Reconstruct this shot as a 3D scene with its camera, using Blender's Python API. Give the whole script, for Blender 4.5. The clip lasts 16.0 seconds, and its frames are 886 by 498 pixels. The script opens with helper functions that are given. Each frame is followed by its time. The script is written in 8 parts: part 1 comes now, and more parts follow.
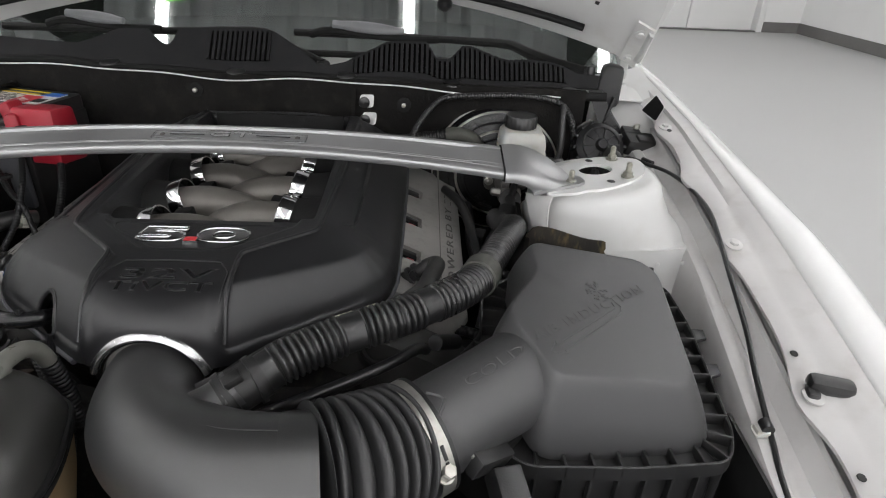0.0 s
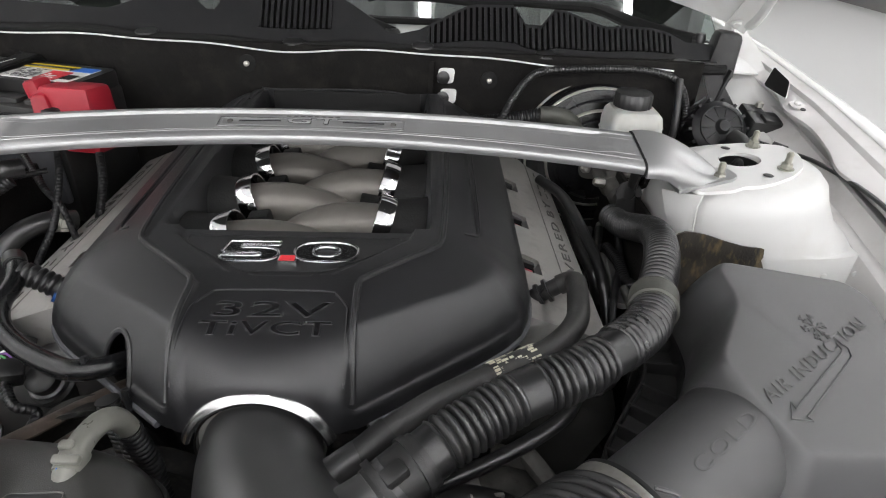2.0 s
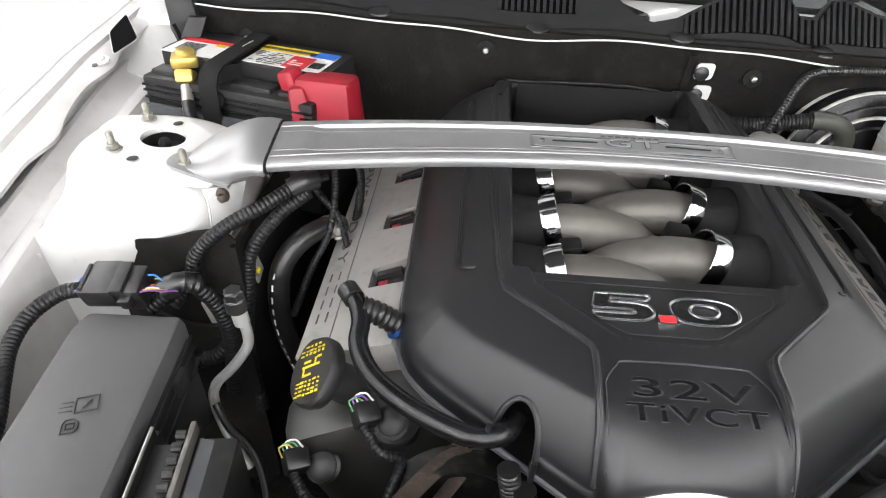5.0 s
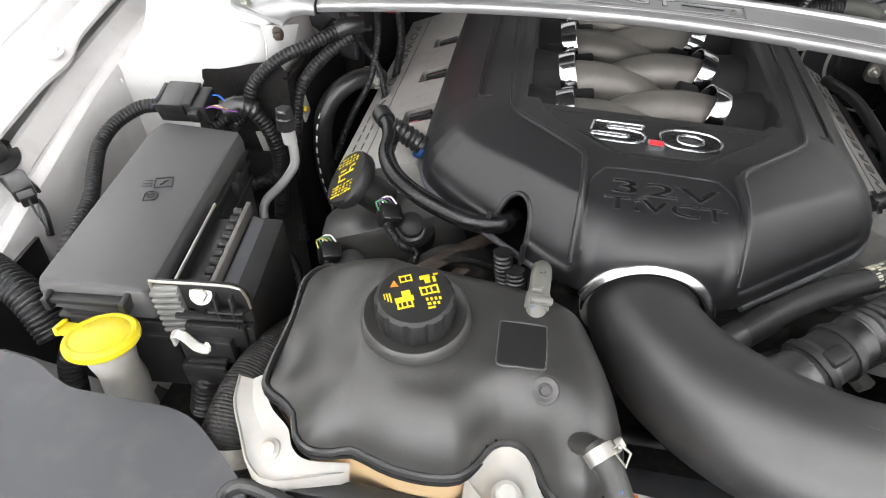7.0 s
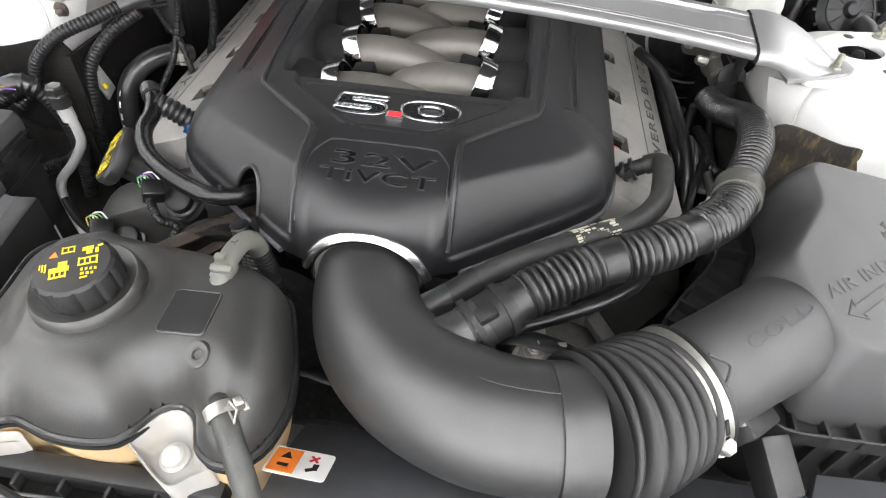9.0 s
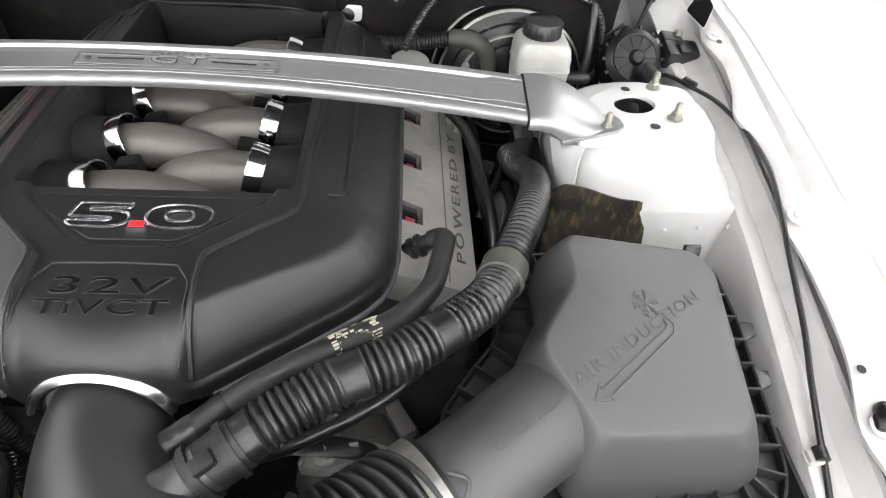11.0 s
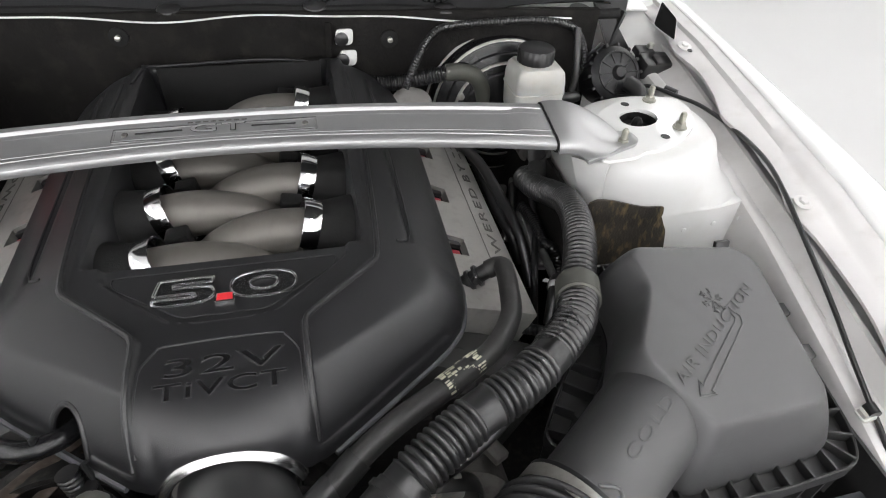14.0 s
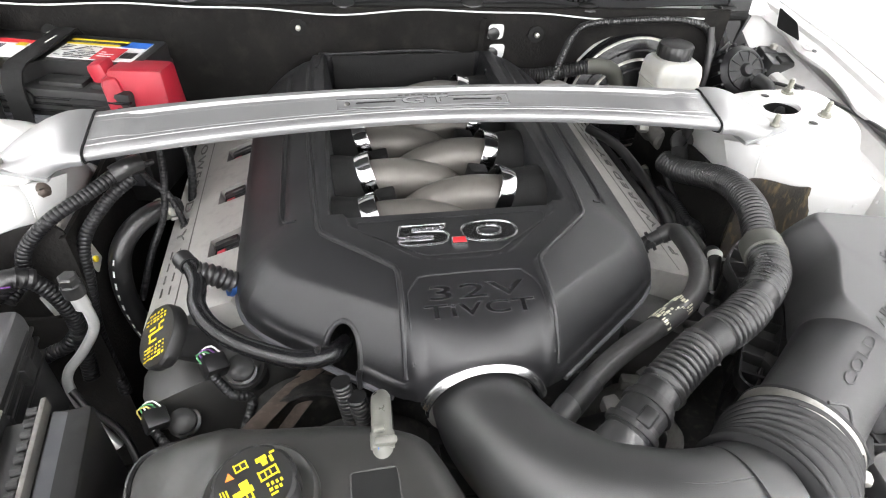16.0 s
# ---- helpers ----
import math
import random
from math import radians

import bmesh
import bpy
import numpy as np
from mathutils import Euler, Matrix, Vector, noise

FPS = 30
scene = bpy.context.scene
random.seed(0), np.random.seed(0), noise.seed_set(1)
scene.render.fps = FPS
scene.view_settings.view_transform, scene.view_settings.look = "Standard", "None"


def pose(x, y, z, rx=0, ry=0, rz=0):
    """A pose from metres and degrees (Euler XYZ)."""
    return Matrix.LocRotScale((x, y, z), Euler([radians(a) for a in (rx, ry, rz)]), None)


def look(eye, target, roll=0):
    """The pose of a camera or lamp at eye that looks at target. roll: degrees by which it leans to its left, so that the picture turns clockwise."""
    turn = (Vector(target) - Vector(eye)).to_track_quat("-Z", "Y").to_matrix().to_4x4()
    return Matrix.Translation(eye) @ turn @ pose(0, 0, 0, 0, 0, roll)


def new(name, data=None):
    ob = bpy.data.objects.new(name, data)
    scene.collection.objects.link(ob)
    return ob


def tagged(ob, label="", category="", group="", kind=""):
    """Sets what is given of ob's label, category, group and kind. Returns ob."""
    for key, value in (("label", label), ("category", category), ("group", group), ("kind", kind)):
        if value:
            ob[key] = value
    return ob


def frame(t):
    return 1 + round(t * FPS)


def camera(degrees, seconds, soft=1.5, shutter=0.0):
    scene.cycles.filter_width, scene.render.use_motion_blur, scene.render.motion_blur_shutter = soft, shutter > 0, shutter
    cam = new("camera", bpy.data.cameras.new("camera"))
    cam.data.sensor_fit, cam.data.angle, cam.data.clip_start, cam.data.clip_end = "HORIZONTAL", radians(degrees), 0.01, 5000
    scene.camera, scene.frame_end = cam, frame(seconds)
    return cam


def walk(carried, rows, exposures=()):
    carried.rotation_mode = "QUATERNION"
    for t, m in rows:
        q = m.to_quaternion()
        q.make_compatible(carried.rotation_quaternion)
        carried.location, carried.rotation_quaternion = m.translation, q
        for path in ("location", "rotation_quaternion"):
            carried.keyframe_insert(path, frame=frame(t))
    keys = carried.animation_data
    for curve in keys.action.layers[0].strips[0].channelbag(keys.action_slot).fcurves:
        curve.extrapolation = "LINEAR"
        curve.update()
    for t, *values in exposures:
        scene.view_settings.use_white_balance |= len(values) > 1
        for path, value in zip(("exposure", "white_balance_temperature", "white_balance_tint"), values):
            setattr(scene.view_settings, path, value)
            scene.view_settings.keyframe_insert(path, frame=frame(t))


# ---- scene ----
cam = camera(73.9, 16.0, 1.1)
# seconds, eye, target, roll
PATH = [
    (0, (0.2630, 0.4670, 1.1970), (0.3341, 2.2254, 0.2461), 2.49),
    (0.5, (0.2751, 0.5157, 1.2383), (0.3213, 2.2743, 0.2873), 2.40),
    (1, (0.2647, 0.5641, 1.1846), (0.3209, 2.3246, 0.2376), 2.50),
    (1.5, (0.2040, 0.5856, 1.1694), (0.2681, 2.3451, 0.2215), 2.59),
    (2, (0.1261, 0.6092, 1.1692), (0.1953, 2.3142, 0.1260), 2.30),
    (2.5, (0.0583, 0.6376, 1.1821), (0.1375, 2.2970, 0.0676), 2.01),
    (3, (-0.0034, 0.6800, 1.1840), (0.0777, 2.3047, 0.0203), 2.01),
    (3.5, (-0.0782, 0.7304, 1.2040), (0.0050, 2.3372, 0.0172), 2.11),
    (3.7, (-0.1051, 0.7465, 1.2179), (-0.0200, 2.3553, 0.0322), 2.51),
    (5.8, (-0.1670, 0.6280, 1.2199), (-0.3280, 2.1412, -0.0786), 2.60),
    (6, (-0.1631, 0.6110, 1.2128), (-0.3341, 2.1014, -0.1099), 2.81),
    (6.5, (-0.1383, 0.5738, 1.2057), (-0.3285, 2.0277, -0.1533), 3.03),
    (7, (-0.1203, 0.5588, 1.1867), (-0.3135, 1.9878, -0.1995), 3.34),
    (7.5, (-0.0993, 0.5567, 1.1848), (-0.2876, 1.9658, -0.2215), 3.45),
    (8, (-0.0533, 0.5614, 1.1831), (-0.2246, 1.9584, -0.2372), 3.64),
    (8.5, (0.0177, 0.5609, 1.1834), (-0.1276, 1.9448, -0.2528), 4.14),
    (9, (0.0967, 0.5762, 1.1989), (-0.0035, 1.9728, -0.2291), 4.52),
    (9.5, (0.1779, 0.6055, 1.2144), (0.1417, 2.0126, -0.2062), 5.50),
    (10, (0.2300, 0.6301, 1.2208), (0.2689, 2.0506, -0.1873), 6.07),
    (10.2, (0.2331, 0.6351, 1.2229), (0.3169, 2.0741, -0.1639), 6.55),
    (12.3, (0.2251, 0.6719, 1.2651), (0.4739, 2.1255, -0.0859), 3.68),
    (12.5, (0.2141, 0.6729, 1.2670), (0.4929, 2.1263, -0.0788), 3.67),
    (13, (0.1801, 0.6692, 1.2698), (0.5108, 2.1211, -0.0647), 3.45),
    (13.5, (0.1260, 0.6586, 1.2645), (0.4927, 2.1132, -0.0579), 3.34),
    (14, (0.0991, 0.6618, 1.2634), (0.4808, 2.1202, -0.0519), 3.23),
    (14.5, (0.1002, 0.6699, 1.2474), (0.4929, 2.1272, -0.0648), 3.33),
    (15, (0.0789, 0.6440, 1.2602), (0.4567, 2.1104, -0.0471), 3.63),
    (15.5, (0.0057, 0.6085, 1.2556), (0.3435, 2.1090, -0.0226), 3.64),
    (16, (-0.1023, 0.6063, 1.2471), (0.2156, 2.1229, -0.0191), 3.15),
]
walk(cam, [(t, look(eye, target, roll)) for t, eye, target, roll in PATH], [(0.0, -0.98), (0.5, -0.55), (1.5, -0.55), (3.0, -0.22), (3.5, 0.03), (6.0, 0.12), (7.5, 0.05), (8.5, 0.05), (9.5, 0.53), (10.0, 0.48), (12.5, -0.45), (14.5, -0.35), (15.5, 0.02), (16.0, 0.40)])

# ---- light ----
world = bpy.data.worlds.new("world")
scene.world = world
world.use_nodes = True
world.node_tree.nodes["Background"].inputs[0].default_value = (0.985, 0.98, 0.99, 1)
world.node_tree.nodes["Background"].inputs[1].default_value = 1.0

# added lamp in an assumed, unseen window behind the eye, to brighten front faces
FRONTLIGHT = bpy.data.lights.new("added_front_light", "AREA")
FRONTLIGHT.shape, FRONTLIGHT.size, FRONTLIGHT.size_y, FRONTLIGHT.energy, FRONTLIGHT.color = "RECTANGLE", 10.8, 3.0, 450.0, (0.985, 0.975, 0.985)
FRONTLAMP = new("added_front_light", FRONTLIGHT)
FRONTLAMP.matrix_world = look((-0.5, -6.05, 2.05), (-0.5, 0.0, 1.6))


# ---- materials ----
def principled(name):
    m = bpy.data.materials.new(name)
    m.use_nodes = True
    return m, m.node_tree, m.node_tree.nodes["Principled BSDF"]


def surface(name, color, rough=0.5, metal=0.0, vary=0.15, scale=12.0, grain=900.0, bump=0.05, coat=0.0, rough_vary=0.1, spec=0.5, trans=0.0, sss=0.0, dirt=None, dirt_amount=0.0, streak=None):
    """A surface with blotches at one scale and grain at another, in colour, gloss and relief."""
    m, tree, bsdf = principled(name)
    add, link = tree.nodes.new, tree.links.new
    coord = add("ShaderNodeTexCoord")
    big = add("ShaderNodeTexNoise")
    big.inputs["Scale"].default_value = scale
    big.inputs["Detail"].default_value = 6
    fine = add("ShaderNodeTexNoise")
    fine.inputs["Scale"].default_value = grain
    fine.inputs["Detail"].default_value = 2
    link(coord.outputs["Object"], big.inputs["Vector"])
    link(coord.outputs["Object"], fine.inputs["Vector"])
    ramp = add("ShaderNodeValToRGB")
    ramp.color_ramp.elements[0].position, ramp.color_ramp.elements[1].position = 0.3, 0.7
    lo = [c * (1 - vary) for c in color]
    hi = [min(1.0, c * (1 + vary)) for c in color]
    ramp.color_ramp.elements[0].color, ramp.color_ramp.elements[1].color = (*lo, 1), (*hi, 1)
    link(big.outputs["Fac"], ramp.inputs["Fac"])
    out = ramp.outputs["Color"]
    if dirt:
        spots = add("ShaderNodeTexNoise")
        spots.inputs["Scale"].default_value = scale * 3.7
        spots.inputs["Detail"].default_value = 8
        if streak:
            lay = add("ShaderNodeMapping")
            lay.inputs["Rotation"].default_value = streak[0]
            lay.inputs["Scale"].default_value = streak[1]
            link(coord.outputs["Object"], lay.inputs["Vector"])
            link(lay.outputs["Vector"], spots.inputs["Vector"])
        else:
            link(coord.outputs["Object"], spots.inputs["Vector"])
        edge = add("ShaderNodeMapRange")
        edge.inputs["From Min"].default_value, edge.inputs["From Max"].default_value = 0.52, 0.72
        edge.inputs["To Max"].default_value = dirt_amount
        link(spots.outputs["Fac"], edge.inputs["Value"])
        mix = add("ShaderNodeMix")
        mix.data_type = "RGBA"
        link(edge.outputs["Result"], mix.inputs["Factor"])
        link(out, mix.inputs["A"])
        mix.inputs["B"].default_value = (*dirt, 1)
        out = mix.outputs["Result"]
    link(out, bsdf.inputs["Base Color"])
    gloss = add("ShaderNodeMapRange")
    gloss.inputs["To Min"].default_value, gloss.inputs["To Max"].default_value = max(0.02, rough - rough_vary), min(1.0, rough + rough_vary)
    link(big.outputs["Fac"], gloss.inputs["Value"])
    link(gloss.outputs["Result"], bsdf.inputs["Roughness"])
    bsdf.inputs["Metallic"].default_value = metal
    bsdf.inputs["Coat Weight"].default_value = coat
    bsdf.inputs["Coat Roughness"].default_value = 0.06
    bsdf.inputs["Specular IOR Level"].default_value = spec
    bsdf.inputs["Transmission Weight"].default_value = trans
    if sss:
        bsdf.inputs["Subsurface Weight"].default_value = sss
        bsdf.inputs["Subsurface Radius"].default_value = (0.01, 0.008, 0.006)
    if bump:
        relief = add("ShaderNodeBump")
        relief.inputs["Strength"].default_value = bump
        relief.inputs["Distance"].default_value = 0.001
        link(fine.outputs["Fac"], relief.inputs["Height"])
        link(relief.outputs["Normal"], bsdf.inputs["Normal"])
    return m


COVER = surface("moulded_cover_plastic", (0.0105, 0.0105, 0.0118), 0.41, spec=0.70, vary=0.08, scale=6, grain=1800, bump=0.22, rough_vary=0.04)
GLOSS = surface("gloss_black_plastic", (0.009, 0.009, 0.010), 0.25, vary=0.1, bump=0.02)
# Near-black for sheets that take the place of shade inside holes.
HOLESHADE = surface("hole_shade", (0.003, 0.003, 0.003), 0.9, vary=0.1, bump=0.0, spec=0.05)
COWLP = surface("weathered_cowl_plastic", (0.014, 0.014, 0.015), 0.55, vary=0.12, scale=7, grain=1200, bump=0.3, spec=0.28, dirt=(0.03, 0.03, 0.03), dirt_amount=0.3)
GREYCAP = surface("grey_wiper_cap", (0.22, 0.224, 0.232), 0.4, vary=0.06, bump=0.05)
PLASTIC = surface("black_plastic", (0.017, 0.017, 0.0172), 0.44, spec=0.45, grain=1400, bump=0.15, dirt=(0.06, 0.058, 0.055), dirt_amount=0.2)
LID = surface("grained_box_plastic", (0.043, 0.0425, 0.044), 0.44, spec=1.0, vary=0.05, scale=9, grain=2400, bump=0.3, rough_vary=0.05, dirt=(0.04, 0.04, 0.04), dirt_amount=0.15)
FUSELID = surface("mid_grey_lid_plastic", (0.078, 0.077, 0.079), 0.46, spec=0.7, vary=0.05, scale=12, grain=2200, bump=0.3, rough_vary=0.05, dirt=(0.10, 0.10, 0.10), dirt_amount=0.25)
TANKTOP = surface("satin_tank_plastic", (0.031, 0.0305, 0.029), 0.40, spec=0.9, vary=0.10, scale=8, grain=1500, bump=0.2, rough_vary=0.06, dirt=(0.05, 0.048, 0.043), dirt_amount=0.25)
DUCT = surface("satin_duct_plastic", (0.029, 0.029, 0.0295), 0.38, spec=1.0, vary=0.06, scale=7, grain=1500, bump=0.12, rough_vary=0.04)
BRAID = surface("braided_hose_cover", (0.020, 0.0195, 0.019), 0.6, spec=0.4, vary=0.25, scale=40, grain=420, bump=0.9, dirt=(0.07, 0.066, 0.06), dirt_amount=0.35)
BELLOWS = surface("matte_bellows_rubber", (0.017, 0.017, 0.0175), 0.43, spec=0.6, vary=0.08, grain=900, bump=0.10)
SLATE = surface("slate_grey_plastic", (0.075, 0.077, 0.085), 0.55, vary=0.06, scale=9, grain=2000, bump=0.25, dirt=(0.14, 0.14, 0.14), dirt_amount=0.3)
RUBBER = surface("black_rubber", (0.013, 0.013, 0.0135), 0.31, spec=0.7, grain=700, bump=0.12, dirt=(0.06, 0.058, 0.054), dirt_amount=0.25)
GREYRUBBER = surface("aged_grey_rubber", (0.075, 0.076, 0.066), 0.55, grain=700, bump=0.15)
DARK = surface("dirty_dark_metal", (0.014, 0.014, 0.014), 0.6, metal=0.3, scale=25, grain=500, bump=0.3, dirt=(0.09, 0.08, 0.07), dirt_amount=0.5)
PAINT = surface("white_car_paint", (0.80, 0.80, 0.79), 0.25, vary=0.015, scale=4, grain=300, bump=0.015, coat=0.6, rough_vary=0.05)
PRIMER = surface("white_body_paint", (0.64, 0.64, 0.63), 0.33, vary=0.03, scale=7, grain=500, bump=0.05, coat=0.15, dirt=(0.52, 0.50, 0.45), dirt_amount=0.25)
RUSTY = surface("brown_stained_metal", (0.075, 0.058, 0.048), 0.42, metal=0.3, vary=0.3, scale=40, bump=0.15, dirt=(0.16, 0.13, 0.11), dirt_amount=0.5)
# Greyer white than the tower's, for flanges and aprons.
FLANGE = surface("flange_grey_white", (0.55, 0.54, 0.532), 0.36, vary=0.05, scale=9, grain=500, bump=0.06, coat=0.1, dirt=(0.40, 0.38, 0.36), dirt_amount=0.35)
SILVER = surface("silver_painted_steel", (0.41, 0.413, 0.415), 0.38, metal=0.68, vary=0.04, scale=8, grain=1500, bump=0.05)
CHROME = surface("chrome", (0.86, 0.86, 0.87), 0.10, metal=1.0, vary=0.02, bump=0.0, rough_vary=0.02)
STEEL = surface("zinc_plated_steel", (0.55, 0.54, 0.50), 0.38, metal=0.85, scale=60, grain=900, bump=0.15, dirt=(0.3, 0.25, 0.18), dirt_amount=0.3)
ALLOY = surface("cast_alloy", (0.40, 0.39, 0.37), 0.5, metal=0.35, vary=0.06, scale=20, grain=1300, bump=0.3, dirt=(0.2, 0.19, 0.17), dirt_amount=0.3)
RUNNER = surface("satin_grey_paint", (0.160, 0.150, 0.136), 0.44, metal=0.4, vary=0.07, scale=14, grain=1500, bump=0.2, dirt=(0.11, 0.10, 0.088), dirt_amount=0.35)
MAT = surface("heat_insulation_felt", (0.0145, 0.0138, 0.0132), 0.9, vary=0.3, scale=9, grain=260, bump=0.8, dirt=(0.040, 0.036, 0.032), dirt_amount=0.35, spec=0.1)
FOIL = surface("stained_foil_patch", (0.026, 0.022, 0.018), 0.5, vary=0.7, scale=26, grain=420, bump=0.6, dirt=(0.22, 0.165, 0.07), dirt_amount=0.55, streak=((0, 0.75, 0), (1.3, 1.2, 0.55)))
RED = surface("red_plastic", (0.36, 0.013, 0.028), 0.4, vary=0.08, scale=15, bump=0.1)
YELLOW = surface("yellow_plastic", (0.70, 0.57, 0.015), 0.35, vary=0.04, bump=0.05)
YELLOWINK = surface("yellow_ink", (0.72, 0.55, 0.02), 0.5, vary=0.05, bump=0.0)
ORANGEINK = surface("orange_ink", (0.85, 0.22, 0.03), 0.5, vary=0.05, bump=0.0)
BLUEINK = surface("blue_ink", (0.03, 0.16, 0.62), 0.4, vary=0.05, bump=0.0)
BLUECLIP = surface("dark_blue_plastic", (0.015, 0.07, 0.24), 0.4, vary=0.05, bump=0.0)
REDINK = surface("red_ink", (0.62, 0.03, 0.04), 0.4, vary=0.05, bump=0.0)
WHITEINK = surface("white_label", (0.78, 0.78, 0.76), 0.5, vary=0.05, scale=40, bump=0.02)
LABELPRINT = surface("cream_label_print", (0.60, 0.58, 0.46), 0.5, vary=0.1, scale=60, bump=0.02)
# Serves printed ink and also the painted shade of uncut holes.
INKANDSHADE = surface("black_ink_and_hole_shade", (0.015, 0.015, 0.015), 0.5, vary=0.05, bump=0.0)
PLATEFACE = surface("bright_plate_silver", (0.62, 0.62, 0.62), 0.3, metal=0.85, vary=0.03, scale=20, bump=0.03)
BADGE = surface("dark_chrome", (0.70, 0.70, 0.71), 0.20, metal=1.0, vary=0.03, bump=0.0, rough_vary=0.03)
DULL = surface("dull_grey_alloy", (0.16, 0.155, 0.145), 0.55, metal=0.4, vary=0.15, scale=30, grain=900, bump=0.3, dirt=(0.07, 0.06, 0.05), dirt_amount=0.5)
ENGRAVED = surface("engraved_grey", (0.12, 0.117, 0.11), 0.5, vary=0.05, bump=0.0)
SINK = surface("matte_aluminium", (0.26, 0.26, 0.255), 0.5, metal=0.4, vary=0.06, scale=30, bump=0.15)
SMOKED = surface("smoked_chrome", (0.30, 0.30, 0.305), 0.07, metal=0.95, vary=0.03, bump=0.0, rough_vary=0.02)
LOOM = surface("black_loom_sleeve", (0.011, 0.011, 0.012), 0.36, spec=0.35, vary=0.1, grain=900, bump=0.05)
PIPE = surface("bare_aluminium_pipe", (0.74, 0.74, 0.73), 0.32, metal=0.55, vary=0.05, scale=30, bump=0.03)
SATIN = surface("satin_chrome", (0.72, 0.72, 0.73), 0.24, metal=1.0, vary=0.02, bump=0.0, rough_vary=0.03)
MILKY = surface("milky_plastic", (0.42, 0.41, 0.385), 0.4, vary=0.05, scale=14, bump=0.05, sss=0.35, dirt=(0.6, 0.5, 0.36), dirt_amount=0.25)
PALEHOSE = surface("pale_translucent_hose", (0.22, 0.22, 0.195), 0.3, vary=0.12, scale=60, bump=0.05, trans=0.3)
FROST = surface("frosted_reservoir_plastic", (0.55, 0.55, 0.52), 0.4, vary=0.12, scale=22, bump=0.05, sss=0.3, dirt=(0.42, 0.40, 0.34), dirt_amount=0.3)
DUSTYHOSE = surface("dusty_dark_hose", (0.030, 0.0295, 0.029), 0.5, vary=0.18, scale=30, grain=600, bump=0.15, spec=0.5, dirt=(0.07, 0.068, 0.064), dirt_amount=0.3)
OLDHOSE = surface("old_dark_grey_hose", (0.060, 0.061, 0.057), 0.42, vary=0.35, scale=45, grain=700, bump=0.15)
AMBER = surface("coolant_through_plastic", (0.50, 0.36, 0.20), 0.4, vary=0.15, scale=10, bump=0.05, sss=0.3)
FLOOR = surface("polished_concrete", (0.43, 0.43, 0.427), 0.33, vary=0.04, scale=0.7, grain=60, bump=0.0, rough_vary=0.06)
WALL = surface("white_wall_paint", (0.82, 0.82, 0.81), 0.6, vary=0.015, scale=2, grain=200, bump=0.04)
BASE = surface("grey_vinyl_base", (0.16, 0.155, 0.15), 0.5, vary=0.05, bump=0.02)
DECK = surface("dark_steel_deck", (0.78, 0.78, 0.79), 0.55, metal=0.0, vary=0.1, scale=3, bump=0.02)
# Dull black of seals and foam, also used where shade is painted.
FOAMANDSHADE = surface("black_foam_and_shade", (0.009, 0.009, 0.009), 0.7, grain=400, bump=0.4, spec=0.25)
GREEN = surface("green_film", (0.12, 0.52, 0.06), 0.5, vary=0.03, bump=0.0)
BRASS = surface("yellow_zinc_terminal", (0.62, 0.47, 0.14), 0.35, metal=0.7, scale=60, bump=0.1)


def lamp_material(name, color, strength):
    m, tree, bsdf = principled(name)
    bsdf.inputs["Base Color"].default_value = (1, 1, 1, 1)
    bsdf.inputs["Emission Color"].default_value = (*color, 1)
    bsdf.inputs["Emission Strength"].default_value = strength
    return m


def glass_material(name, tint):
    m, tree, bsdf = principled(name)
    bsdf.inputs["Base Color"].default_value = (*tint, 1)
    bsdf.inputs["Roughness"].default_value = 0.02
    bsdf.inputs["Transmission Weight"].default_value = 1.0
    bsdf.inputs["IOR"].default_value = 1.75
    return m


NUT = surface("zinc_plated_nut", (0.34, 0.335, 0.29), 0.42, metal=0.6, vary=0.2, scale=60, grain=900, bump=0.15, dirt=(0.16, 0.15, 0.12), dirt_amount=0.5)
WIREGREEN = surface("green_insulation", (0.10, 0.32, 0.13), 0.45, vary=0.05, scale=40, bump=0.02)
VIOLET = surface("violet_insulation", (0.16, 0.06, 0.24), 0.45, vary=0.05, scale=40, bump=0.02)
TUBE_LIGHT = lamp_material("light_tube", (0.985, 0.98, 0.985), 38.0)
GLASS = glass_material("windscreen_glass", (0.62, 0.72, 0.68))


# ---- building tools ----
def part(name, bm, material, parent=None, label="", angle=35.0):
    """Links a bmesh as one mesh object, under parent where one is given."""
    me = bpy.data.meshes.new(name)
    bmesh.ops.recalc_face_normals(bm, faces=bm.faces)
    bm.to_mesh(me)
    bm.free()
    me.materials.append(material)
    for p in me.polygons:
        p.use_smooth = True
    me.set_sharp_from_angle(angle=radians(angle))
    ob = new(name, me)
    if parent:
        ob.parent = parent
        ob.matrix_parent_inverse = whole(parent).inverted()
    if label:
        ob["label"] = label
    return ob


def whole(ob):
    """Meshes stand in the world's own coordinates; only the empties are placed."""
    return Matrix.Translation(ob.location) if ob.type == "EMPTY" else Matrix.Identity(4)


def thing(name, base, label, category, group="", kind=""):
    ob = new(name)
    ob.location = base
    ob.empty_display_size = 0.02
    return tagged(ob, label, category, group, kind)


def merge(*bms):
    out = bmesh.new()
    for b in bms:
        me = bpy.data.meshes.new("t")
        b.to_mesh(me)
        b.free()
        out.from_mesh(me)
        bpy.data.meshes.remove(me)
    return out


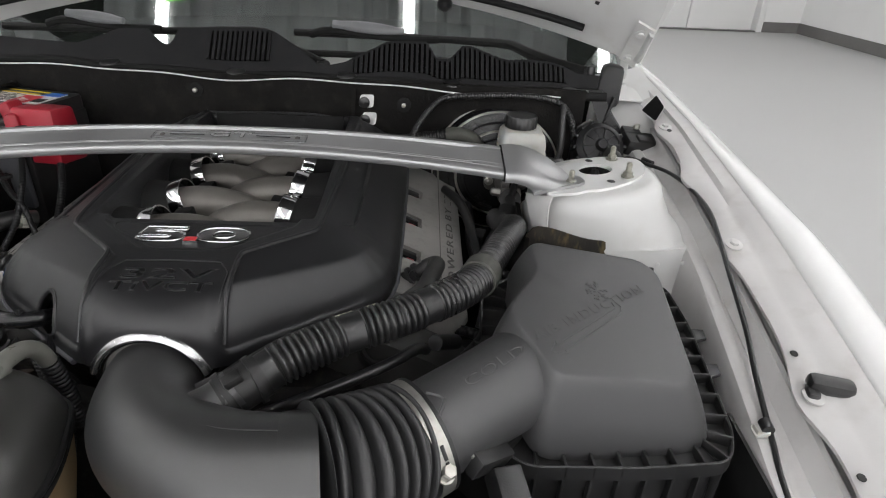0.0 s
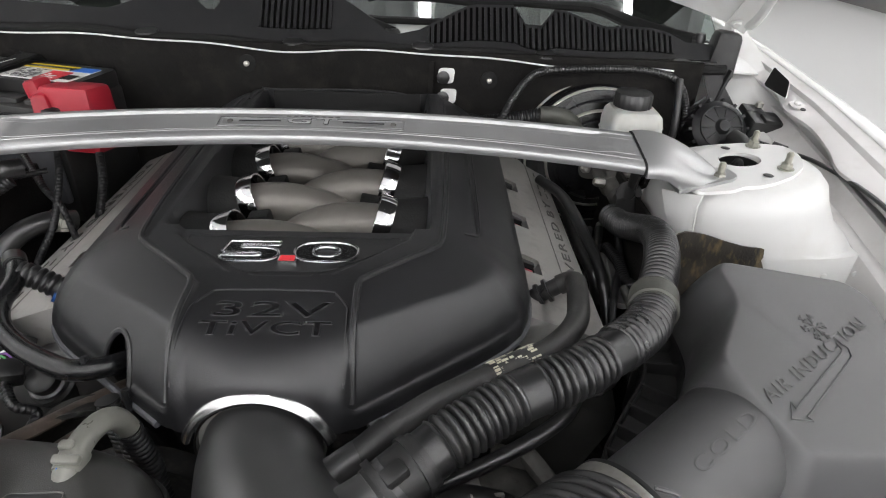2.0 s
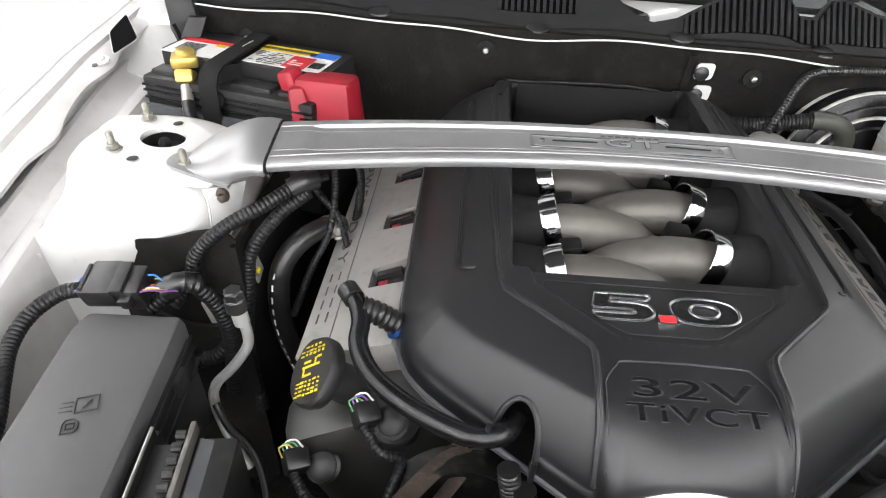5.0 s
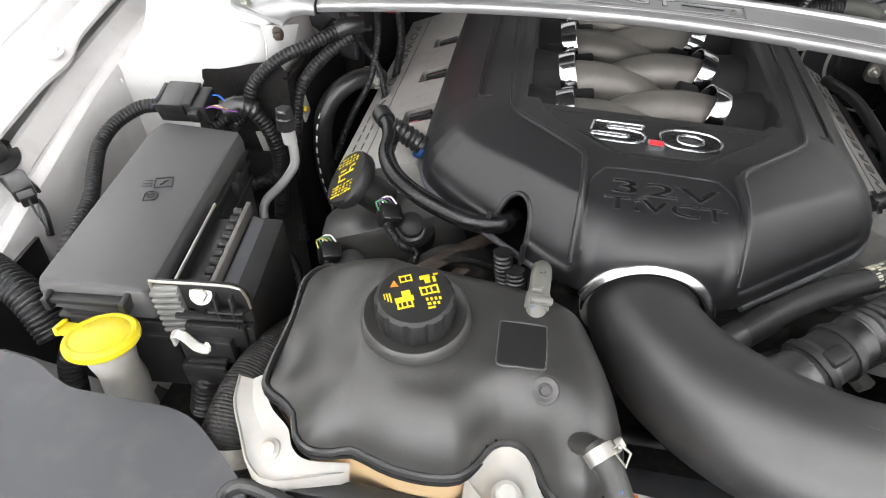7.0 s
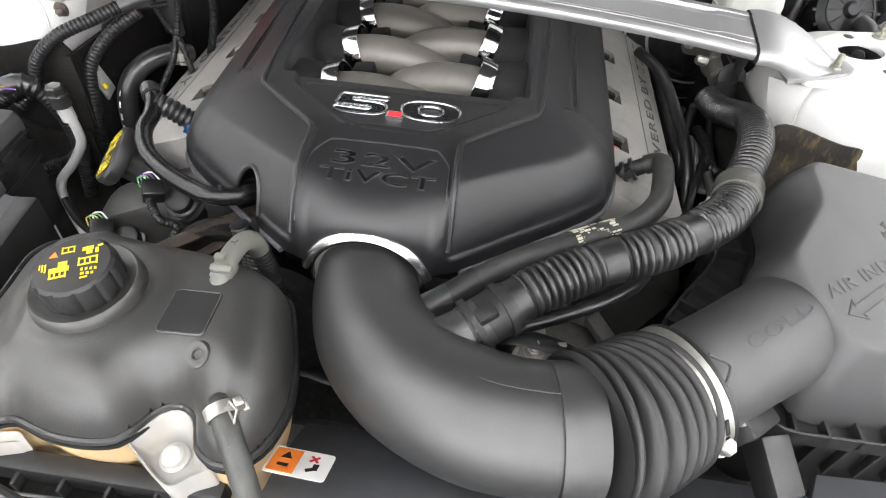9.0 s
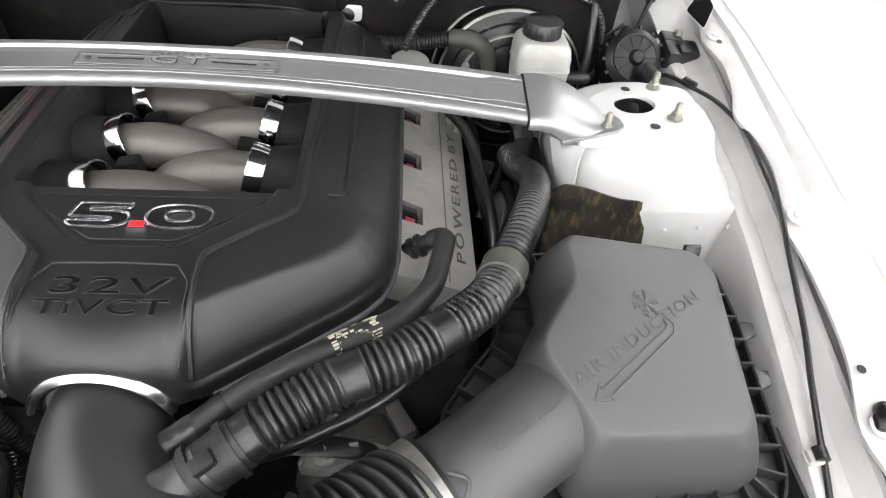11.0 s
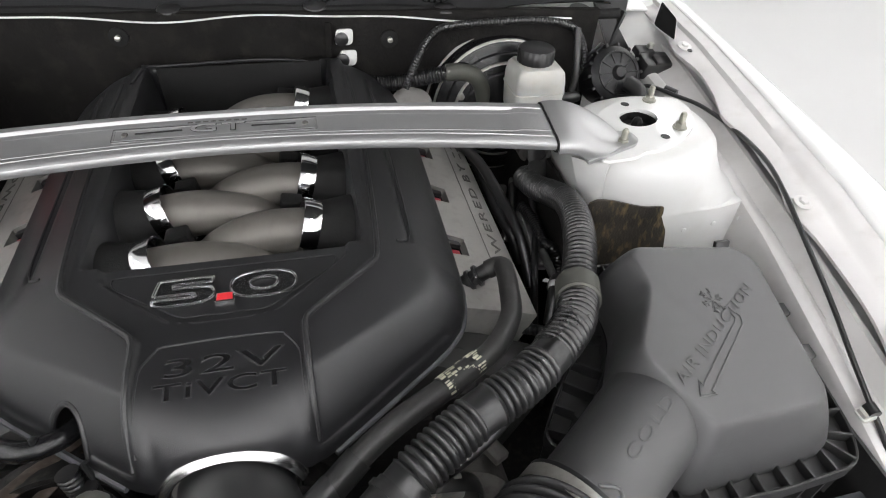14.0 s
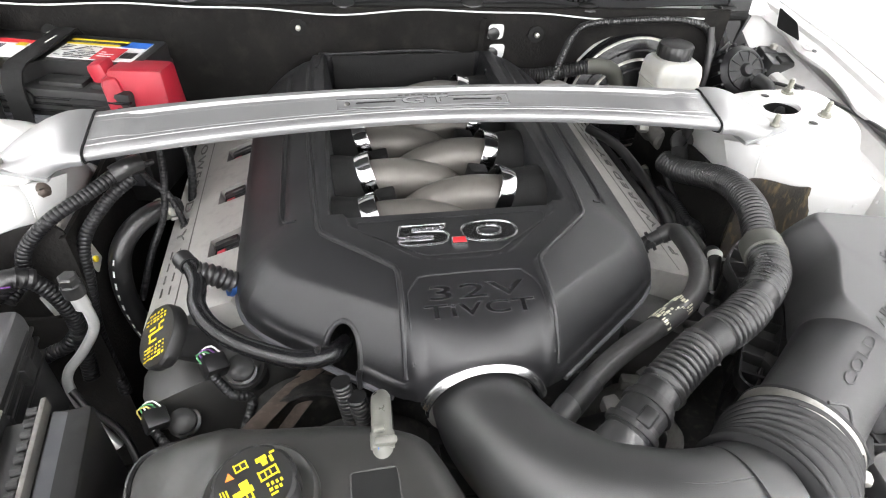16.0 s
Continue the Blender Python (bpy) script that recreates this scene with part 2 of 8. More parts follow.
def smooth_path(pts, step=0.006, closed=False):
    """Catmull-Rom through the points, sampled about every step metres."""
    p = [Vector(q) for q in pts]
    n = len(p)
    out = []
    for i in range(n if closed else n - 1):
        if closed:
            a, b, c, d = p[i - 1], p[i], p[(i + 1) % n], p[(i + 2) % n]
        else:
            b, c = p[i], p[i + 1]
            a = p[i - 1] if i else b + (b - c)
            d = p[i + 2] if i + 2 < n else c + (c - b)
        k = max(2, int((c - b).length / step))
        for j in range(k):
            u = j / k
            out.append(0.5 * ((2 * b) + (c - a) * u + (2 * a - 5 * b + 4 * c - d) * u * u + (3 * b - a - 3 * c + d) * u ** 3))
    if not closed:
        out.append(p[-1])
    return out


def skin(rings, cap=True, closed=True, loop=False):
    """Quads between rings of equal length; loop joins the last ring to the first."""
    bm = bmesh.new()
    vs = [[bm.verts.new(q) for q in r] for r in rings]
    n = len(vs[0])
    pairs = list(zip(vs, vs[1:])) + ([(vs[-1], vs[0])] if loop else [])
    for a, b in pairs:
        for i in range(n if closed else n - 1):
            j = (i + 1) % n
            bm.faces.new((a[i], a[j], b[j], b[i]))
    if cap and closed and not loop:
        bm.faces.new(vs[0][::-1])
        bm.faces.new(vs[-1])
    return bm


def frames(path, closed=False):
    """Directions across a path that turn as little as they can."""
    n = len(path)
    tang = []
    for i in range(n):
        a = path[i - 1] if (i or closed) else path[0]
        b = path[(i + 1) % n] if (i + 1 < n or closed) else path[-1]
        tang.append((b - a).normalized())
    ref = Vector((0, 0, 1)) if abs(tang[0].z) < 0.9 else Vector((1, 0, 0))
    u = (ref - tang[0] * ref.dot(tang[0])).normalized()
    out = []
    for t in tang:
        u = (u - t * u.dot(t)).normalized()
        out.append((u, t.cross(u)))
    return out


def tube(pts, r, seg=14, step=0.006, closed=False, flat=1.0, raw=False):
    """A hose along the points. r: a radius, or a function of the metres along it and its whole length."""
    path = [Vector(q) for q in pts] if raw else smooth_path(pts, step, closed)
    fr = frames(path, closed)
    lengths = [0.0]
    for a, b in zip(path, path[1:]):
        lengths.append(lengths[-1] + (b - a).length)
    rings = []
    for q, (u, v), s in zip(path, fr, lengths):
        rr = r(s, lengths[-1]) if callable(r) else r
        rings.append([q + u * rr * flat * math.cos(2 * math.pi * k / seg) + v * rr * math.sin(2 * math.pi * k / seg) for k in range(seg)])
    return skin(rings, loop=closed)


def ribbed(pts, r, depth, pitch, seg=16, start=0.0, end=0.0, per=8):
    """A corrugated hose; smooth for start and end metres at its ends."""
    def radius(s, whole_length):
        if s < start or s > whole_length - end:
            return r
        ph = (s - start) / pitch % 1.0
        return r - depth * (1 - abs(math.cos(math.pi * ph)) ** 0.9)
    return tube(pts, radius, seg, pitch / per)


def box(c, size, bevel=0.002, m=None, taper=1.0, seg=2):
    bm = bmesh.new()
    bmesh.ops.create_cube(bm, size=1)
    for v in bm.verts:
        k = taper if v.co.z > 0 else 1.0
        v.co = Vector((v.co.x * size[0] * k, v.co.y * size[1] * k, v.co.z * size[2]))
    if bevel:
        bmesh.ops.bevel(bm, geom=bm.edges[:], offset=bevel, segments=seg, affect="EDGES", profile=0.5, clamp_overlap=True)
    bmesh.ops.transform(bm, matrix=Matrix.Translation(c) @ (m or Matrix.Identity(4)), verts=bm.verts)
    return bm


def turn(rx=0, ry=0, rz=0):
    return pose(0, 0, 0, rx, ry, rz)


def round_poly(pts, r, n=5):
    """A closed outline with its corners rounded by about r."""
    p = [Vector(q) for q in pts]
    out = []
    for i, b in enumerate(p):
        a, c = p[i - 1], p[(i + 1) % len(p)]
        k = min(r, (a - b).length * 0.45, (c - b).length * 0.45)
        s, e = b + (a - b).normalized() * k, b + (c - b).normalized() * k
        for j in range(n + 1):
            u = j / n
            out.append(s * (1 - u) ** 2 + b * 2 * u * (1 - u) + e * u * u)
    return out


def inset(pts, d):
    """An outline (x, y, ...) moved inwards by d, for an outline that runs counter-clockwise."""
    out = []
    n = len(pts)
    for i in range(n):
        a, b, c = pts[i - 1], pts[i], pts[(i + 1) % n]
        t = Vector((c[0] - a[0], c[1] - a[1]))
        if t.length < 1e-9:
            t = Vector((1, 0))
        t.normalize()
        out.append((b[0] - t.y * d, b[1] + t.x * d))
    return out


def prism(outline, z0, z1, bevel=0.0015, m=None, seg=2):
    """An outline in the plane, made thick from z0 to z1."""
    bm = bmesh.new()
    lo = [bm.verts.new((q[0], q[1], z0)) for q in outline]
    hi = [bm.verts.new((q[0], q[1], z1)) for q in outline]
    n = len(lo)
    bm.faces.new(lo[::-1])
    top = bm.faces.new(hi)
    for i in range(n):
        j = (i + 1) % n
        bm.faces.new((lo[i], lo[j], hi[j], hi[i]))
    if bevel:
        bmesh.ops.bevel(bm, geom=list(top.edges), offset=bevel, segments=seg, affect="EDGES", profile=0.5, clamp_overlap=True)
    if m:
        bmesh.ops.transform(bm, matrix=m, verts=bm.verts)
    return bm


def lathe(profile, m, seg=32, cap=True):
    rings = [[m @ Vector((r * math.cos(2 * math.pi * k / seg), r * math.sin(2 * math.pi * k / seg), z)) for k in range(seg)] for r, z in profile]
    return skin(rings, cap=cap)


def at(p, rx=0, ry=0, rz=0):
    return pose(*p, rx, ry, rz)


def aim(p, d):
    """A pose at p whose z runs along d."""
    return Matrix.Translation(p) @ Vector(d).to_track_quat("Z", "Y").to_matrix().to_4x4()


def letters(text, height, m, depth=0.0008, stretch=1.0, spacing=1.0, bold=0.0, edge=0.0):
    """Writing as a bmesh, in the built-in font, centred on m's origin and facing its z."""
    cu = bpy.data.curves.new("letters", "FONT")
    cu.body, cu.size, cu.align_x, cu.align_y, cu.extrude = text, height * 1.4, "CENTER", "CENTER", depth
    cu.space_character, cu.offset, cu.resolution_u = spacing, bold, 3
    if edge:
        cu.fill_mode, cu.extrude, cu.bevel_depth, cu.bevel_resolution = "NONE", 0.0, edge, 1
    ob = bpy.data.objects.new("letters", cu)
    scene.collection.objects.link(ob)
    dg = bpy.context.evaluated_depsgraph_get()
    me = bpy.data.meshes.new_from_object(ob.evaluated_get(dg))
    bm = bmesh.new()
    bm.from_mesh(me)
    bpy.data.objects.remove(ob)
    bpy.data.curves.remove(cu)
    bpy.data.meshes.remove(me)
    bmesh.ops.transform(bm, matrix=m @ Matrix.Diagonal((stretch, 1, 1, 1)), verts=bm.verts)
    return bm


def lerp(x, table):
    """Straight-line reading of a table of (x, value)."""
    return float(np.interp(x, [a for a, _ in table], [b for _, b in table]))


def hex_bolt(name, base, parent, axis=(0, 0, 1), r=0.009, h=0.008, stud=0.018, flange=0.011, label="plated hex nut on a threaded stud", material=None):
    m = aim(base, axis)
    nut = lathe([(flange, 0), (flange, 0.0015), (r * 0.95, 0.002)], m, 24)
    hexa = lathe([(r, 0.001), (r, h * 0.85), (r * 0.88, h)], m, 6)
    bms = [nut, hexa]
    if stud:
        prof = [(0.0040, 0)]
        z = h
        while z < h + stud:
            prof += [(0.0042, z), (0.0036, z + 0.0007)]
            z += 0.0014
        prof += [(0.0025, z + 0.001)]
        bms.append(lathe(prof, m, 12))
    return part(name, merge(*bms), material or STEEL, parent, label, angle=30)


# ---- room ----
def slab(name, lo, hi, material, label, category):
    c = [(a + b) / 2 for a, b in zip(lo, hi)]
    ob = part(name, box(c, [b - a for a, b in zip(lo, hi)], 0), material)
    return tagged(ob, label, category, kind="structure")


slab("floor", (-7.2, -6.2, -0.2), (6.2, 10.3, 0.0), FLOOR, "polished light grey concrete showroom floor with faint mottling", "floor")
slab("wall_east", (6.0, -6.2, 0.0), (6.2, 10.0, 4.6), WALL, "plain white painted showroom wall", "wall")
slab("wall_west", (-7.2, -6.2, 0.0), (-7.0, 10.0, 4.6), WALL, "plain white painted showroom wall", "wall")
slab("wall_south_a", (-7.0, -6.2, 0.0), (-6.0, -6.0, 4.6), WALL, "plain white wall beside an assumed window opening", "wall")
slab("wall_south_b", (5.0, -6.2, 0.0), (6.0, -6.0, 4.6), WALL, "plain white wall beside an assumed window opening", "wall")
slab("wall_south_c", (-6.0, -6.2, 3.6), (5.0, -6.0, 4.6), WALL, "plain white wall over an assumed window opening", "wall")
slab("wall_south_d", (-6.0, -6.2, 0.0), (5.0, -6.0, 0.5), WALL, "plain white wall under an assumed window opening", "wall")
# north wall with the doorway left out
slab("wall_north_a", (-7.2, 10.0, 0.0), (3.2, 10.2, 4.6), WALL, "plain white painted wall beside a doorway", "wall")
slab("wall_north_b", (5.35, 10.0, 0.0), (6.2, 10.2, 4.6), WALL, "plain white painted wall beside a doorway", "wall")
slab("wall_north_c", (3.2, 10.0, 2.2), (5.35, 10.2, 4.6), WALL, "plain white painted wall over a doorway", "wall")
slab("baseboard_east", (5.985, -6.0, 0.0), (6.0, 9.985, 0.15), BASE, "dark grey vinyl baseboard along a white wall", "baseboard")
slab("baseboard_north", (5.42, 9.985, 0.0), (6.0, 10.0, 0.15), BASE, "dark grey vinyl baseboard along a white wall", "baseboard")
slab("baseboard_west", (-7.0, -6.0, 0.0), (-6.985, 10.0, 0.15), BASE, "dark grey vinyl baseboard along a white wall", "baseboard")
door = thing("door_1", (4.3, 10.05, 0), "plain white double door in a white frame", "door", kind="structure")
part("door_leaf", box((3.75, 10.06, 1.06), (1.0, 0.05, 2.08), 0.003), WALL, door)
part("door_leaf", box((4.77, 10.06, 1.06), (1.0, 0.05, 2.08), 0.003), WALL, door)
part("door_frame", merge(box((5.36, 10.0, 1.1), (0.09, 0.1, 2.2), 0.004), box((3.19, 10.0, 1.1), (0.09, 0.1, 2.2), 0.004), box((4.27, 10.0, 2.24), (2.25, 0.1, 0.09), 0.004)), WALL, door)
part("threshold", box((4.27, 10.0, 0.011), (2.08, 0.12, 0.018), 0.003), BASE, door, "dark strip under the doors")


def deck():
    """Ribbed steel deck: the ribs run along y."""
    prof = []
    x = -7.2
    while x < 6.2:
        prof += [(x, 4.6), (x + 0.10, 4.6), (x + 0.12, 4.66), (x + 0.18, 4.66), (x + 0.20, 4.6)]
        x += 0.2
    rings = [[Vector((a, y, z)) for a, z in prof] for y in (-6.2, 10.2)]
    top = [[Vector((a, y, 4.8)) for a, z in prof] for y in (10.2, -6.2)]
    return skin([rings[0], rings[1], top[0], top[1]], closed=False, loop=True)


tagged(part("ceiling", deck(), DECK, angle=20), "grey ribbed steel deck ceiling", "ceiling", kind="structure")

def strip_light(x, y, length):
    t = thing("ceiling_light", (x, y, 4.3), "long white strip light hung under a dark ceiling", "ceiling light", "strip lights")
    part("housing", box((x, y, 4.33), (0.16, length, 0.05), 0.006), WALL, t)
    part("diffuser", box((x, y, 4.288), (0.085, length - 0.05, 0.03), 0.008), TUBE_LIGHT, t, "glowing white diffuser")
    for k in (-0.4, 0.4):
        part("hanger", tube([(x, y + k * length, 4.35), (x, y + k * length, 4.62)], 0.004, 6), STEEL, t)


for lx in (-5.2, -3.5, -1.75, 0.1, 1.6, 3.4, 5.1):
    for ly in (-2.6, 4.4):
        strip_light(lx, ly, 6.2)

# ---- car body ----
car = thing("car", (0, 1.0, 0), "white sports coupe with its hood raised over the engine bay", "car")
ZB = [(0.2, 0.615), (0.6, 0.730), (0.78, 0.780), (0.95, 0.825), (1.115, 0.866), (1.28, 0.891), (1.447, 0.913), (1.7, 0.937), (2.2, 0.957)]
RAIL = [(0.70, -0.010), (0.95, -0.010), (1.11, -0.006), (1.30, 0.006), (1.46, 0.019), (1.72, 0.020)]


def sheet(fn, us, vs, thick):
    """A sheet fn(u, v) with a second skin thick metres along its normal."""
    grid = [[Vector(fn(u, v)) for u in us] for v in vs]
    back = []
    for j, row in enumerate(grid):
        line = []
        for i, q in enumerate(row):
            du = row[min(i + 1, len(row) - 1)] - row[max(i - 1, 0)]
            dv = grid[min(j + 1, len(grid) - 1)][i] - grid[max(j - 1, 0)][i]
            line.append(q + du.cross(dv).normalized() * thick)
        back.append(line)
    bm = bmesh.new()
    A = [[bm.verts.new(q) for q in r] for r in grid]
    B = [[bm.verts.new(q) for q in r] for r in back]
    nv, nu = len(A), len(A[0])
    for j in range(nv - 1):
        for i in range(nu - 1):
            bm.faces.new((A[j][i], A[j][i + 1], A[j + 1][i + 1], A[j + 1][i]))
            bm.faces.new((B[j][i], B[j + 1][i], B[j + 1][i + 1], B[j][i + 1]))
    for j in range(nv - 1):
        for i in (0, nu - 1):
            bm.faces.new((A[j][i], A[j + 1][i], B[j + 1][i], B[j][i]))
    for i in range(nu - 1):
        for j in (0, nv - 1):
            bm.faces.new((A[j][i], A[j][i + 1], B[j][i + 1], B[j][i]))
    return bm


def flip(bm):
    bmesh.ops.transform(bm, matrix=Matrix.Diagonal((-1, 1, 1, 1)), verts=bm.verts)
    return bm


def steps(a, b, n):
    return [a + (b - a) * i / n for i in range(n + 1)]


def fender_edge(y):
    return 0.706 + 0.012 * min(1.0, max(0.0, (y - 1.1) / 0.35))


def fender_shell():
    rings = []
    for y in steps(0.3, 2.1, 60):
        z = lerp(y, ZB)
        e = fender_edge(y)
        w = 0.030 * min(1.0, max(0.0, (1.45 - y) / 0.4))
        up = lambda a: w * min(1.0, a / 0.045)
        pr = [(e + a, d + up(a)) for a, d in ((0.0, 0.004), (0.0005, 0.011), (0.0025, 0.0128), (0.010, 0.0135), (0.022, 0.010), (0.036, 0.001), (0.052, -0.014), (0.072, -0.038), (0.10, -0.080), (0.13, -0.15), (0.15, -0.26), (0.155, -0.38))]
        lo = 0.24 - z
        pr += [(e + 0.15, lo + 0.1), (e + 0.135, lo), (e + 0.115, lo), (e + 0.13, lo + 0.1), (e + 0.125, -0.26), (e + 0.09, -0.10), (e + 0.045, -0.03), (e + 0.02, 0.0)]
        rings.append([Vector((x, y, z + dz)) for x, dz in pr])
    return skin(rings)


def flange():
    rings = []
    for y in steps(0.35, 1.72, 110):
        z = lerp(y, ZB)
        tab = sum(math.exp(-((y - c) / 0.035) ** 2) for c in (0.70, 0.90, 1.115, 1.29, 1.46))
        wave = 0.0015 * math.sin(y * 46) * (1 - min(1, tab))
        fe = fender_edge(y)
        run = lerp(y, RAIL)
        xi = 0.661 + run - 0.014 * min(1, tab) + wave
        pr = [(xi, -0.015), (xi - 0.001, -0.010), (xi + 0.004, -0.007), (0.678 + run, -0.002), (0.684 + run * 0.8, -0.001), (0.690 + run * 0.6, 0.005), (fe + 0.004, 0.010), (fe + 0.004, 0.004), (0.695 + run * 0.6, -0.004), (0.68 + run, -0.008)]
        rings.append([Vector((x, y, z + dz)) for x, dz in pr])
    return skin(rings)


def apron():
    rings = []
    for y in steps(0.35, 1.76, 50):
        z = lerp(y, ZB) - 0.045
        run = lerp(y, RAIL)
        dx = min(0.026, max(-0.02, (y - 0.90) * 0.08))
        pr = [(0.585, 0.42 - z), (0.597, -0.06), (0.600, -0.012), (0.604, -0.003), (0.610, 0.0), (0.618, 0.0), (0.622, -0.003), (0.628, -0.006), (0.640 + 0.4 * run, -0.004), (0.651 + run, 0.007), (0.658 + run, 0.017), (0.664 + run, 0.018), (0.674 + run, 0.008), (0.690, 0.006), (0.69, -0.05), (0.69, 0.42 - z)]
        rings.append([Vector((min(x + (dx if x < 0.63 else 0.0), 0.695), y, z + dz)) for x, dz in pr])
    return skin(rings)


def tower():
    """Strut tower: from the rim of its hole over the cap to the square foot."""
    rows = [(0.027, 0.027, -0.016, 2, 0.5145, 1.2795), (0.027, 0.027, -0.001, 2, 0.5145, 1.2795), (0.030, 0.030, 0.001, 2, 0.5145, 1.2795), (0.075, 0.078, 0.0, 2.2, 0.512, 1.268), (0.084, 0.088, -0.004, 2.2, 0.512, 1.268),
            (0.090, 0.094, -0.012, 2.3, 0.513, 1.268), (0.095, 0.098, -0.03, 2.4, 0.514, 1.268), (0.102, 0.102, -0.055, 2.7, 0.520, 1.270), (0.110, 0.106, -0.070, 3.2, 0.528, 1.272), (0.112, 0.107, -0.0735, 3.4, 0.531, 1.272), (0.122, 0.109, -0.0745, 4, 0.540, 1.274),
            (0.126, 0.113, -0.086, 5, 0.544, 1.278), (0.127, 0.115, -0.10, 6, 0.545, 1.28), (0.128, 0.12, -0.20, 6, 0.545, 1.285), (0.13, 0.125, -0.42, 6, 0.545, 1.29)]
    rings = []
    for rx, ry, dz, p, cx, cy in rows:
        ring = []
        for k in range(64):
            a = 2 * math.pi * k / 64
            c, q = math.cos(a), math.sin(a)
            x = cx + rx * math.copysign(abs(c) ** (2 / p), c)
            y = cy + ry * math.copysign(abs(q) ** (2 / p), q)
            lean = max(0.0, 1 + dz / 0.15)
            ring.append(Vector((x, y, 0.893 + dz + lean * (0.12 * (x - 0.51) - 0.04 * (y - 1.265)))))
        rings.append(ring)
    return skin(rings, cap=False)


def top_z(x, y):
    return 0.893 + 0.12 * (abs(x) - 0.51) - 0.04 * (y - 1.265)


def side(sign):
    f = (lambda b: b) if sign > 0 else flip
    part("fender", f(fender_shell()), PAINT, car, "glossy white fender")
    part("fender_flange", f(flange()), FLANGE, car, "white fender flange with scalloped edge and bolts")
    part("apron", f(apron()), FLANGE, car)
    tw = part("strut_tower", f(tower()), PRIMER, car, "white painted strut tower with a round hole on top")
    plate = [(0.4300, 1.1960), (0.4712, 1.1935), (0.4850, 1.2015), (0.4990, 1.1985), (0.5196, 1.2035), (0.5483, 1.2180), (0.5714, 1.2400), (0.5866, 1.2767), (0.5850, 1.3117), (0.5509, 1.3320), (0.5216, 1.3350), (0.4982, 1.3270), (0.4730, 1.3109), (0.4480, 1.2700), (0.4300, 1.2300)]
    outer = round_poly([(x, y, 0) for x, y in plate], 0.012, 4)
    n = len(outer)
    inner = []
    for q in outer:
        d = Vector((q.x - 0.5145, q.y - 1.2795, 0)).normalized()
        inner.append(Vector((0.5145 + d.x * 0.0240, 1.2795 + d.y * 0.0232, 0)))
    def lift(q, dz):
        return Vector((q.x, q.y, top_z(q.x, q.y) + dz))
    bm = skin([[lift(q, 0.0) for q in inner], [lift(q, 0.004) for q in inner], [lift(q, 0.004) for q in outer], [lift(q, 0.0) for q in outer]], loop=True)
    part("mount_plate", f(bm), PAINT, tw, "white mounting plate bolted on the strut tower")
    part("strut_mount", f(merge(lathe([(0.0267, -0.03), (0.0267, -0.0012), (0.0245, -0.0012), (0.0240, -0.012), (0.019, -0.018), (0.013, -0.013), (0.011, -0.009)], at((0.5145, 1.2795, 0.893)), 36), lathe([(0.0078, -0.014), (0.0078, -0.002), (0.005, 0.003), (0.002, 0.0045)], at((0.5145, 1.2795, 0.893)), 6))), FOAMANDSHADE, tw, "black rubber strut mount with a rod nut")
    # Plate is not drilled here; black discs paint the shade of its holes.
    for x, y, r in ((0.5222, 1.2238, 0.0060), (0.5145, 1.3190, 0.0060)):
        part("plate_hole_shade", f(lathe([(r, 0.0046), (r * 0.9, 0.0048)], at((x, y, top_z(x, y) + 0.0001)), 20)), INKANDSHADE, tw, "flat black disc as the shade of a drilled hole")
    edges = [((0.407, 1.235, 0.876), (0.437, 1.194, 0.8875)), ((0.4122, 1.222, 0.8513), (0.432, 1.190, 0.8737)), ((0.4197, 1.195, 0.827), (0.4328, 1.186, 0.8452)), ((0.4255, 1.1855, 0.8235), (0.4325, 1.183, 0.830)), ((0.4285, 1.1845, 0.8215), (0.4315, 1.1835, 0.8245))]

    def skirt(u, v):
        k = min(3.999, v * 4)
        a, b = edges[int(k)], edges[min(4, int(k) + 1)]
        l, r = Vector(a[0]).lerp(Vector(b[0]), k % 1), Vector(a[1]).lerp(Vector(b[1]), k % 1)
        q = l.lerp(r, u)
        return q + Vector((-0.7, -0.7, 0)) * 0.0025 * math.sin(math.pi * u)
    part("tower_skirt", f(sheet(skirt, steps(0, 1, 8), steps(0, 1, 16), 0.0016)), PRIMER, tw, "white pressed skirt with a rounded tip")
    part("skirt_edge", f(tube([skirt(1.0, v) for v in steps(0, 1, 10)] + [skirt(0.0, v) for v in steps(1, 0.45, 6)], 0.0012, 6, 0.006)), PRIMER, tw)
    if sign < 0:
        part("rusty_stud", merge(lathe([(0.0105, -0.002), (0.0105, 0.002), (0.006, 0.004)], aim((-0.4265, 1.205, 0.872), (0.7, -0.7, 0.15)), 20), lathe([(0.005, 0.003), (0.005, 0.009), (0.003, 0.010)], aim((-0.4265, 1.205, 0.872), (0.7, -0.7, 0.15)), 6)), RUSTY, tw, "rusty brown nut on the skirt")
    for x, z in ((0.545, 0.80), (0.585, 0.806), (0.62, 0.81)):
        part("weld_spot", f(lathe([(0.0036, -0.0005), (0.003, 0.0003), (0.002, 0.0005)], aim((x, 1.1585, z), (0, -1, 0.05)), 16)), PRIMER, tw)
    for x, y in ((0.549, 1.238), (0.467, 1.226), (0.549, 1.318)):
        hex_bolt("stud_nut", (sign * x, y, top_z(x, y) + 0.004), tw, r=0.0070, h=0.0075, stud=0.012, flange=0.0092, material=NUT)
    for y in (1.115, 0.90, 1.46, 0.70):
        m = at((sign * (0.661 + lerp(y, RAIL)), y, lerp(y, ZB) - 0.0035), 14, 0, 0)
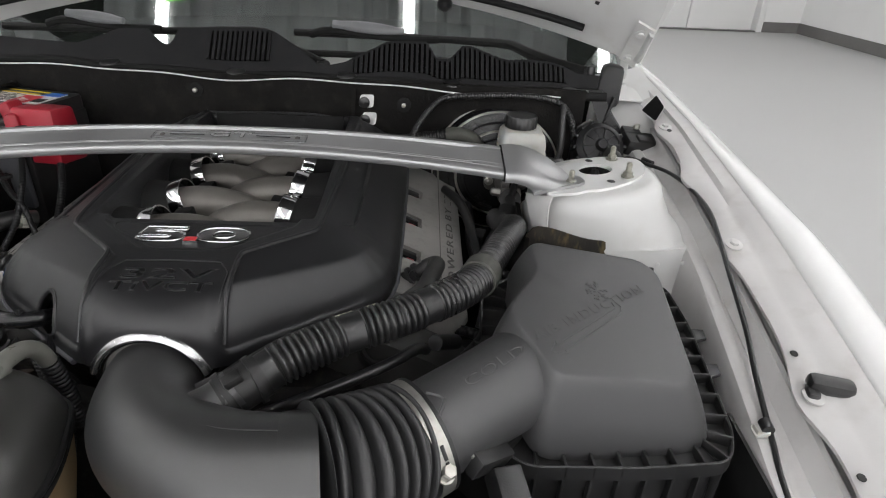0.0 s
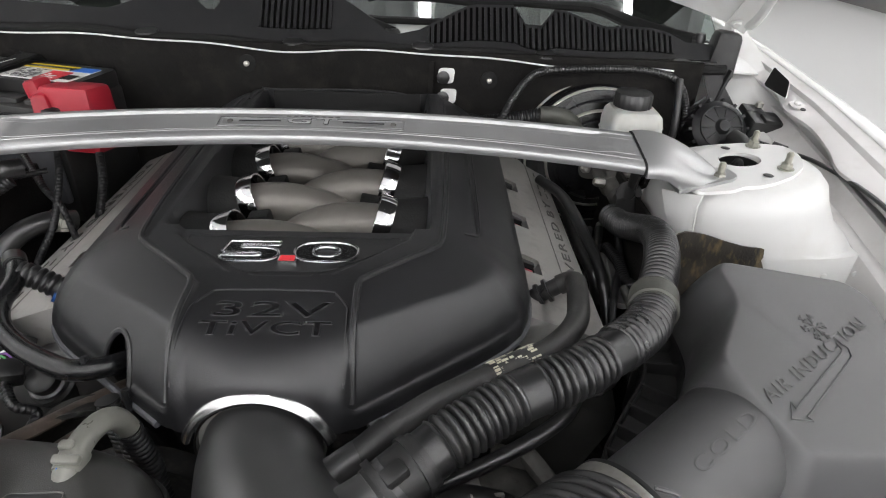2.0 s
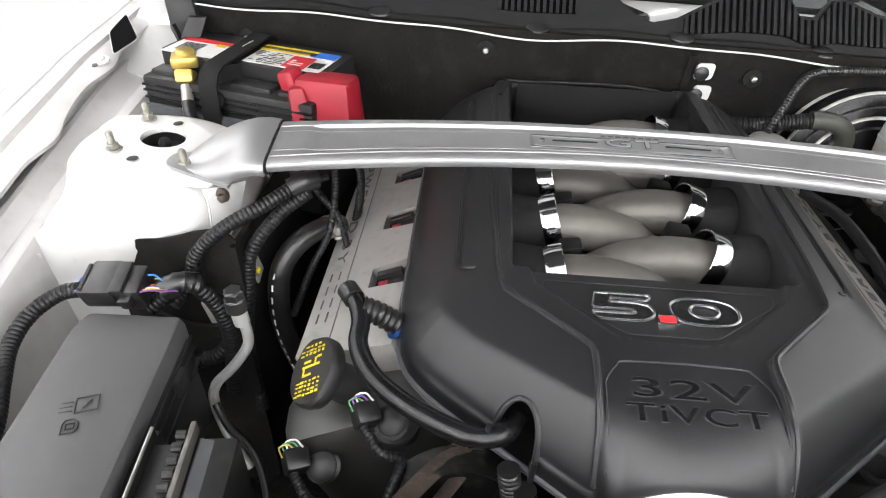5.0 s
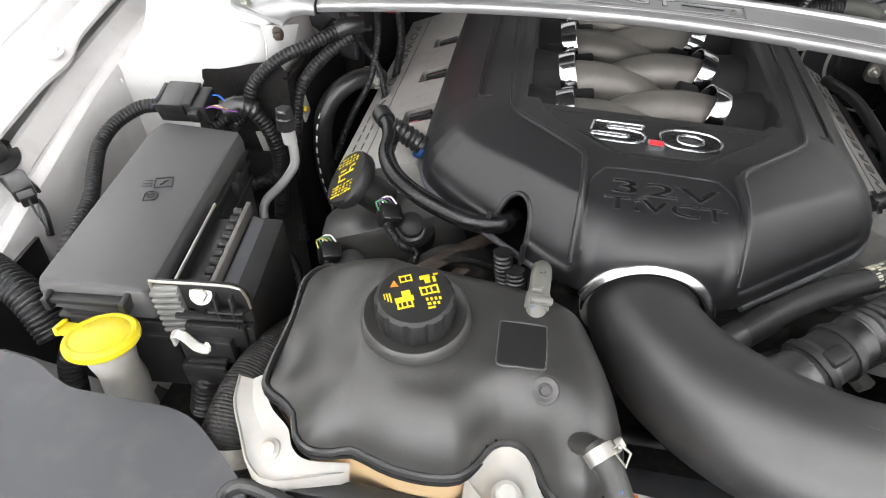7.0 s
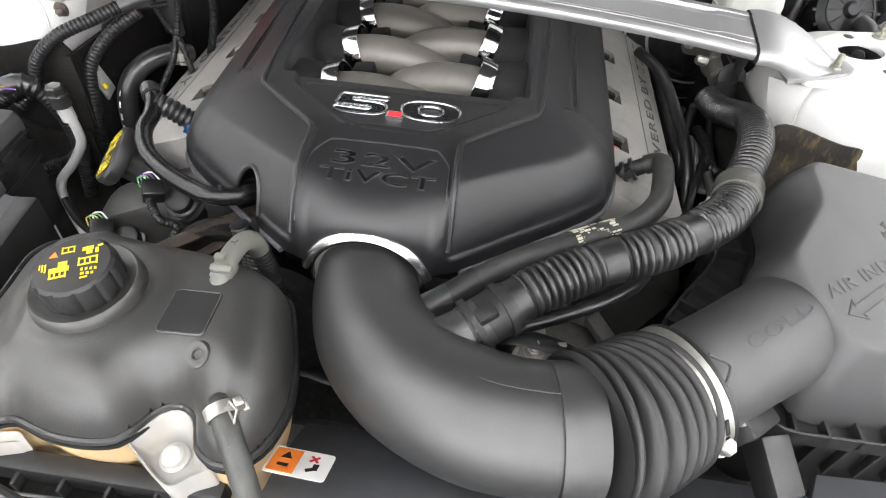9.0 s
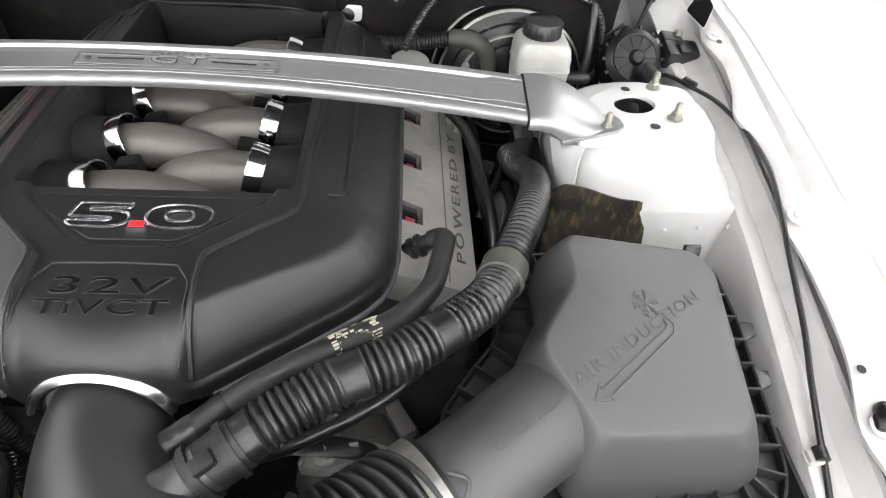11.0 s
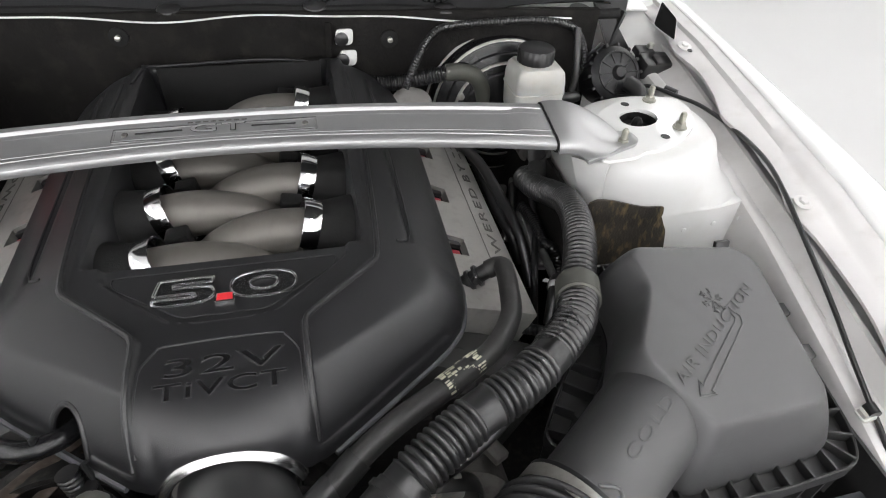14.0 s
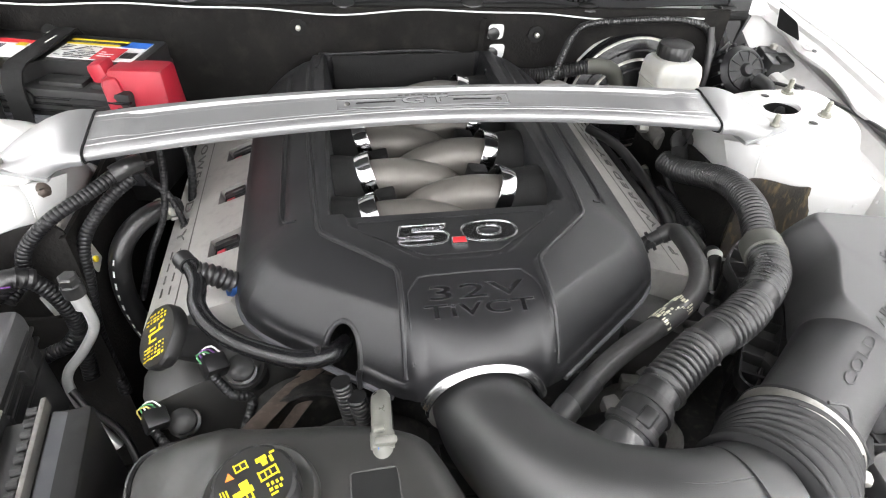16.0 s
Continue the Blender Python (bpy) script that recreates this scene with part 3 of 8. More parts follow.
        part("flange_bolt", merge(lathe([(0.011, 0), (0.011, 0.002), (0.008, 0.003)], m, 24), lathe([(0.006, 0.002), (0.006, 0.005), (0.005, 0.006)], m, 6)), FLANGE, car)
    # Flange holes: black discs on the surface for the dark inside.
    for y in (0.95, 1.447, 0.82):
        part("flange_hole_shade", lathe([(0.0042, 0), (0.0036, 0.0008)], at((sign * (0.665 + lerp(y, RAIL)), y, lerp(y, ZB) - 0.0035), 14, -3 * sign, 0), 18), INKANDSHADE, car, "flat black disc as the shade of a drilled hole")
    part("tower_patch", f(sheet(lambda u, v: (0.402 + (0.117 + 0.014 * (1 - v)) * u + 0.002 * noise.noise(Vector((u * 5, v * 5, 0))), 1.170 - 0.02 * (1 - v) + 0.003 * math.sin(u * 7), 0.70 + (0.855 - 0.019 * u + 0.002 * math.sin(u * 6) - 0.030 * max(0.0, abs(u - 0.5) - 0.42) * 5 - 0.70) * v), steps(0, 1, 16), steps(0, 1, 14), 0.003)), FOIL if sign > 0 else MAT, tw, "stained brown-black heat patch" if sign > 0 else "black felt patch")
    if sign < 0:
        part("tower_blanket", f(sheet(lambda u, v: (0.400 + 0.135 * u, 1.146 - 0.01 * math.sin(u * 5), 0.45 + 0.30 * v), steps(0, 1, 10), steps(0, 1, 8), 0.005)), MAT, tw, "black felt blanket below the strut tower")
    part("tower_mat", f(sheet(lambda u, v: (0.405 + 0.006 * math.sin(v * 5 + u * 3), 1.16 + 0.30 * u, 0.44 + (0.40 - 0.02 * u) * v), steps(0, 1, 16), steps(0, 1, 14), 0.006)), MAT, tw, "black felt mat inside the strut tower")
    # black sheet over the apron, for the shaded gap in front of the tower
    part("front_gap_shade", f(sheet(lambda u, v: (0.5895 + 0.003 * v, 0.60 + (0.300 + 0.030 * v) * u, 0.50 + (0.232 + 0.024 * u) * v), steps(0, 1, 10), steps(0, 1, 8), 0.004)), PLASTIC, car, "black sheet for the shaded gap in front of the tower")
    # wheel below the tower, on the floor
    wheel = part("wheel", lathe([(0.16, -0.11), (0.22, -0.12), (0.23, -0.10), (0.23, 0.10), (0.22, 0.12), (0.16, 0.11)], aim((sign * 0.79, 1.27, 0.33), (1, 0, 0)), 40), STEEL, car)
    part("tyre", lathe([(0.23, -0.11), (0.30, -0.125), (0.325, -0.10), (0.33, -0.05), (0.33, 0.05), (0.325, 0.10), (0.30, 0.125), (0.23, 0.11)], aim((sign * 0.79, 1.27, 0.33), (1, 0, 0)), 48), RUBBER, wheel)


side(1)
side(-1)


def fire_y(x):
    return 1.552 - 0.07 * x


def firewall(x, v):
    z = 0.45 + 0.508 * v
    y = fire_y(x) + 0.012 * math.sin(x * 9 + 1) * (1 - v) - 0.02 * max(0, 0.78 - z) * 8
    y += 0.004 * noise.noise(Vector((x * 9, z * 9, 0)))
    return (x, y, z)


part("firewall_mat", sheet(firewall, steps(-0.60, 0.546, 84), steps(0, 1, 34), 0.012), MAT, car, "dark grey felt insulation over the firewall")


def seal_z(x):
    return 0.953 - 0.012 * (x + 0.2) + 0.003 * math.sin(x * 11) + 0.002 * math.sin(x * 29 + 1)


part("pinch_weld", tube([(x, fire_y(x) - 0.0165, seal_z(x) + 0.002 + 0.002 * math.sin(x * 17)) for x in steps(-0.60, 0.500, 60)], 0.0014, 6, 0.01), PAINT, car, "thin white painted body seam")
part("cowl_seal", tube([(x, fire_y(x) + 0.004, seal_z(x) + 0.004) for x in steps(-0.62, 0.585, 60)], 0.008, 10, 0.01), FOAMANDSHADE, car, "black rubber cowl seal")

CREST = [(-0.68, 0.998), (-0.595, 0.997), (-0.378, 0.991), (-0.35, 0.999), (-0.308, 1.015), (-0.253, 1.017), (-0.235, 1.003), (-0.222, 0.995), (-0.209, 0.995), (-0.203, 1.003), (-0.197, 1.019), (-0.034, 1.024), (-0.019, 1.022), (0.028, 0.999), (0.065, 0.976), (0.083, 0.974), (0.114, 0.98), (0.19, 1.014), (0.204, 1.016), (0.262, 1.017),
         (0.271, 1.006), (0.281, 0.992), (0.305, 0.991), (0.316, 1.001), (0.328, 1.012), (0.346, 1.011), (0.393, 0.995), (0.416, 0.99), (0.441, 0.992), (0.49, 0.989), (0.519, 0.982), (0.547, 0.97), (0.678, 0.966)]


def cowl(x, v, lift=0.0):
    """Steep face of the cowl up to its crest (v = 1), then a flat shelf behind it."""
    z0 = seal_z(x) + 0.006
    zc = lerp(x, CREST)
    u = min(1.0, v)
    z = z0 + (zc - z0) * u - 0.03 * max(0.0, v - 1)
    y = fire_y(x) + 0.008 + 0.9 * (zc - z0) * u + 0.05 * min(1.0, max(0.0, (x - 0.3) / 0.25)) + 0.03 * max(0.0, v - 1)
    return (x, y - 0.5 * lift, z + lift)


XS = sorted(set(steps(-0.68, 0.60, 150) + [a for a, _ in CREST if -0.68 < a < 0.60]))
part("cowl_panel", sheet(cowl, XS, steps(0, 1, 10) + [1.15, 1.6], -0.004), COWLP, car, "matte black plastic cowl panel below the windshield")


def slat_run(x0, x1, v0, pitch):
    x = x0
    while x < x1:
        run = lerp(x, CREST) - seal_z(x) - 0.006
        top = 1 - 0.0055 / run
        if top - v0 > 0.12:
            part("cowl_slat", sheet(lambda u, v, x=x: cowl(x + (u - 0.5) * 0.0046, v0 + (top - v0) * v, 0.0012), (0, 1), steps(0, 1, 3), 0.0028), COWLP, car)
        x += pitch


# Sheet laid on the uncut cowl face; its black is the slots' shade.
def slot_shade(x0, x1, v0):
    part("slot_shade", sheet(lambda x, v: cowl(x, v0 + (1 - 0.0045 / (lerp(x, CREST) - seal_z(x) - 0.006) - v0) * v, 0.0008), [x for x in XS if x0 <= x <= x1], steps(0, 1, 5), 0.0006), HOLESHADE, car, "near-black sheet painted as shade in the intake grille slots")


slot_shade(0.125, 0.53, 0.20)
slot_shade(-0.138, -0.022, 0.28)
slat_run(0.126, 0.53, 0.20, 0.0092)
slat_run(-0.136, -0.022, 0.28, 0.0092)
for x in (-0.31, -0.08, 0.12, 0.31, 0.52):
    part("cowl_clip", lathe([(0.017, 0), (0.016, 0.002), (0.008, 0.003)], at((x, fire_y(x) + 0.004, seal_z(x) + 0.011), 8, 0, 0), 24), RUBBER, car, "black push clip")


def screen(x, v):
    return (x, 1.80 - 0.10 * x * x + 0.95 * v, 0.955 + 0.51 * v + 0.02 * math.sin(v * math.pi) - 0.05 * x * x)


glass = part("windshield", sheet(screen, steps(-0.68, 0.68, 24), steps(0, 1, 12), 0.005), GLASS, car, "raked windshield that mirrors ceiling lights")
glass.visible_shadow = False
part("scuttle_panel", sheet(lambda x, v: (x, 1.635 + 0.155 * v - 0.10 * x * x, 0.930 + 0.014 * v + 0.004 * math.sin(v * math.pi) - 0.02 * x * x), steps(-0.66, 0.68, 24), steps(0, 1, 8), 0.003), PAINT, car, "white painted panel below the windshield")
part("glass_base_band", tube([(x, 1.795 - 0.10 * x * x, 0.952 - 0.05 * x * x) for x in steps(-0.66, 0.66, 24)], 0.008, 8, 0.03), FOAMANDSHADE, car, "black band along the windshield base")
part("dashboard", sheet(lambda x, v: (x, 1.84 + 0.75 * v, 0.925 - 0.02 * v - 0.05 * x * x), steps(-0.70, 0.70, 8), steps(0, 1, 4), 0.02), MAT, car, "dark dashboard top behind the windshield")
part("cabin_shell", merge(box((0, 2.72, 1.0), (1.34, 0.03, 0.9), 0), box((0, 2.66, 1.47), (1.3, 0.10, 0.05), 0.01), box((-0.69, 2.3, 0.98), (0.03, 0.8, 0.9), 0), box((0.69, 2.3, 0.98), (0.03, 0.8, 0.9), 0)), MAT, car)
part("windshield_sticker", sheet(lambda x, v: (-0.335 + 0.085 * x + 0.02 * v, screen(0, 0.125 + (0.03 + 0.022 * x) * v + 0.018 * x)[1] - 0.004, screen(0, 0.125 + (0.03 + 0.022 * x) * v + 0.018 * x)[2] + 0.004), steps(0, 1, 4), (0, 0.5, 1), 0.001), GREEN, car, "bright green film on the windshield")


def wiper(pts, cap_a, cap_b):
    w = part("wiper", tube(pts, lambda s, l: 0.0095 + 0.005 * min(1, max(0, s / l - 0.5) * 3), 10, 0.01, flat=0.8), FOAMANDSHADE, car, "black wiper arm and blade")
    part("blade_cap", tube([cap_a, cap_b], lambda s, l: 0.015 * math.sin(math.pi * min(0.93, max(0.12, s / l))) ** 0.4, 12, 0.006, flat=0.8), GREYCAP, w, "grey wiper blade end")
    part("blade_bridge", tube([Vector(cap_a) + Vector((-0.05, 0.012, -0.024)), Vector(cap_a) + Vector((0, 0.004, -0.014)), Vector(cap_b) + Vector((0, 0.004, -0.014)), Vector(cap_b) + Vector((0.07, 0.008, -0.014))], 0.0085, 10, 0.01), FOAMANDSHADE, w)
    part("pivot_cap", lathe([(0.014, -0.01), (0.014, 0.004), (0.010, 0.009)], at(pts[-1]), 20), RUBBER, w)


wiper([(-0.62, 1.79, 0.987), (-0.33, 1.79, 0.988), (-0.10, 1.775, 0.996), (-0.045, 1.722, 0.988), (0.014, 1.660, 0.976), (0.045, 1.625, 0.971), (0.070, 1.600, 0.967)], (-0.474, 1.77, 1.020), (-0.362, 1.77, 1.008))
wiper([(-0.02, 1.80, 0.994), (0.20, 1.79, 0.994), (0.40, 1.775, 0.991), (0.445, 1.762, 0.988), (0.483, 1.70, 0.980), (0.53, 1.64, 0.973), (0.57, 1.615, 0.968)], (0.066, 1.775, 1.017), (0.215, 1.775, 1.006))

# hood: its rear edge follows the windshield, the panel rises forward
HOOD_ANGLE = 41.0


def hood_edge(x):
    return Vector((x, 1.79 - 0.20 * x * x, 1.075 - 0.24 * x * x))


def hood(x, v, off=0.0):
    e = hood_edge(x)
    c, q = math.cos(radians(HOOD_ANGLE)), math.sin(radians(HOOD_ANGLE))
    bow = 0.03 * math.sin(min(1, v) * math.pi)
    return (x, e.y - 1.15 * v * c + (off + bow) * q, e.z + 1.15 * v * q + (off + bow) * c)


bonnet = part("hood", sheet(lambda x, v: hood(x * (1 + 0.03 * v), v, 0.03), steps(-0.70, 0.70, 30), steps(0, 1.2, 24), 0.004), PAINT, car, "white raised hood")
part("hood_inner_panel", sheet(lambda x, v: hood(x, v, 0.028 - 0.028 * math.sin(math.pi * min(1, max(0, v * 4.5 + 0.12)))), steps(-0.685, 0.685, 30), steps(0.004, 0.26, 14), 0.003), PRIMER, bonnet, "white pressed inner panel of the hood")
part("hood_liner", sheet(lambda x, v: hood(x, v, 0.012), steps(-0.60, 0.60, 16), steps(0.25, 1.17, 12), 0.006), FOAMANDSHADE, bonnet, "black felt hood liner")
part("hood_seal", tube([hood(x, 0.048 + 0.012 * abs(x) / 0.5, -0.010) for x in steps(-0.60, 0.566, 26)], 0.010, 10, 0.02, flat=0.7), FOAMANDSHADE, bonnet, "black foam seal along the hood edge")
for x in (-0.274, 0.297):
    part("hood_bumper", lathe([(0.016, 0), (0.015, 0.008), (0.008, 0.014)], aim(hood(x, 0.018, -0.002), (0, -0.65, -0.75)), 20), RUBBER, bonnet, "black rubber stop under the hood")
for sx in (1, -1):
    # Inner panel stays whole; both black sheets paint the shade of its openings.
    part("panel_hole_shade", sheet(lambda u, v: hood(sx * (0.573 + 0.008 * (u - 0.5)), 0.119 + 0.007 * (v - 0.5), -0.0045), (0, 1), (0, 1), -0.0006), INKANDSHADE, bonnet, "small black patch as the shade of a hole")
    part("panel_opening_shade", sheet(lambda u, v: hood(sx * (0.40 + 0.21 * u), 0.125 + 0.045 * u ** 2 + 0.09 * v, -0.0055 + 0.02 * v), steps(0, 1, 10), steps(0, 1, 4), -0.0006), FOAMANDSHADE, bonnet, "black sheet as the shade of an inner panel opening")
    hinge = part("hood_hinge", sheet(lambda u, v: hood(sx * (0.648 + 0.030 * u), 0.022 + 0.095 * v, -0.010 - 0.006 * u), (0, 0.15, 0.85, 1), steps(0, 1, 6), -0.005 * sx), PRIMER, bonnet, "white painted hood hinge plate")
    part("hinge_arm", merge(tube([hood(sx * 0.676, 0.11, -0.014), hood(sx * 0.676, 0.05, -0.018), (sx * 0.672, 1.715, 1.00), (sx * 0.668, 1.70, 0.955), (sx * 0.664, 1.70, 0.90)], 0.0055, 8, 0.01, flat=2.0), box((sx * 0.662, 1.705, 0.915), (0.014, 0.07, 0.05), 0.004)), PRIMER, bonnet, "white painted hood hinge arm")
    for q in (0.035, 0.098):
        p = Vector(hood(sx * 0.660, q, -0.013))
        hex_bolt("hinge_bolt", p, hinge, (-sx * 0.1, -0.65, -0.75), 0.0075, 0.006, 0, label="white painted hinge bolt", material=PRIMER)
    br = part("cowl_end_bracket", skin([[Vector((sx * x, y, z)) for x, y, z in ring] for ring in (
        ((0.560, 1.548, 0.950), (0.585, 1.545, 0.950), (0.590, 1.560, 0.948), (0.565, 1.562, 0.948)),
        ((0.575, 1.540, 0.915), (0.605, 1.536, 0.912), (0.612, 1.556, 0.910), (0.580, 1.560, 0.912)),
        ((0.590, 1.530, 0.880), (0.630, 1.526, 0.878), (0.636, 1.55, 0.878), (0.595, 1.555, 0.88)),
        ((0.600, 1.528, 0.866), (0.640, 1.522, 0.864), (0.646, 1.55, 0.864), (0.605, 1.555, 0.866)))]), PLASTIC, car, "black plastic cowl end bracket")
    part("bracket_foot", box((sx * 0.622, 1.528, 0.862), (0.05, 0.034, 0.008), 0.002, turn(0, 0, -8 * sx)), PLASTIC, br)
    part("bracket_rib", box((sx * 0.597, 1.538, 0.905), (0.005, 0.012, 0.075), 0.0015, turn(0, 16 * sx, 0)), PLASTIC, br)
    part("cowl_end_cap", box((sx * 0.610, 1.592, 0.952), (0.048, 0.070, 0.075), 0.010, turn(-6, 6 * sx, -14 * sx), 0.8), PLASTIC, car, "black plastic cowl end cap")
    part("cowl_plug", lathe([(0.008, 0), (0.009, 0.012), (0.007, 0.020)], at((sx * 0.575, 1.605, 0.962)), 16), RUBBER, car)
    part("cowl_side_panel", sheet(lambda u, v: (sx * (0.62 + 0.09 * u), 1.50 + 0.22 * v, 0.862 + 0.07 * v + 0.03 * u), steps(0, 1, 4), steps(0, 1, 8), 0.004 * sx), PRIMER, car, "white body panel beside the cowl")

# front of the car below the eye, out of the way of the path
part("bumper", sheet(lambda x, v: (x, 0.30 + 0.25 * x * x - 0.06 * math.sin(v * math.pi), 0.22 + 0.42 * v), steps(-0.90, 0.90, 20), steps(0, 1, 8), 0.01), PAINT, car)
part("underbody", box((0, 1.1, 0.36), (1.2, 1.5, 0.02), 0), DARK, car)

# ---- engine cover ----
COVER_W = [(0.915, 0.060), (0.919, 0.068), (0.926, 0.080), (1.000, 0.179), (1.016, 0.198), (1.032, 0.212), (1.050, 0.220), (1.075, 0.225), (1.12, 0.227), (1.40, 0.228), (1.47, 0.222), (1.51, 0.208), (1.535, 0.185), (1.545, 0.165)]


NOTCH = (-0.117, 0.955)
CX = 0.0072  # the cover stands a little off the middle of the car


def cover_heights(X, Y):
    ax = np.abs(X - CX)
    line = np.array([(w, y) for y, w in COVER_W])
    line = np.concatenate([[(0.0, 0.915)], line, [(0.0, 1.545)]])
    D = np.full(X.shape, 9.0)
    for (a, b), (c, d) in zip(line, line[1:]):
        t = np.clip(((ax - a) * (c - a) + (Y - b) * (d - b)) / ((c - a) ** 2 + (d - b) ** 2), 0, 1)
        D = np.minimum(D, np.hypot(ax - a - t * (c - a), Y - b - t * (d - b)))
    top = 0.893 + 0.03 * np.clip(Y - 1.08, 0, 0.4) - 0.38 * np.clip(ax - 0.135, 0, 1) - 0.9 * np.clip(ax - 0.19, 0, 1)
    top -= 0.10 * np.clip(1.03 - Y, 0, 1)
    arch = 0.800 + np.sqrt(np.clip(0.0580 ** 2 - (X - CX) ** 2, 0, 1))
    edge = 0.826 + 0.012 * np.clip((Y - 1.0) / 0.4, 0, 1)
    edge = np.where((ax < 0.07) & (Y < 1.0), np.maximum(0.828, arch), edge)
    u = np.clip(D / 0.056, 0, 1)
    Z = edge + (top - edge) * np.sqrt(np.clip(1 - (1 - u) ** 2.2, 0, 1))
    # folded shoulders: a flat upper facet and a steep lower one, the fold crisp in front and soft along the sides
    v = np.interp(Y, [0.9, 1.009, 1.077, 1.6], [0.0675, 0.0670, 0.1365, 0.1460])
    plane = 0.894 - 0.234 * (ax - 0.067) + 0.19 * (Y - 1.008)
    roof = 0.8950 + 0.03 * np.clip(Y - 1.08, 0, 0.4) - 0.38 * np.clip(ax - 0.135, 0, 1)
    upper = -0.0015 * np.logaddexp(-plane / 0.0015, -roof / 0.0015)
    r = np.clip(D / 0.010, 0, 1)
    low = edge + 0.010 * np.sqrt(np.clip(1 - (1 - r) ** 2.2, 0, 1)) + np.interp(Y, [0.96, 1.02, 1.10], [0.80, 0.707, 0.53]) * np.clip(D - 0.004, 0, 1) ** 0.80
    soft = np.interp(Y, [1.02, 1.14], [0.0012, 0.0050])
    fold = -soft * np.logaddexp(-upper / soft, -low / soft)
    wl = np.clip((ax - v + 0.004) / 0.006, 0, 1)
    wl = wl * wl * (3 - 2 * wl)
    Z = Z * (1 - wl) + fold * wl
    # centre panel a little proud of the lobes beside it in front of the badge
    inside = np.clip((v - ax) / 0.004, 0, 1)
    Z -= inside * 0.0040 * u
    # badge panel sunk in the V
    k = np.clip((np.interp(Y, [1.018, 1.028, 1.085, 1.1], [0.0, 0.048, 0.108, 0.112]) - ax) / 0.004, 0, 1) * np.clip((Y - 1.022) / 0.004, 0, 1)
    Z -= 0.0055 * k
    # well of the runners
    half = np.interp(Y, [1.1, 1.5], [0.128, 0.124])
    s1 = np.clip((half - ax) / 0.018, 0, 1)
    s2 = np.clip((Y - 1.103) / 0.010, 0, 1)
    s3 = np.clip((1.512 - Y) / 0.010, 0, 1)
    w = s1 * s1 * (3 - 2 * s1) * s2 * s3
    Z -= 0.105 * w
    # lines pressed in the shoulders
    g = np.exp(-((ax - 0.1725) / 0.0026) ** 2) * np.clip((Y - 1.10) / 0.01, 0, 1) * np.clip((1.46 - Y) / 0.01, 0, 1)
    Z -= 0.0032 * g
    return Z


def cover_shell():
    ys = np.concatenate([np.linspace(0.915, 1.13, 110), np.linspace(1.133, 1.545, 110)])
    cols = np.linspace(-1, 1, 191)
    w = np.interp(ys, [a for a, _ in COVER_W], [b for _, b in COVER_W])
    X = CX + w[:, None] * cols[None, :]
    Y = np.repeat(ys[:, None], len(cols), 1)
    Z = cover_heights(X, Y)
    nv, nu = X.shape
    verts = np.stack([X, Y, Z], -1).reshape(-1, 3)
    # cut for the breather pipe on one side
    gap = np.hypot((X - NOTCH[0]) / 0.0175, (Y - NOTCH[1]) / 0.024) < 1
    faces = [(j * nu + i, j * nu + i + 1, (j + 1) * nu + i + 1, (j + 1) * nu + i) for j in range(nv - 1) for i in range(nu - 1) if not gap[j, i]]
    gap = gap.reshape(-1)
    rim = [j * nu for j in range(nv - 1)] + [(nv - 1) * nu + i for i in range(nu - 1)] + [j * nu + nu - 1 for j in range(nv - 1, 0, -1)] + [i for i in range(nu - 1, 0, -1)]
    low = verts[rim] - np.array([0, 0, 0.010])
    base = len(verts)
    n = len(rim)
    faces += [(rim[k], rim[(k + 1) % n], base + (k + 1) % n, base + k) for k in range(n) if not gap[rim[k]]]
    me = bpy.data.meshes.new("shell")
    me.from_pydata([tuple(v) for v in np.concatenate([verts, low])], [], faces)
    bm = bmesh.new()
    bm.from_mesh(me)
    return bm


def cover_z(x, y):
    return float(cover_heights(np.array([[x]]), np.array([[y]]))[0, 0])


cover = thing("engine_cover", (0, 1.2, 0.80), "matte black engine cover with chrome numerals and open runner window", "engine cover")
shell = part("shell", cover_shell(), COVER, cover, angle=50)
for sx in (1, -1):
    crest = [(0.0685, 0.9245), (0.0680, 0.945), (0.0675, 0.97), (0.0670, 0.998), (0.0682, 1.007), (0.073, 1.0135), (0.10, 1.039), (0.130, 1.067), (0.1355, 1.075), (0.138, 1.088), (0.1415, 1.14), (0.146, 1.25), (0.147, 1.36), (0.145, 1.45)]
    part("crease_ridge", tube([(CX + sx * x, y, cover_z(CX + sx * x, y) + 0.0004) for x, y in crest], 0.0028, 8, 0.005), COVER, cover, "raised ridge")
    hook = [(0.1590, 1.1000), (0.1680, 1.1030), (0.1735, 1.1130), (0.1762, 1.135), (0.1775, 1.25), (0.1775, 1.36), (0.1760, 1.44)]
    part("shoulder_ridge", tube([(CX + sx * x, y, cover_z(CX + sx * x, y) + 0.0002) for x, y in hook], 0.0014, 6, 0.006), COVER, cover, "raised line along the shoulder")
    seam = [(0.0628, 0.924), (0.0622, 0.95), (0.0615, 0.972), (0.0600, 0.984), (0.0500, 0.9985), (0.0440, 1.0015), (0.0, 1.0030)]
    part("panel_line", tube([(CX + sx * x, y, cover_z(CX + sx * x, y) + 0.0002) for x, y in seam], 0.0011, 6, 0.004), COVER, cover)
arc = [(NOTCH[0] + 0.0185 * math.cos(radians(a)), NOTCH[1] + 0.025 * math.sin(radians(a))) for a in range(-30, 175, 8)]
ends = [(*arc[0], cover_z(*arc[0]) - 0.022), (*arc[-1], cover_z(*arc[-1]) - 0.022)]
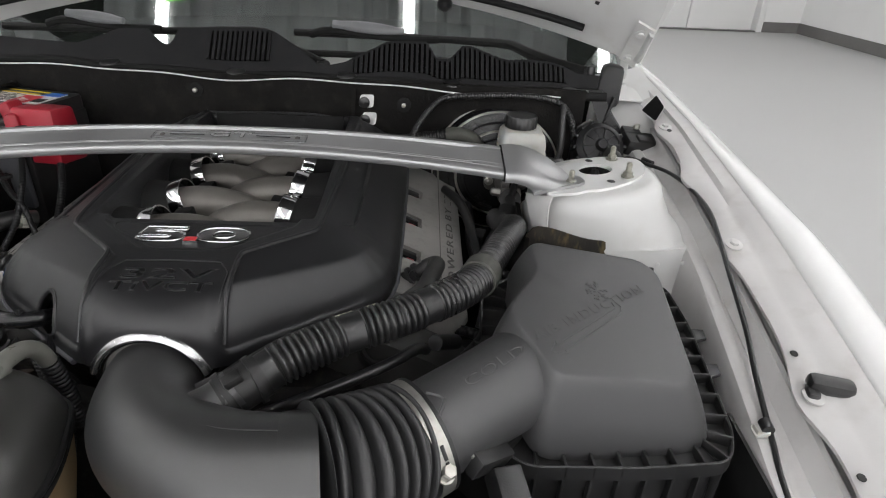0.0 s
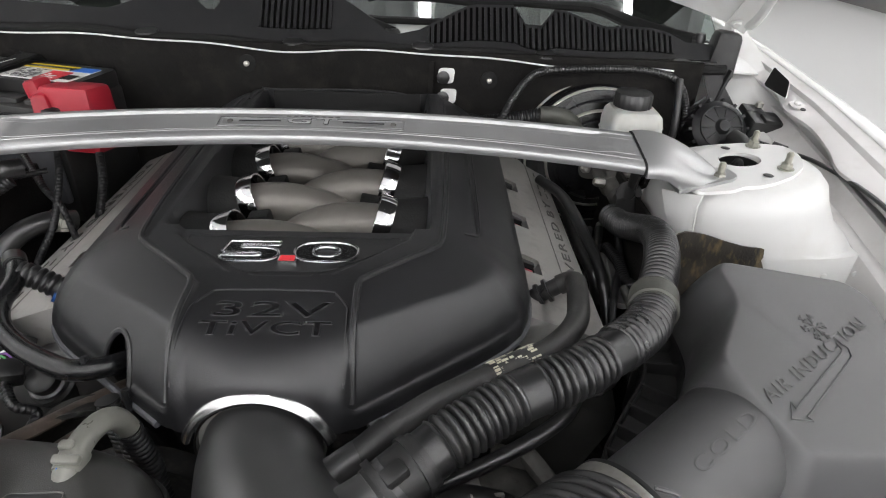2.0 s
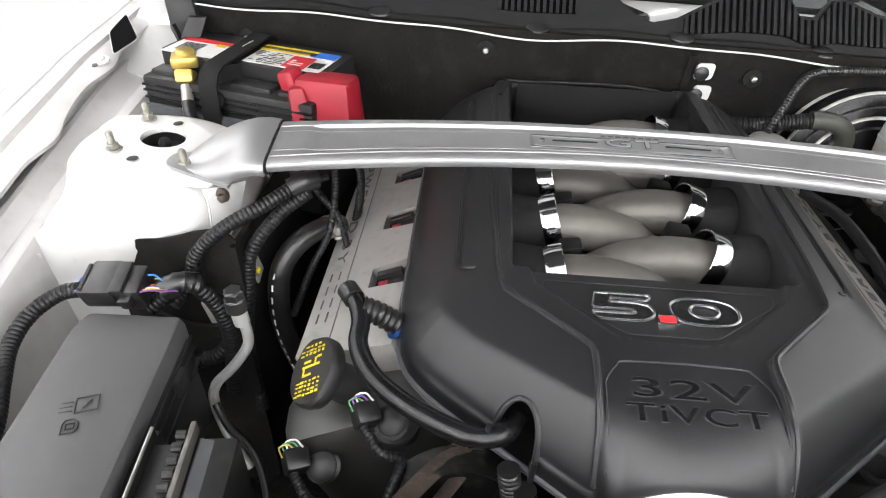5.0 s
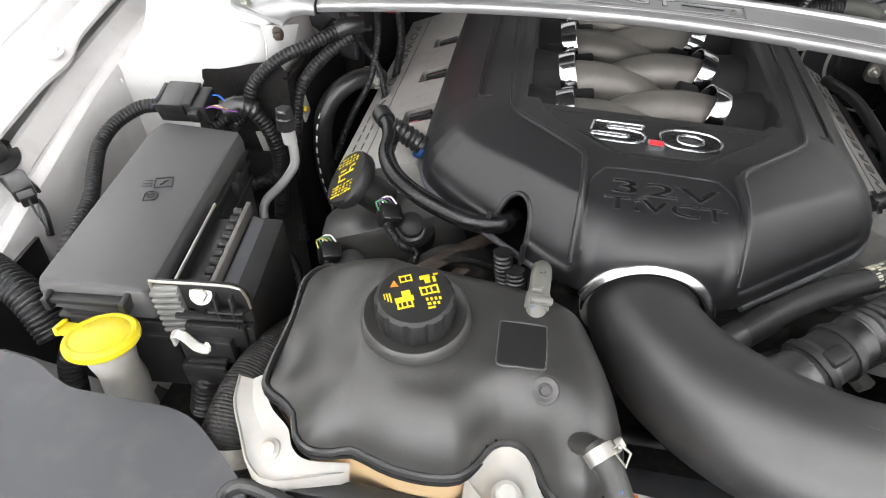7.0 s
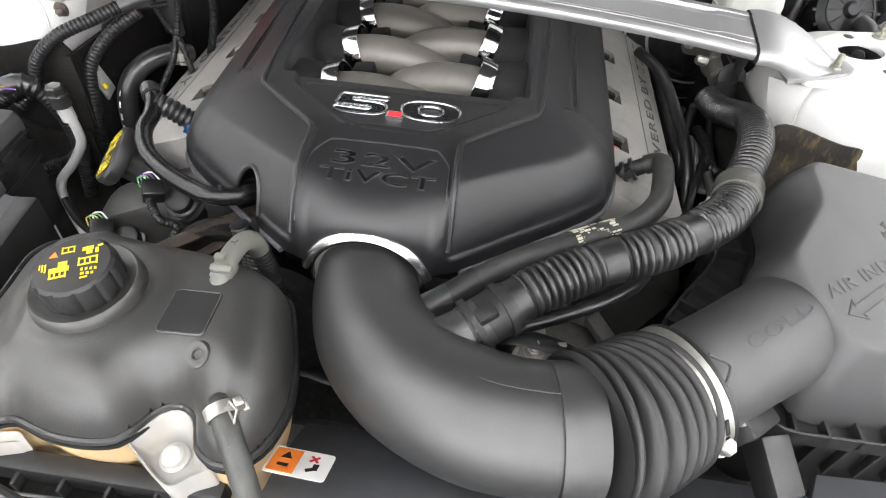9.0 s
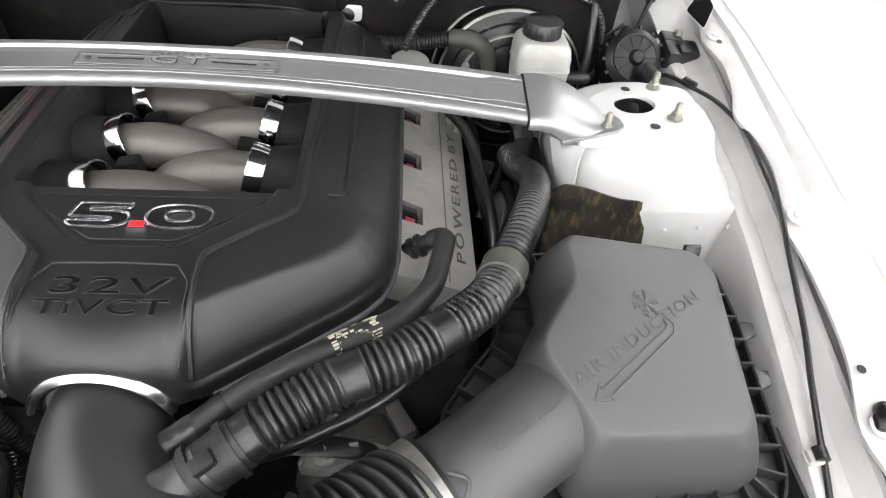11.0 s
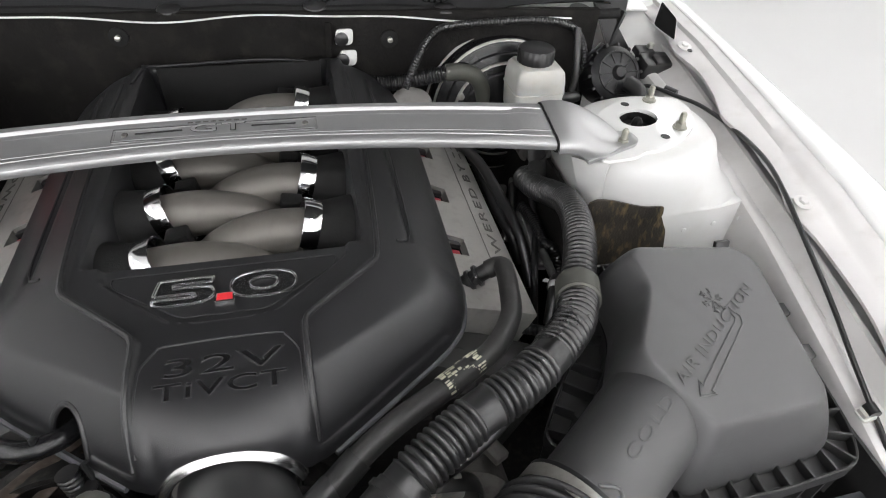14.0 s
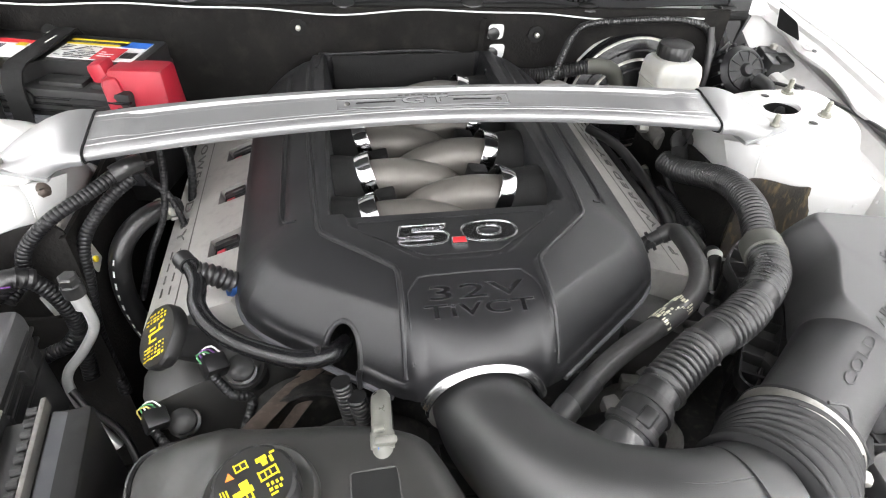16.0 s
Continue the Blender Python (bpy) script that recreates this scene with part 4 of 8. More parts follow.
part("notch_rim", tube([ends[0]] + [(x, y, cover_z(x, y) - 0.001) for x, y in arc] + [ends[1]], 0.0026, 8, 0.004), COVER, cover, "rounded rim of the pipe notch")
shield = [(-0.093, 1.0925), (0.107, 1.0925), (0.104, 1.079), (0.043, 1.0335), (-0.028, 1.0335), (-0.090, 1.079)]
part("panel_line", tube([(q.x, q.y, cover_z(q.x, q.y) + 0.0003) for q in round_poly([(x, y, 0) for x, y in shield], 0.006, 4)], 0.0006, 6, closed=True, raw=True), COVER, cover)
rim = [(w, y) for y, w in COVER_W]
for sx in (1, -1):
    pts = [(CX + sx * x, y, 0.826 + 0.012 * min(1, max(0, (y - 1.0) / 0.4)) - 0.012) for x, y in rim[2:-2]]
    part("lower_lip", tube(pts, 0.0032, 8, 0.008), SLATE, cover, "paler lower lip of the cover")

# Added plate, no part of the cover; its black stands for wall shade.
part("rear_shade_plate", box((CX, 1.4985, 0.848), (0.222, 0.003, 0.106), 0.001), FOAMANDSHADE, cover, "added black plate that darkens the back of the runner opening")
part("rear_ridge", tube([(-0.128, 1.455, cover_z(-0.128, 1.455)), (-0.118, 1.500, cover_z(-0.118, 1.500) + 0.001), (-0.105, 1.5135, cover_z(-0.105, 1.5135)), (0.105, 1.5135, cover_z(0.105, 1.5135)), (0.118, 1.500, cover_z(0.118, 1.500) + 0.001), (0.128, 1.455, cover_z(0.128, 1.455))], 0.0022, 8, 0.006), COVER, cover, "raised edge round the rear opening")

# numerals: chrome outlines over dark faces
BADGE_Y, BADGE_Z = 1.0625, cover_z(CX, 1.0625)
badge_m = at((0.0076, BADGE_Y, BADGE_Z - 0.0005), 4, 0, 0)


def oval(cx, cy, a, b, p=2.8, n=28):
    out = []
    for k in range(n):
        t = 2 * math.pi * k / n
        c, q = math.cos(t), math.sin(t)
        out.append((cx + a * math.copysign(abs(c) ** (2 / p), c), cy + b * math.copysign(abs(q) ** (2 / p), q)))
    return out


def rimmed(name, outline, hole=None):
    """A numeral with a sunk dark face between bright rims."""
    walls = [merge(*[tube([badge_m @ Vector((x, y, 0.0036)) for x, y in ring], 0.0013, 8, closed=True, raw=True) for ring in ([outline, hole] if hole else [outline])])]
    ob = part(name, walls[0], BADGE, cover, "chrome rimmed numeral with a dark face")
    if hole:
        face = skin([[badge_m @ Vector((x, y, z)) for x, y in ring] for ring, z in ((hole, 0.0), (hole, 0.0034), (outline, 0.0034), (outline, 0.0))], loop=True)
    else:
        face = prism(outline, 0, 0.0034, 0, badge_m)
    part("badge_face", face, SMOKED, ob, "dark gloss face")
    return ob


def rounded(pts, r, n=4):
    return [tuple(q)[:2] for q in round_poly([(x, y, 0) for x, y in pts], r, n)]


rimmed("badge_zero", oval(0.0322, 0, 0.0285, 0.0152, 2.5, 40), oval(0.0322, 0.0006, 0.0118, 0.0072, 2.2, 40))
five = [(-0.0570, 0.0150), (-0.0105, 0.0150), (-0.0118, 0.0088), (-0.0445, 0.0088), (-0.0452, 0.0052), (-0.0235, 0.0052), (-0.0130, 0.0030), (-0.0095, -0.0030), (-0.0110, -0.0095), (-0.0190, -0.0142), (-0.0300, -0.0152), (-0.0540, -0.0152), (-0.0600, -0.0125), (-0.0618, -0.0070),
        (-0.0300, -0.0072), (-0.0262, -0.0060), (-0.0258, -0.0042), (-0.0290, -0.0030), (-0.0612, -0.0030)]
rimmed("badge_five", rounded(five[::-1], 0.0024))
point = part("badge_point", prism(rounded([(-0.0092, -0.0165), (0.0076, -0.0165), (0.0070, -0.0068), (-0.0082, -0.0068)], 0.001), 0, 0.0046, 0.0008, badge_m), BADGE, cover, "chrome framed red point")
part("badge_point_inlay", prism([(-0.0076, -0.0152), (0.0061, -0.0152), (0.0056, -0.0080), (-0.0068, -0.0080)], 0.0046, 0.0052, 0, badge_m), REDINK, point, "red inlay")


def drape(bm, lift):
    """Lays flat writing on the cover's surface."""
    for v in bm.verts:
        v.co.z = cover_z(v.co.x, v.co.y) + lift + v.co.z
    return bm


for text, h, y, wide in (("32V", 0.0165, 0.9790, 2.38), ("TiVCT", 0.0138, 0.9585, 1.80)):
    # Letters lie on the cover; their darker face gives the shade of a recess.
    word = part("lettering", drape(letters(text, h, at((CX + 0.001, y, 0)), 0.0004, wide, 1.06, 0.0002), 0.0003), GLOSS, cover, "lettering darkened to look sunk, " + text)
    part("lettering_edge", drape(letters(text, h, at((CX + 0.001, y, 0)), 0.0, wide, 1.06, 0.0004, 0.00045), 0.0005), COVER, word)
ring_c = Vector((CX, 0.9125, 0.7985))
arc = [ring_c + Vector((0.051 * math.cos(radians(a)), 0.003 * math.sin(radians(a)), 0.051 * math.sin(radians(a)))) for a in range(20, 161, 5)]
def arch_row(a):
    c, q = math.cos(radians(a)), math.sin(radians(a))
    out = []
    for r, y in ((0.0528, 0.9140), (0.0524, 0.9065), (0.0530, 0.9045), (0.0552, 0.9035), (0.0582, 0.9055), (0.0604, 0.9095), (0.0602, 0.9140)):
        out.append(Vector((ring_c.x + r * c, y + 0.007 * q, ring_c.z + r * q)))
    return out


part("chrome_arch", skin([arch_row(a) for a in steps(18, 162, 48)]), SATIN, cover, "polished chrome arch over the intake opening")
part("arch_lining", sheet(lambda a, v: (ring_c.x + 0.0515 * math.cos(a), 0.914 + 0.05 * v, ring_c.z + 0.0515 * math.sin(a)), steps(radians(-5), radians(185), 24), steps(0, 1, 3), 0.002), GLOSS, cover)

# ---- intake runners ----
manifold = thing("intake_manifold", (0, 1.3, 0.78), "satin grey intake manifold with eight crossing runner tubes", "intake manifold")


def runner(y, sx):
    xb = 0.079 if sx > 0 else 0.0680
    low = 0.0 if sx > 0 else -0.004
    pts = [(sx * (xb + 0.006), y, 0.848 + low), (sx * (xb - 0.018), y, 0.8505 + low), (sx * (xb - 0.042), y + 0.001, 0.8495 + low), (sx * (xb - 0.066), y + 0.003, 0.8425 + low), (sx * (xb - 0.090), y + 0.006, 0.8275), (sx * (xb - 0.108), y + 0.009, 0.805), (sx * (xb - 0.116), y + 0.011, 0.770)]
    run = part("runner", tube(pts, lambda s, l: 0.0258 - 0.0010 * s / l, 32, 0.005), RUNNER, manifold)
    for p, r in (((xb - 0.1030, 0.0080, 0.8140), 0.0300), ((xb - 0.1070, 0.0090, 0.8050), 0.0345)):
        part("root_ring", lathe([(r - 0.006, -0.0032), (r - 0.001, -0.0030), (r, -0.0012), (r, 0.0012), (r - 0.001, 0.0030), (r - 0.006, 0.0032)], aim((sx * p[0], y + p[1], p[2]), (sx * -0.42, 0.08, -0.9)), 32, cap=False), RUNNER, run, "stepped collar at the foot of the runner")
    part("boss", box((sx * (xb - 0.015), y + (0.0455 if sx > 0 else -0.0455), 0.852 + low), (0.024, 0.020, 0.022), 0.003, turn(0, sx * 10, 0)), FOAMANDSHADE, run, "black moulded boss")
    d = Vector((sx * 0.95, -0.02, -0.30))
    m = aim((sx * (xb + 0.002), y, 0.855 + low), d)
    part("chrome_band", lathe([(0.0285, -0.0092), (0.0300, -0.0095), (0.0306, -0.0088), (0.0309, -0.004), (0.0310, 0.001), (0.0309, 0.006), (0.0304, 0.0090), (0.0285, 0.0094)], m, 44, cap=False), CHROME, run, "wide chrome band")
    # Black boot made darker for well shade; its end fills the band's shadowed gap.
    part("boot", lathe([(0.0285, 0.004), (0.0300, 0.009), (0.0325, 0.016), (0.0375, 0.028), (0.0430, 0.042), (0.0450, 0.060)], m, 36), FOAMANDSHADE, run, "black flared moulded boot, darkened for the shade of the well")


for k in range(4):
    runner(1.140 + 0.0905 * k, -1)
    runner(1.176 + 0.0905 * k, 1)
part("plenum", box((0, 1.31, 0.775), (0.24, 0.40, 0.05), 0.01), GLOSS, manifold)

# ---- cylinder heads ----
block = thing("engine_block", (0, 1.2, 0.4), "dark cast engine block below the cover", "engine block")
part("block", merge(box((0, 1.25, 0.60), (0.40, 0.52, 0.26), 0.03), box((0.20, 1.27, 0.68), (0.20, 0.44, 0.16), 0.02, turn(0, 23, 0)), box((-0.20, 1.27, 0.68), (0.20, 0.44, 0.16), 0.02, turn(0, -23, 0))), DARK, block)
for sx in (1, -1):
    part("front_cover", box((sx * 0.225, 1.045, 0.70), (0.17, 0.07, 0.15), 0.022, turn(0, sx * 20, sx * -8)), TANKTOP, block, "black cam drive cover")
    part("cam_tower", lathe([(0.026, -0.03), (0.026, 0.006), (0.0235, 0.009), (0.019, 0.008), (0.0175, -0.004), (0.010, -0.004)], aim((sx * 0.215, 1.025, 0.762), (sx * 0.25, -0.55, 0.8)), 28), PLASTIC, block)
part("water_pump", merge(lathe([(0.05, 0), (0.05, 0.04), (0.035, 0.05)], aim((0.03, 1.0, 0.66), (0, -1, 0)), 32), lathe([(0.075, 0.05), (0.075, 0.072)], aim((-0.10, 0.99, 0.70), (0, -1, 0)), 36)), DARK, block)
part("throttle_body", lathe([(0.046, 0), (0.046, 0.06), (0.05, 0.062), (0.05, 0.07)], aim((0.005, 0.99, 0.80), (0, -1, 0)), 36), ALLOY, block)
alternator = part("alternator", lathe([(0.06, 0), (0.065, 0.01), (0.065, 0.06), (0.05, 0.07), (0.02, 0.075)], aim((0.20, 0.99, 0.63), (0, -1, 0.2)), 36), DULL, block, "cast alternator")
arm = [(0.1460, 0.9140), (0.1700, 0.9110), (0.1900, 0.9180), (0.2040, 0.9210), (0.2030, 0.9340), (0.1830, 0.9400), (0.1790, 0.9700), (0.1620, 0.9680), (0.1600, 0.9380)]
part("bracket", prism([tuple(q)[:2] for q in round_poly([(x, y, 0) for x, y in arm], 0.004, 3)], 0.700, 0.716, 0.002), ALLOY, alternator, "pale cast alloy bracket")
part("bracket_rib", merge(box((0.1535, 0.921, 0.720), (0.004, 0.022, 0.014), 0.001, turn(0, 0, -25)), box((0.186, 0.929, 0.720), (0.030, 0.004, 0.012), 0.001, turn(0, 0, 10))), ALLOY, alternator)
part("rear_bracket", merge(box((0.235, 0.972, 0.712), (0.018, 0.060, 0.012), 0.003, turn(0, 0, 28)), box((0.214, 0.985, 0.708), (0.040, 0.014, 0.016), 0.003, turn(0, 0, -15))), DULL, alternator, "dull cast bracket")
hex_bolt("alternator_bolt", (0.1698, 0.9249, 0.716), alternator, (0, -0.15, 1.0), 0.0065, 0.006, 0.010)
belt = [(0.10, 0.93, 0.72), (0.155, 0.925, 0.735), (0.22, 0.93, 0.70), (0.20, 0.925, 0.62), (0.06, 0.93, 0.58), (-0.08, 0.93, 0.62), (-0.14, 0.925, 0.70), (-0.06, 0.93, 0.74)]
part("drive_belt", tube(belt, 0.011, 8, 0.008, closed=True, flat=0.25), RUBBER, block, "black ribbed drive belt")


def valve_cover(sx):
    """Comb-shaped cover: three notches for the coils along the inner edge."""
    vc = thing("valve_cover", (sx * 0.25, 1.27, 0.78), "pale grey cast valve cover with black ignition coils in its notches", "valve cover", "valve covers")
    m = at((sx * 0.252, 1.27, 0.8055), 0, sx * 23, 0)
    out = [(0.076, -0.195), (0.076, 0.24), (-0.05, 0.24)]
    for yc in (0.112, 0.006, -0.100):
        out += [(-0.05, yc + 0.020), (0.013, yc + 0.020), (0.013, yc - 0.016), (-0.05, yc - 0.016)]
    out += [(-0.05, -0.16), (-0.03, -0.205)]
    outline = [(sx * a, b) for a, b in out]
    if sx < 0:
        outline = outline[::-1]
    body = part("cover_casting", prism(outline, -0.05, 0.0, 0.0025, m), ALLOY, vc)
    part("edge_rail", prism([(sx * a, b) for a, b in ((0.0400, -0.19), (0.0413, -0.19), (0.0413, 0.235), (0.0400, 0.235))][::sx], -0.001, 0.0004, 0, m), ENGRAVED, vc, "fine dark line along the casting")
    part("side_wall", prism([(sx * a, b) for a, b in ((0.068, -0.19), (0.086, -0.18), (0.088, 0.23), (0.068, 0.238))][::sx], -0.10, -0.014, 0.004, m), ALLOY, vc)
    # Black floor under the coils paints the shadow inside the notches.
    part("coil_notch_shade", prism([(sx * a, b) for a, b in ((-0.06, -0.15), (0.018, -0.15), (0.018, 0.16), (-0.06, 0.16))][::sx], -0.055, -0.03, 0, m), INKANDSHADE, vc)
    for yc in (0.114, 0.008, -0.098):
        coil = part("ignition_coil", prism([(sx * a, b + yc) for a, b in ((-0.04, -0.013), (0.006, -0.013), (0.008, -0.009), (0.008, 0.012), (0.006, 0.016), (-0.04, 0.016))][::sx], -0.03, -0.0075, 0.002, m), GLOSS, vc, "black ignition coil")
        part("coil_clip", prism([(sx * a, b + yc) for a, b in ((-0.008, -0.009), (0.003, -0.009), (0.003, -0.002), (-0.008, -0.002))][::sx], -0.0075, -0.0055, 0.0006, m), RED, coil, "small red locking clip")
        part("coil_frame", prism([(sx * a, b + yc) for a, b in ((-0.024, 0.004), (0.005, 0.004), (0.005, 0.012), (-0.024, 0.012))][::sx], -0.0075, -0.002, 0.0012, m), RUBBER, coil)
    text_m = m @ at((sx * 0.0575, 0, 0.0006), 0, 0, 90 if sx > 0 else -90)
    start = -0.155 if sx > 0 else -0.205
    words = [letters(text, 0.0115, Matrix.Identity(4), 0.0004, 1.0, 1.25) for text in ("POWERED", "BY")]
    wide = [max(v.co.x for v in w.verts) - min(v.co.x for v in w.verts) for w in words]
    k = 0.244 / sum(wide)
    for text, w, u in (("POWERED", words[0], start + k * wide[0] / 2), ("BY", words[1], start + 0.26 - k * wide[1] / 2)):
        bmesh.ops.transform(w, matrix=text_m @ at((u, 0, 0)) @ Matrix.Diagonal((k, 1, 1, 1)), verts=w.verts)
        part("lettering", w, ENGRAVED, vc, "thin dark lettering " + text)
    part("lettering_bar", merge(*[box((0, 0, 0), (0.014, 0.0014, 0.0008), 0, text_m @ at((start + 0.285 + 0.022 * i, dy, 0.0003))) for i in range(4) for dy in (-0.0055, 0.0055)]), ENGRAVED, vc, "unlettered brand mark as dark bars")
    return vc


valve_cover(1)
valve_cover(-1)

# ---- strut brace ----
brace = thing("strut_brace", (0, 1.25, 0.90), "silver painted strut tower brace bolted across the engine bay", "strut brace")


def brace_ring(x, grow=0.0):
    """Section of the bar at x: rounded, its top face tipped towards the front, with a shallow pressed panel."""
    k = min(1.0, abs(x) / 0.375)
    yc, zc = 1.247 - 0.006 * k * k, 0.9405 - 0.0205 * k * k
    half = 0.034 + 0.0045 * k ** 1.5 + grow
    tip = radians(7 + 4 * k)
    press = 0.0026 * min(1.0, max(0.0, (0.335 - abs(x)) / 0.014))
    bead = 0.0007
    sec = [(-0.96, -0.0085), (-0.99, -0.0065), (-1.0, -0.0035), (-0.99, -0.0008), (-0.96, 0.0012), (-0.91, 0.0025), (-0.85, 0.0032), (-0.78, 0.0035), (-0.70, 0.0036), (-0.675, 0.0036 + bead), (-0.635, 0.0036 + bead), (-0.615, 0.0036), (-0.575, 0.0035 - press), (-0.44, 0.0035 - press), (-0.425, 0.0039 - press), (-0.39, 0.0039 - press), (-0.38, 0.0037 - press), (0.38, 0.0037 - press), (0.39, 0.0039 - press), (0.425, 0.0039 - press), (0.44, 0.0035 - press), (0.575, 0.0035 - press), (0.615, 0.0036), (0.635, 0.0036 + bead), (0.675, 0.0036 + bead), (0.70, 0.0036), (0.76, 0.0034), (0.84, 0.0030), (0.90, 0.0023), (0.95, 0.0010), (0.985, -0.0010), (1.0, -0.004), (0.98, -0.009), (0.7, -0.012), (-0.7, -0.014)]
    c, q = math.cos(tip), math.sin(tip)
    return [Vector((x, yc + a * half * c - (b + (grow if b > 0 else -grow)) * q, zc + a * half * q + (b + (grow if b > 0 else -grow)) * c)) for a, b in sec]


part("bar", skin([brace_ring(x) for x in steps(-0.376, 0.376, 120)]), SILVER, brace, angle=25)


def brace_pt(x, a, lift):
    k = min(1.0, abs(x) / 0.375)
    tip = radians(7 + 4 * k)
    half = 0.034 + 0.0045 * k ** 1.5
    yc, zc = 1.247 - 0.006 * k * k, 0.9405 - 0.0205 * k * k
    b = 0.0038 - 0.0026 + lift
    return Vector((x, yc + a * half * math.cos(tip) - b * math.sin(tip), zc + a * half * math.sin(tip) + b * math.cos(tip)))


def on_bar(bm):
    """Wraps something drawn flat, x along the bar and y across it, on the bar's face."""
    for v in bm.verts:
        v.co = brace_pt(v.co.x, v.co.y / 0.029, v.co.z)
    return bm


plate = [(-0.103, -0.009), (0.103, -0.009), (0.103, 0.009), (-0.103, 0.009)]
plate_ob = part("name_plate", on_bar(prism([tuple(q)[:2] for q in round_poly([(x, y, 0) for x, y in plate], 0.003, 3)], -0.0004, 0.0009, 0.0003)), SILVER, brace, "thin embossed silver name plate")
for line, r, stuff in ((0.0011, 0.00050, SILVER), (0.0009, 0.00042, PLASTIC)):
    w, h = (0.1000, 0.0068) if stuff is SILVER else (0.1024, 0.0084)
    part("plate_frame", on_bar(tube([(-w, -h, line), (w, -h, line), (w, h, line), (-w, h, line)], r, 6, 0.02, closed=True, raw=True)), stuff, plate_ob, "raised frame line of the plate")


def plate_word(depth, lift, edge=0.0):
    bm = letters("GT", 0.0112, Matrix.Identity(4), depth, 1.0, 1.12, 0.0, 0.0)
    wide = max(v.co.x for v in bm.verts) - min(v.co.x for v in bm.verts)
    if edge:
        bm = letters("GT", 0.0112, Matrix.Identity(4), 0.0, 1.0, 1.12, 0.0, edge)
    bmesh.ops.transform(bm, matrix=Matrix.Translation((0, 0, lift)) @ Matrix.Diagonal((0.054 / wide, 1.0, 1, 1)), verts=bm.verts)
    return on_bar(bm)


word = part("lettering", plate_word(0.0007, 0.0014), PLATEFACE, plate_ob, "embossed silver lettering GT")
part("lettering_edge", plate_word(0.0, 0.0012, 0.00034), PLASTIC, word)
for i in range(8):
    part("tiny_bar", on_bar(box((-0.0275 + 0.0078 * i, 0.0108, 0.0006), (0.0052, 0.0012, 0.0005), 0)), DULL, plate_ob, "tiny raised mark above the plate" if i == 0 else "")
for sx in (1, -1):
    part("plate_stripe", on_bar(box((sx * 0.0575, 0, 0.0012), (0.046, 0.0013, 0.0008), 0)), INKANDSHADE, plate_ob, "dark stripe beside the lettering")
    part("rivet", on_bar(lathe([(0.0034, 0.0009), (0.0028, 0.0018), (0.0012, 0.0021)], at((sx * 0.0905, 0, 0)), 14)), DULL, plate_ob)


END = [(0.3722, 1.2805, 0.9310, 1.2005, 0.9150, 0.0035, 0.014, 0.012), (0.385, 1.2805, 0.9320, 1.2005, 0.9155, 0.0045, 0.016, 0.013), (0.400, 1.2800, 0.9305, 1.2010, 0.9135, 0.0055, 0.018, 0.015), (0.412, 1.2785, 0.9275, 1.2010, 0.9085, 0.0060, 0.018, 0.018), (0.424, 1.2755, 0.9235, 1.2025, 0.9035, 0.0060, 0.017, 0.015), (0.436, 1.2710, 0.9185, 1.2045, 0.9000, 0.0050, 0.015, 0.012), (0.448, 1.2640, 0.9125, 1.2080, 0.8980, 0.0035, 0.012, 0.010), (0.458, 1.2560, 0.9065, 1.2130, 0.8975, 0.0015, 0.009, 0.009), (0.466, 1.2470, 0.9015, 1.2190, 0.8975, 0.0002, 0.006, 0.008)]


def brace_end(sx):
    """Casting that takes up the bar's section and runs out, hollowed beside the nut, onto its foot."""
    rings = []
    for x, yb, zb, yf, zf, bulge, back, front in END:
        late = min(1.0, max(0.0, (x - 0.405) / 0.03))
        ring = [Vector((sx * x, yb - 0.004, zb - back)), Vector((sx * x, yb + 0.0005, zb - back * 0.6)), Vector((sx * x, yb + 0.001, zb - 0.004)), Vector((sx * x, yb - 0.0005, zb - 0.0015))]
        for i in range(15):
            v = 0.03 + 0.94 * i / 14
            hollow = late * 0.0065 * math.exp(-((v - 0.66) / 0.16) ** 2) * min(1.0, (0.470 - x) / 0.02)
            ring.append(Vector((sx * x, yb + (yf - yb) * v, zb + (zf - zb) * v + bulge * math.sin(math.pi * v) ** 0.8 - hollow)))
        ring += [Vector((sx * x, yf + 0.0005, zf - 0.0015)), Vector((sx * x, yf - 0.0008, zf - 0.004)), Vector((sx * x, yf - 0.0006, zf - front * 0.7)), Vector((sx * x, yf + 0.001, zf - front)), Vector((sx * x, yf + 0.006, zf - front))]
        rings.append(ring)
    e = part("end_casting", skin(rings), SILVER, brace, "silver end casting of the brace", angle=40)
    foot = [(0.4115, 1.1975), (0.4434, 1.2050), (0.477, 1.2140), (0.4865, 1.2230), (0.4845, 1.2450), (0.45, 1.262), (0.412, 1.258)]
    outline = [tuple(q)[:2] for q in round_poly([(x, y, 0) for x, y in foot], 0.004, 4)]
    bm = prism(outline, 0, 0.004, 0.0014)
    for v in bm.verts:
        drop = 0.002 * max(0.0, (0.440 - v.co.x) / 0.03)
        v.co.z += top_z(v.co.x, v.co.y) + 0.0045 - drop
        v.co.x *= sx
    part("foot_flange", bm, SILVER, e)
    part("end_seal", skin([brace_ring(sx * 0.3722, 0.0017), brace_ring(sx * 0.3700, 0.0017)]), FOAMANDSHADE, e, "dark joint between bar and casting")


brace_end(1)
brace_end(-1)

# ---- air intake ----
intake = thing("intake_tube", (0.1, 0.83, 0.79), "black moulded intake elbow with a ribbed bellows and a steel clamp", "intake tube")
BEL_A, BEL_B = Vector((0.172, 0.778, 0.831)), Vector((0.254, 0.829, 0.812))
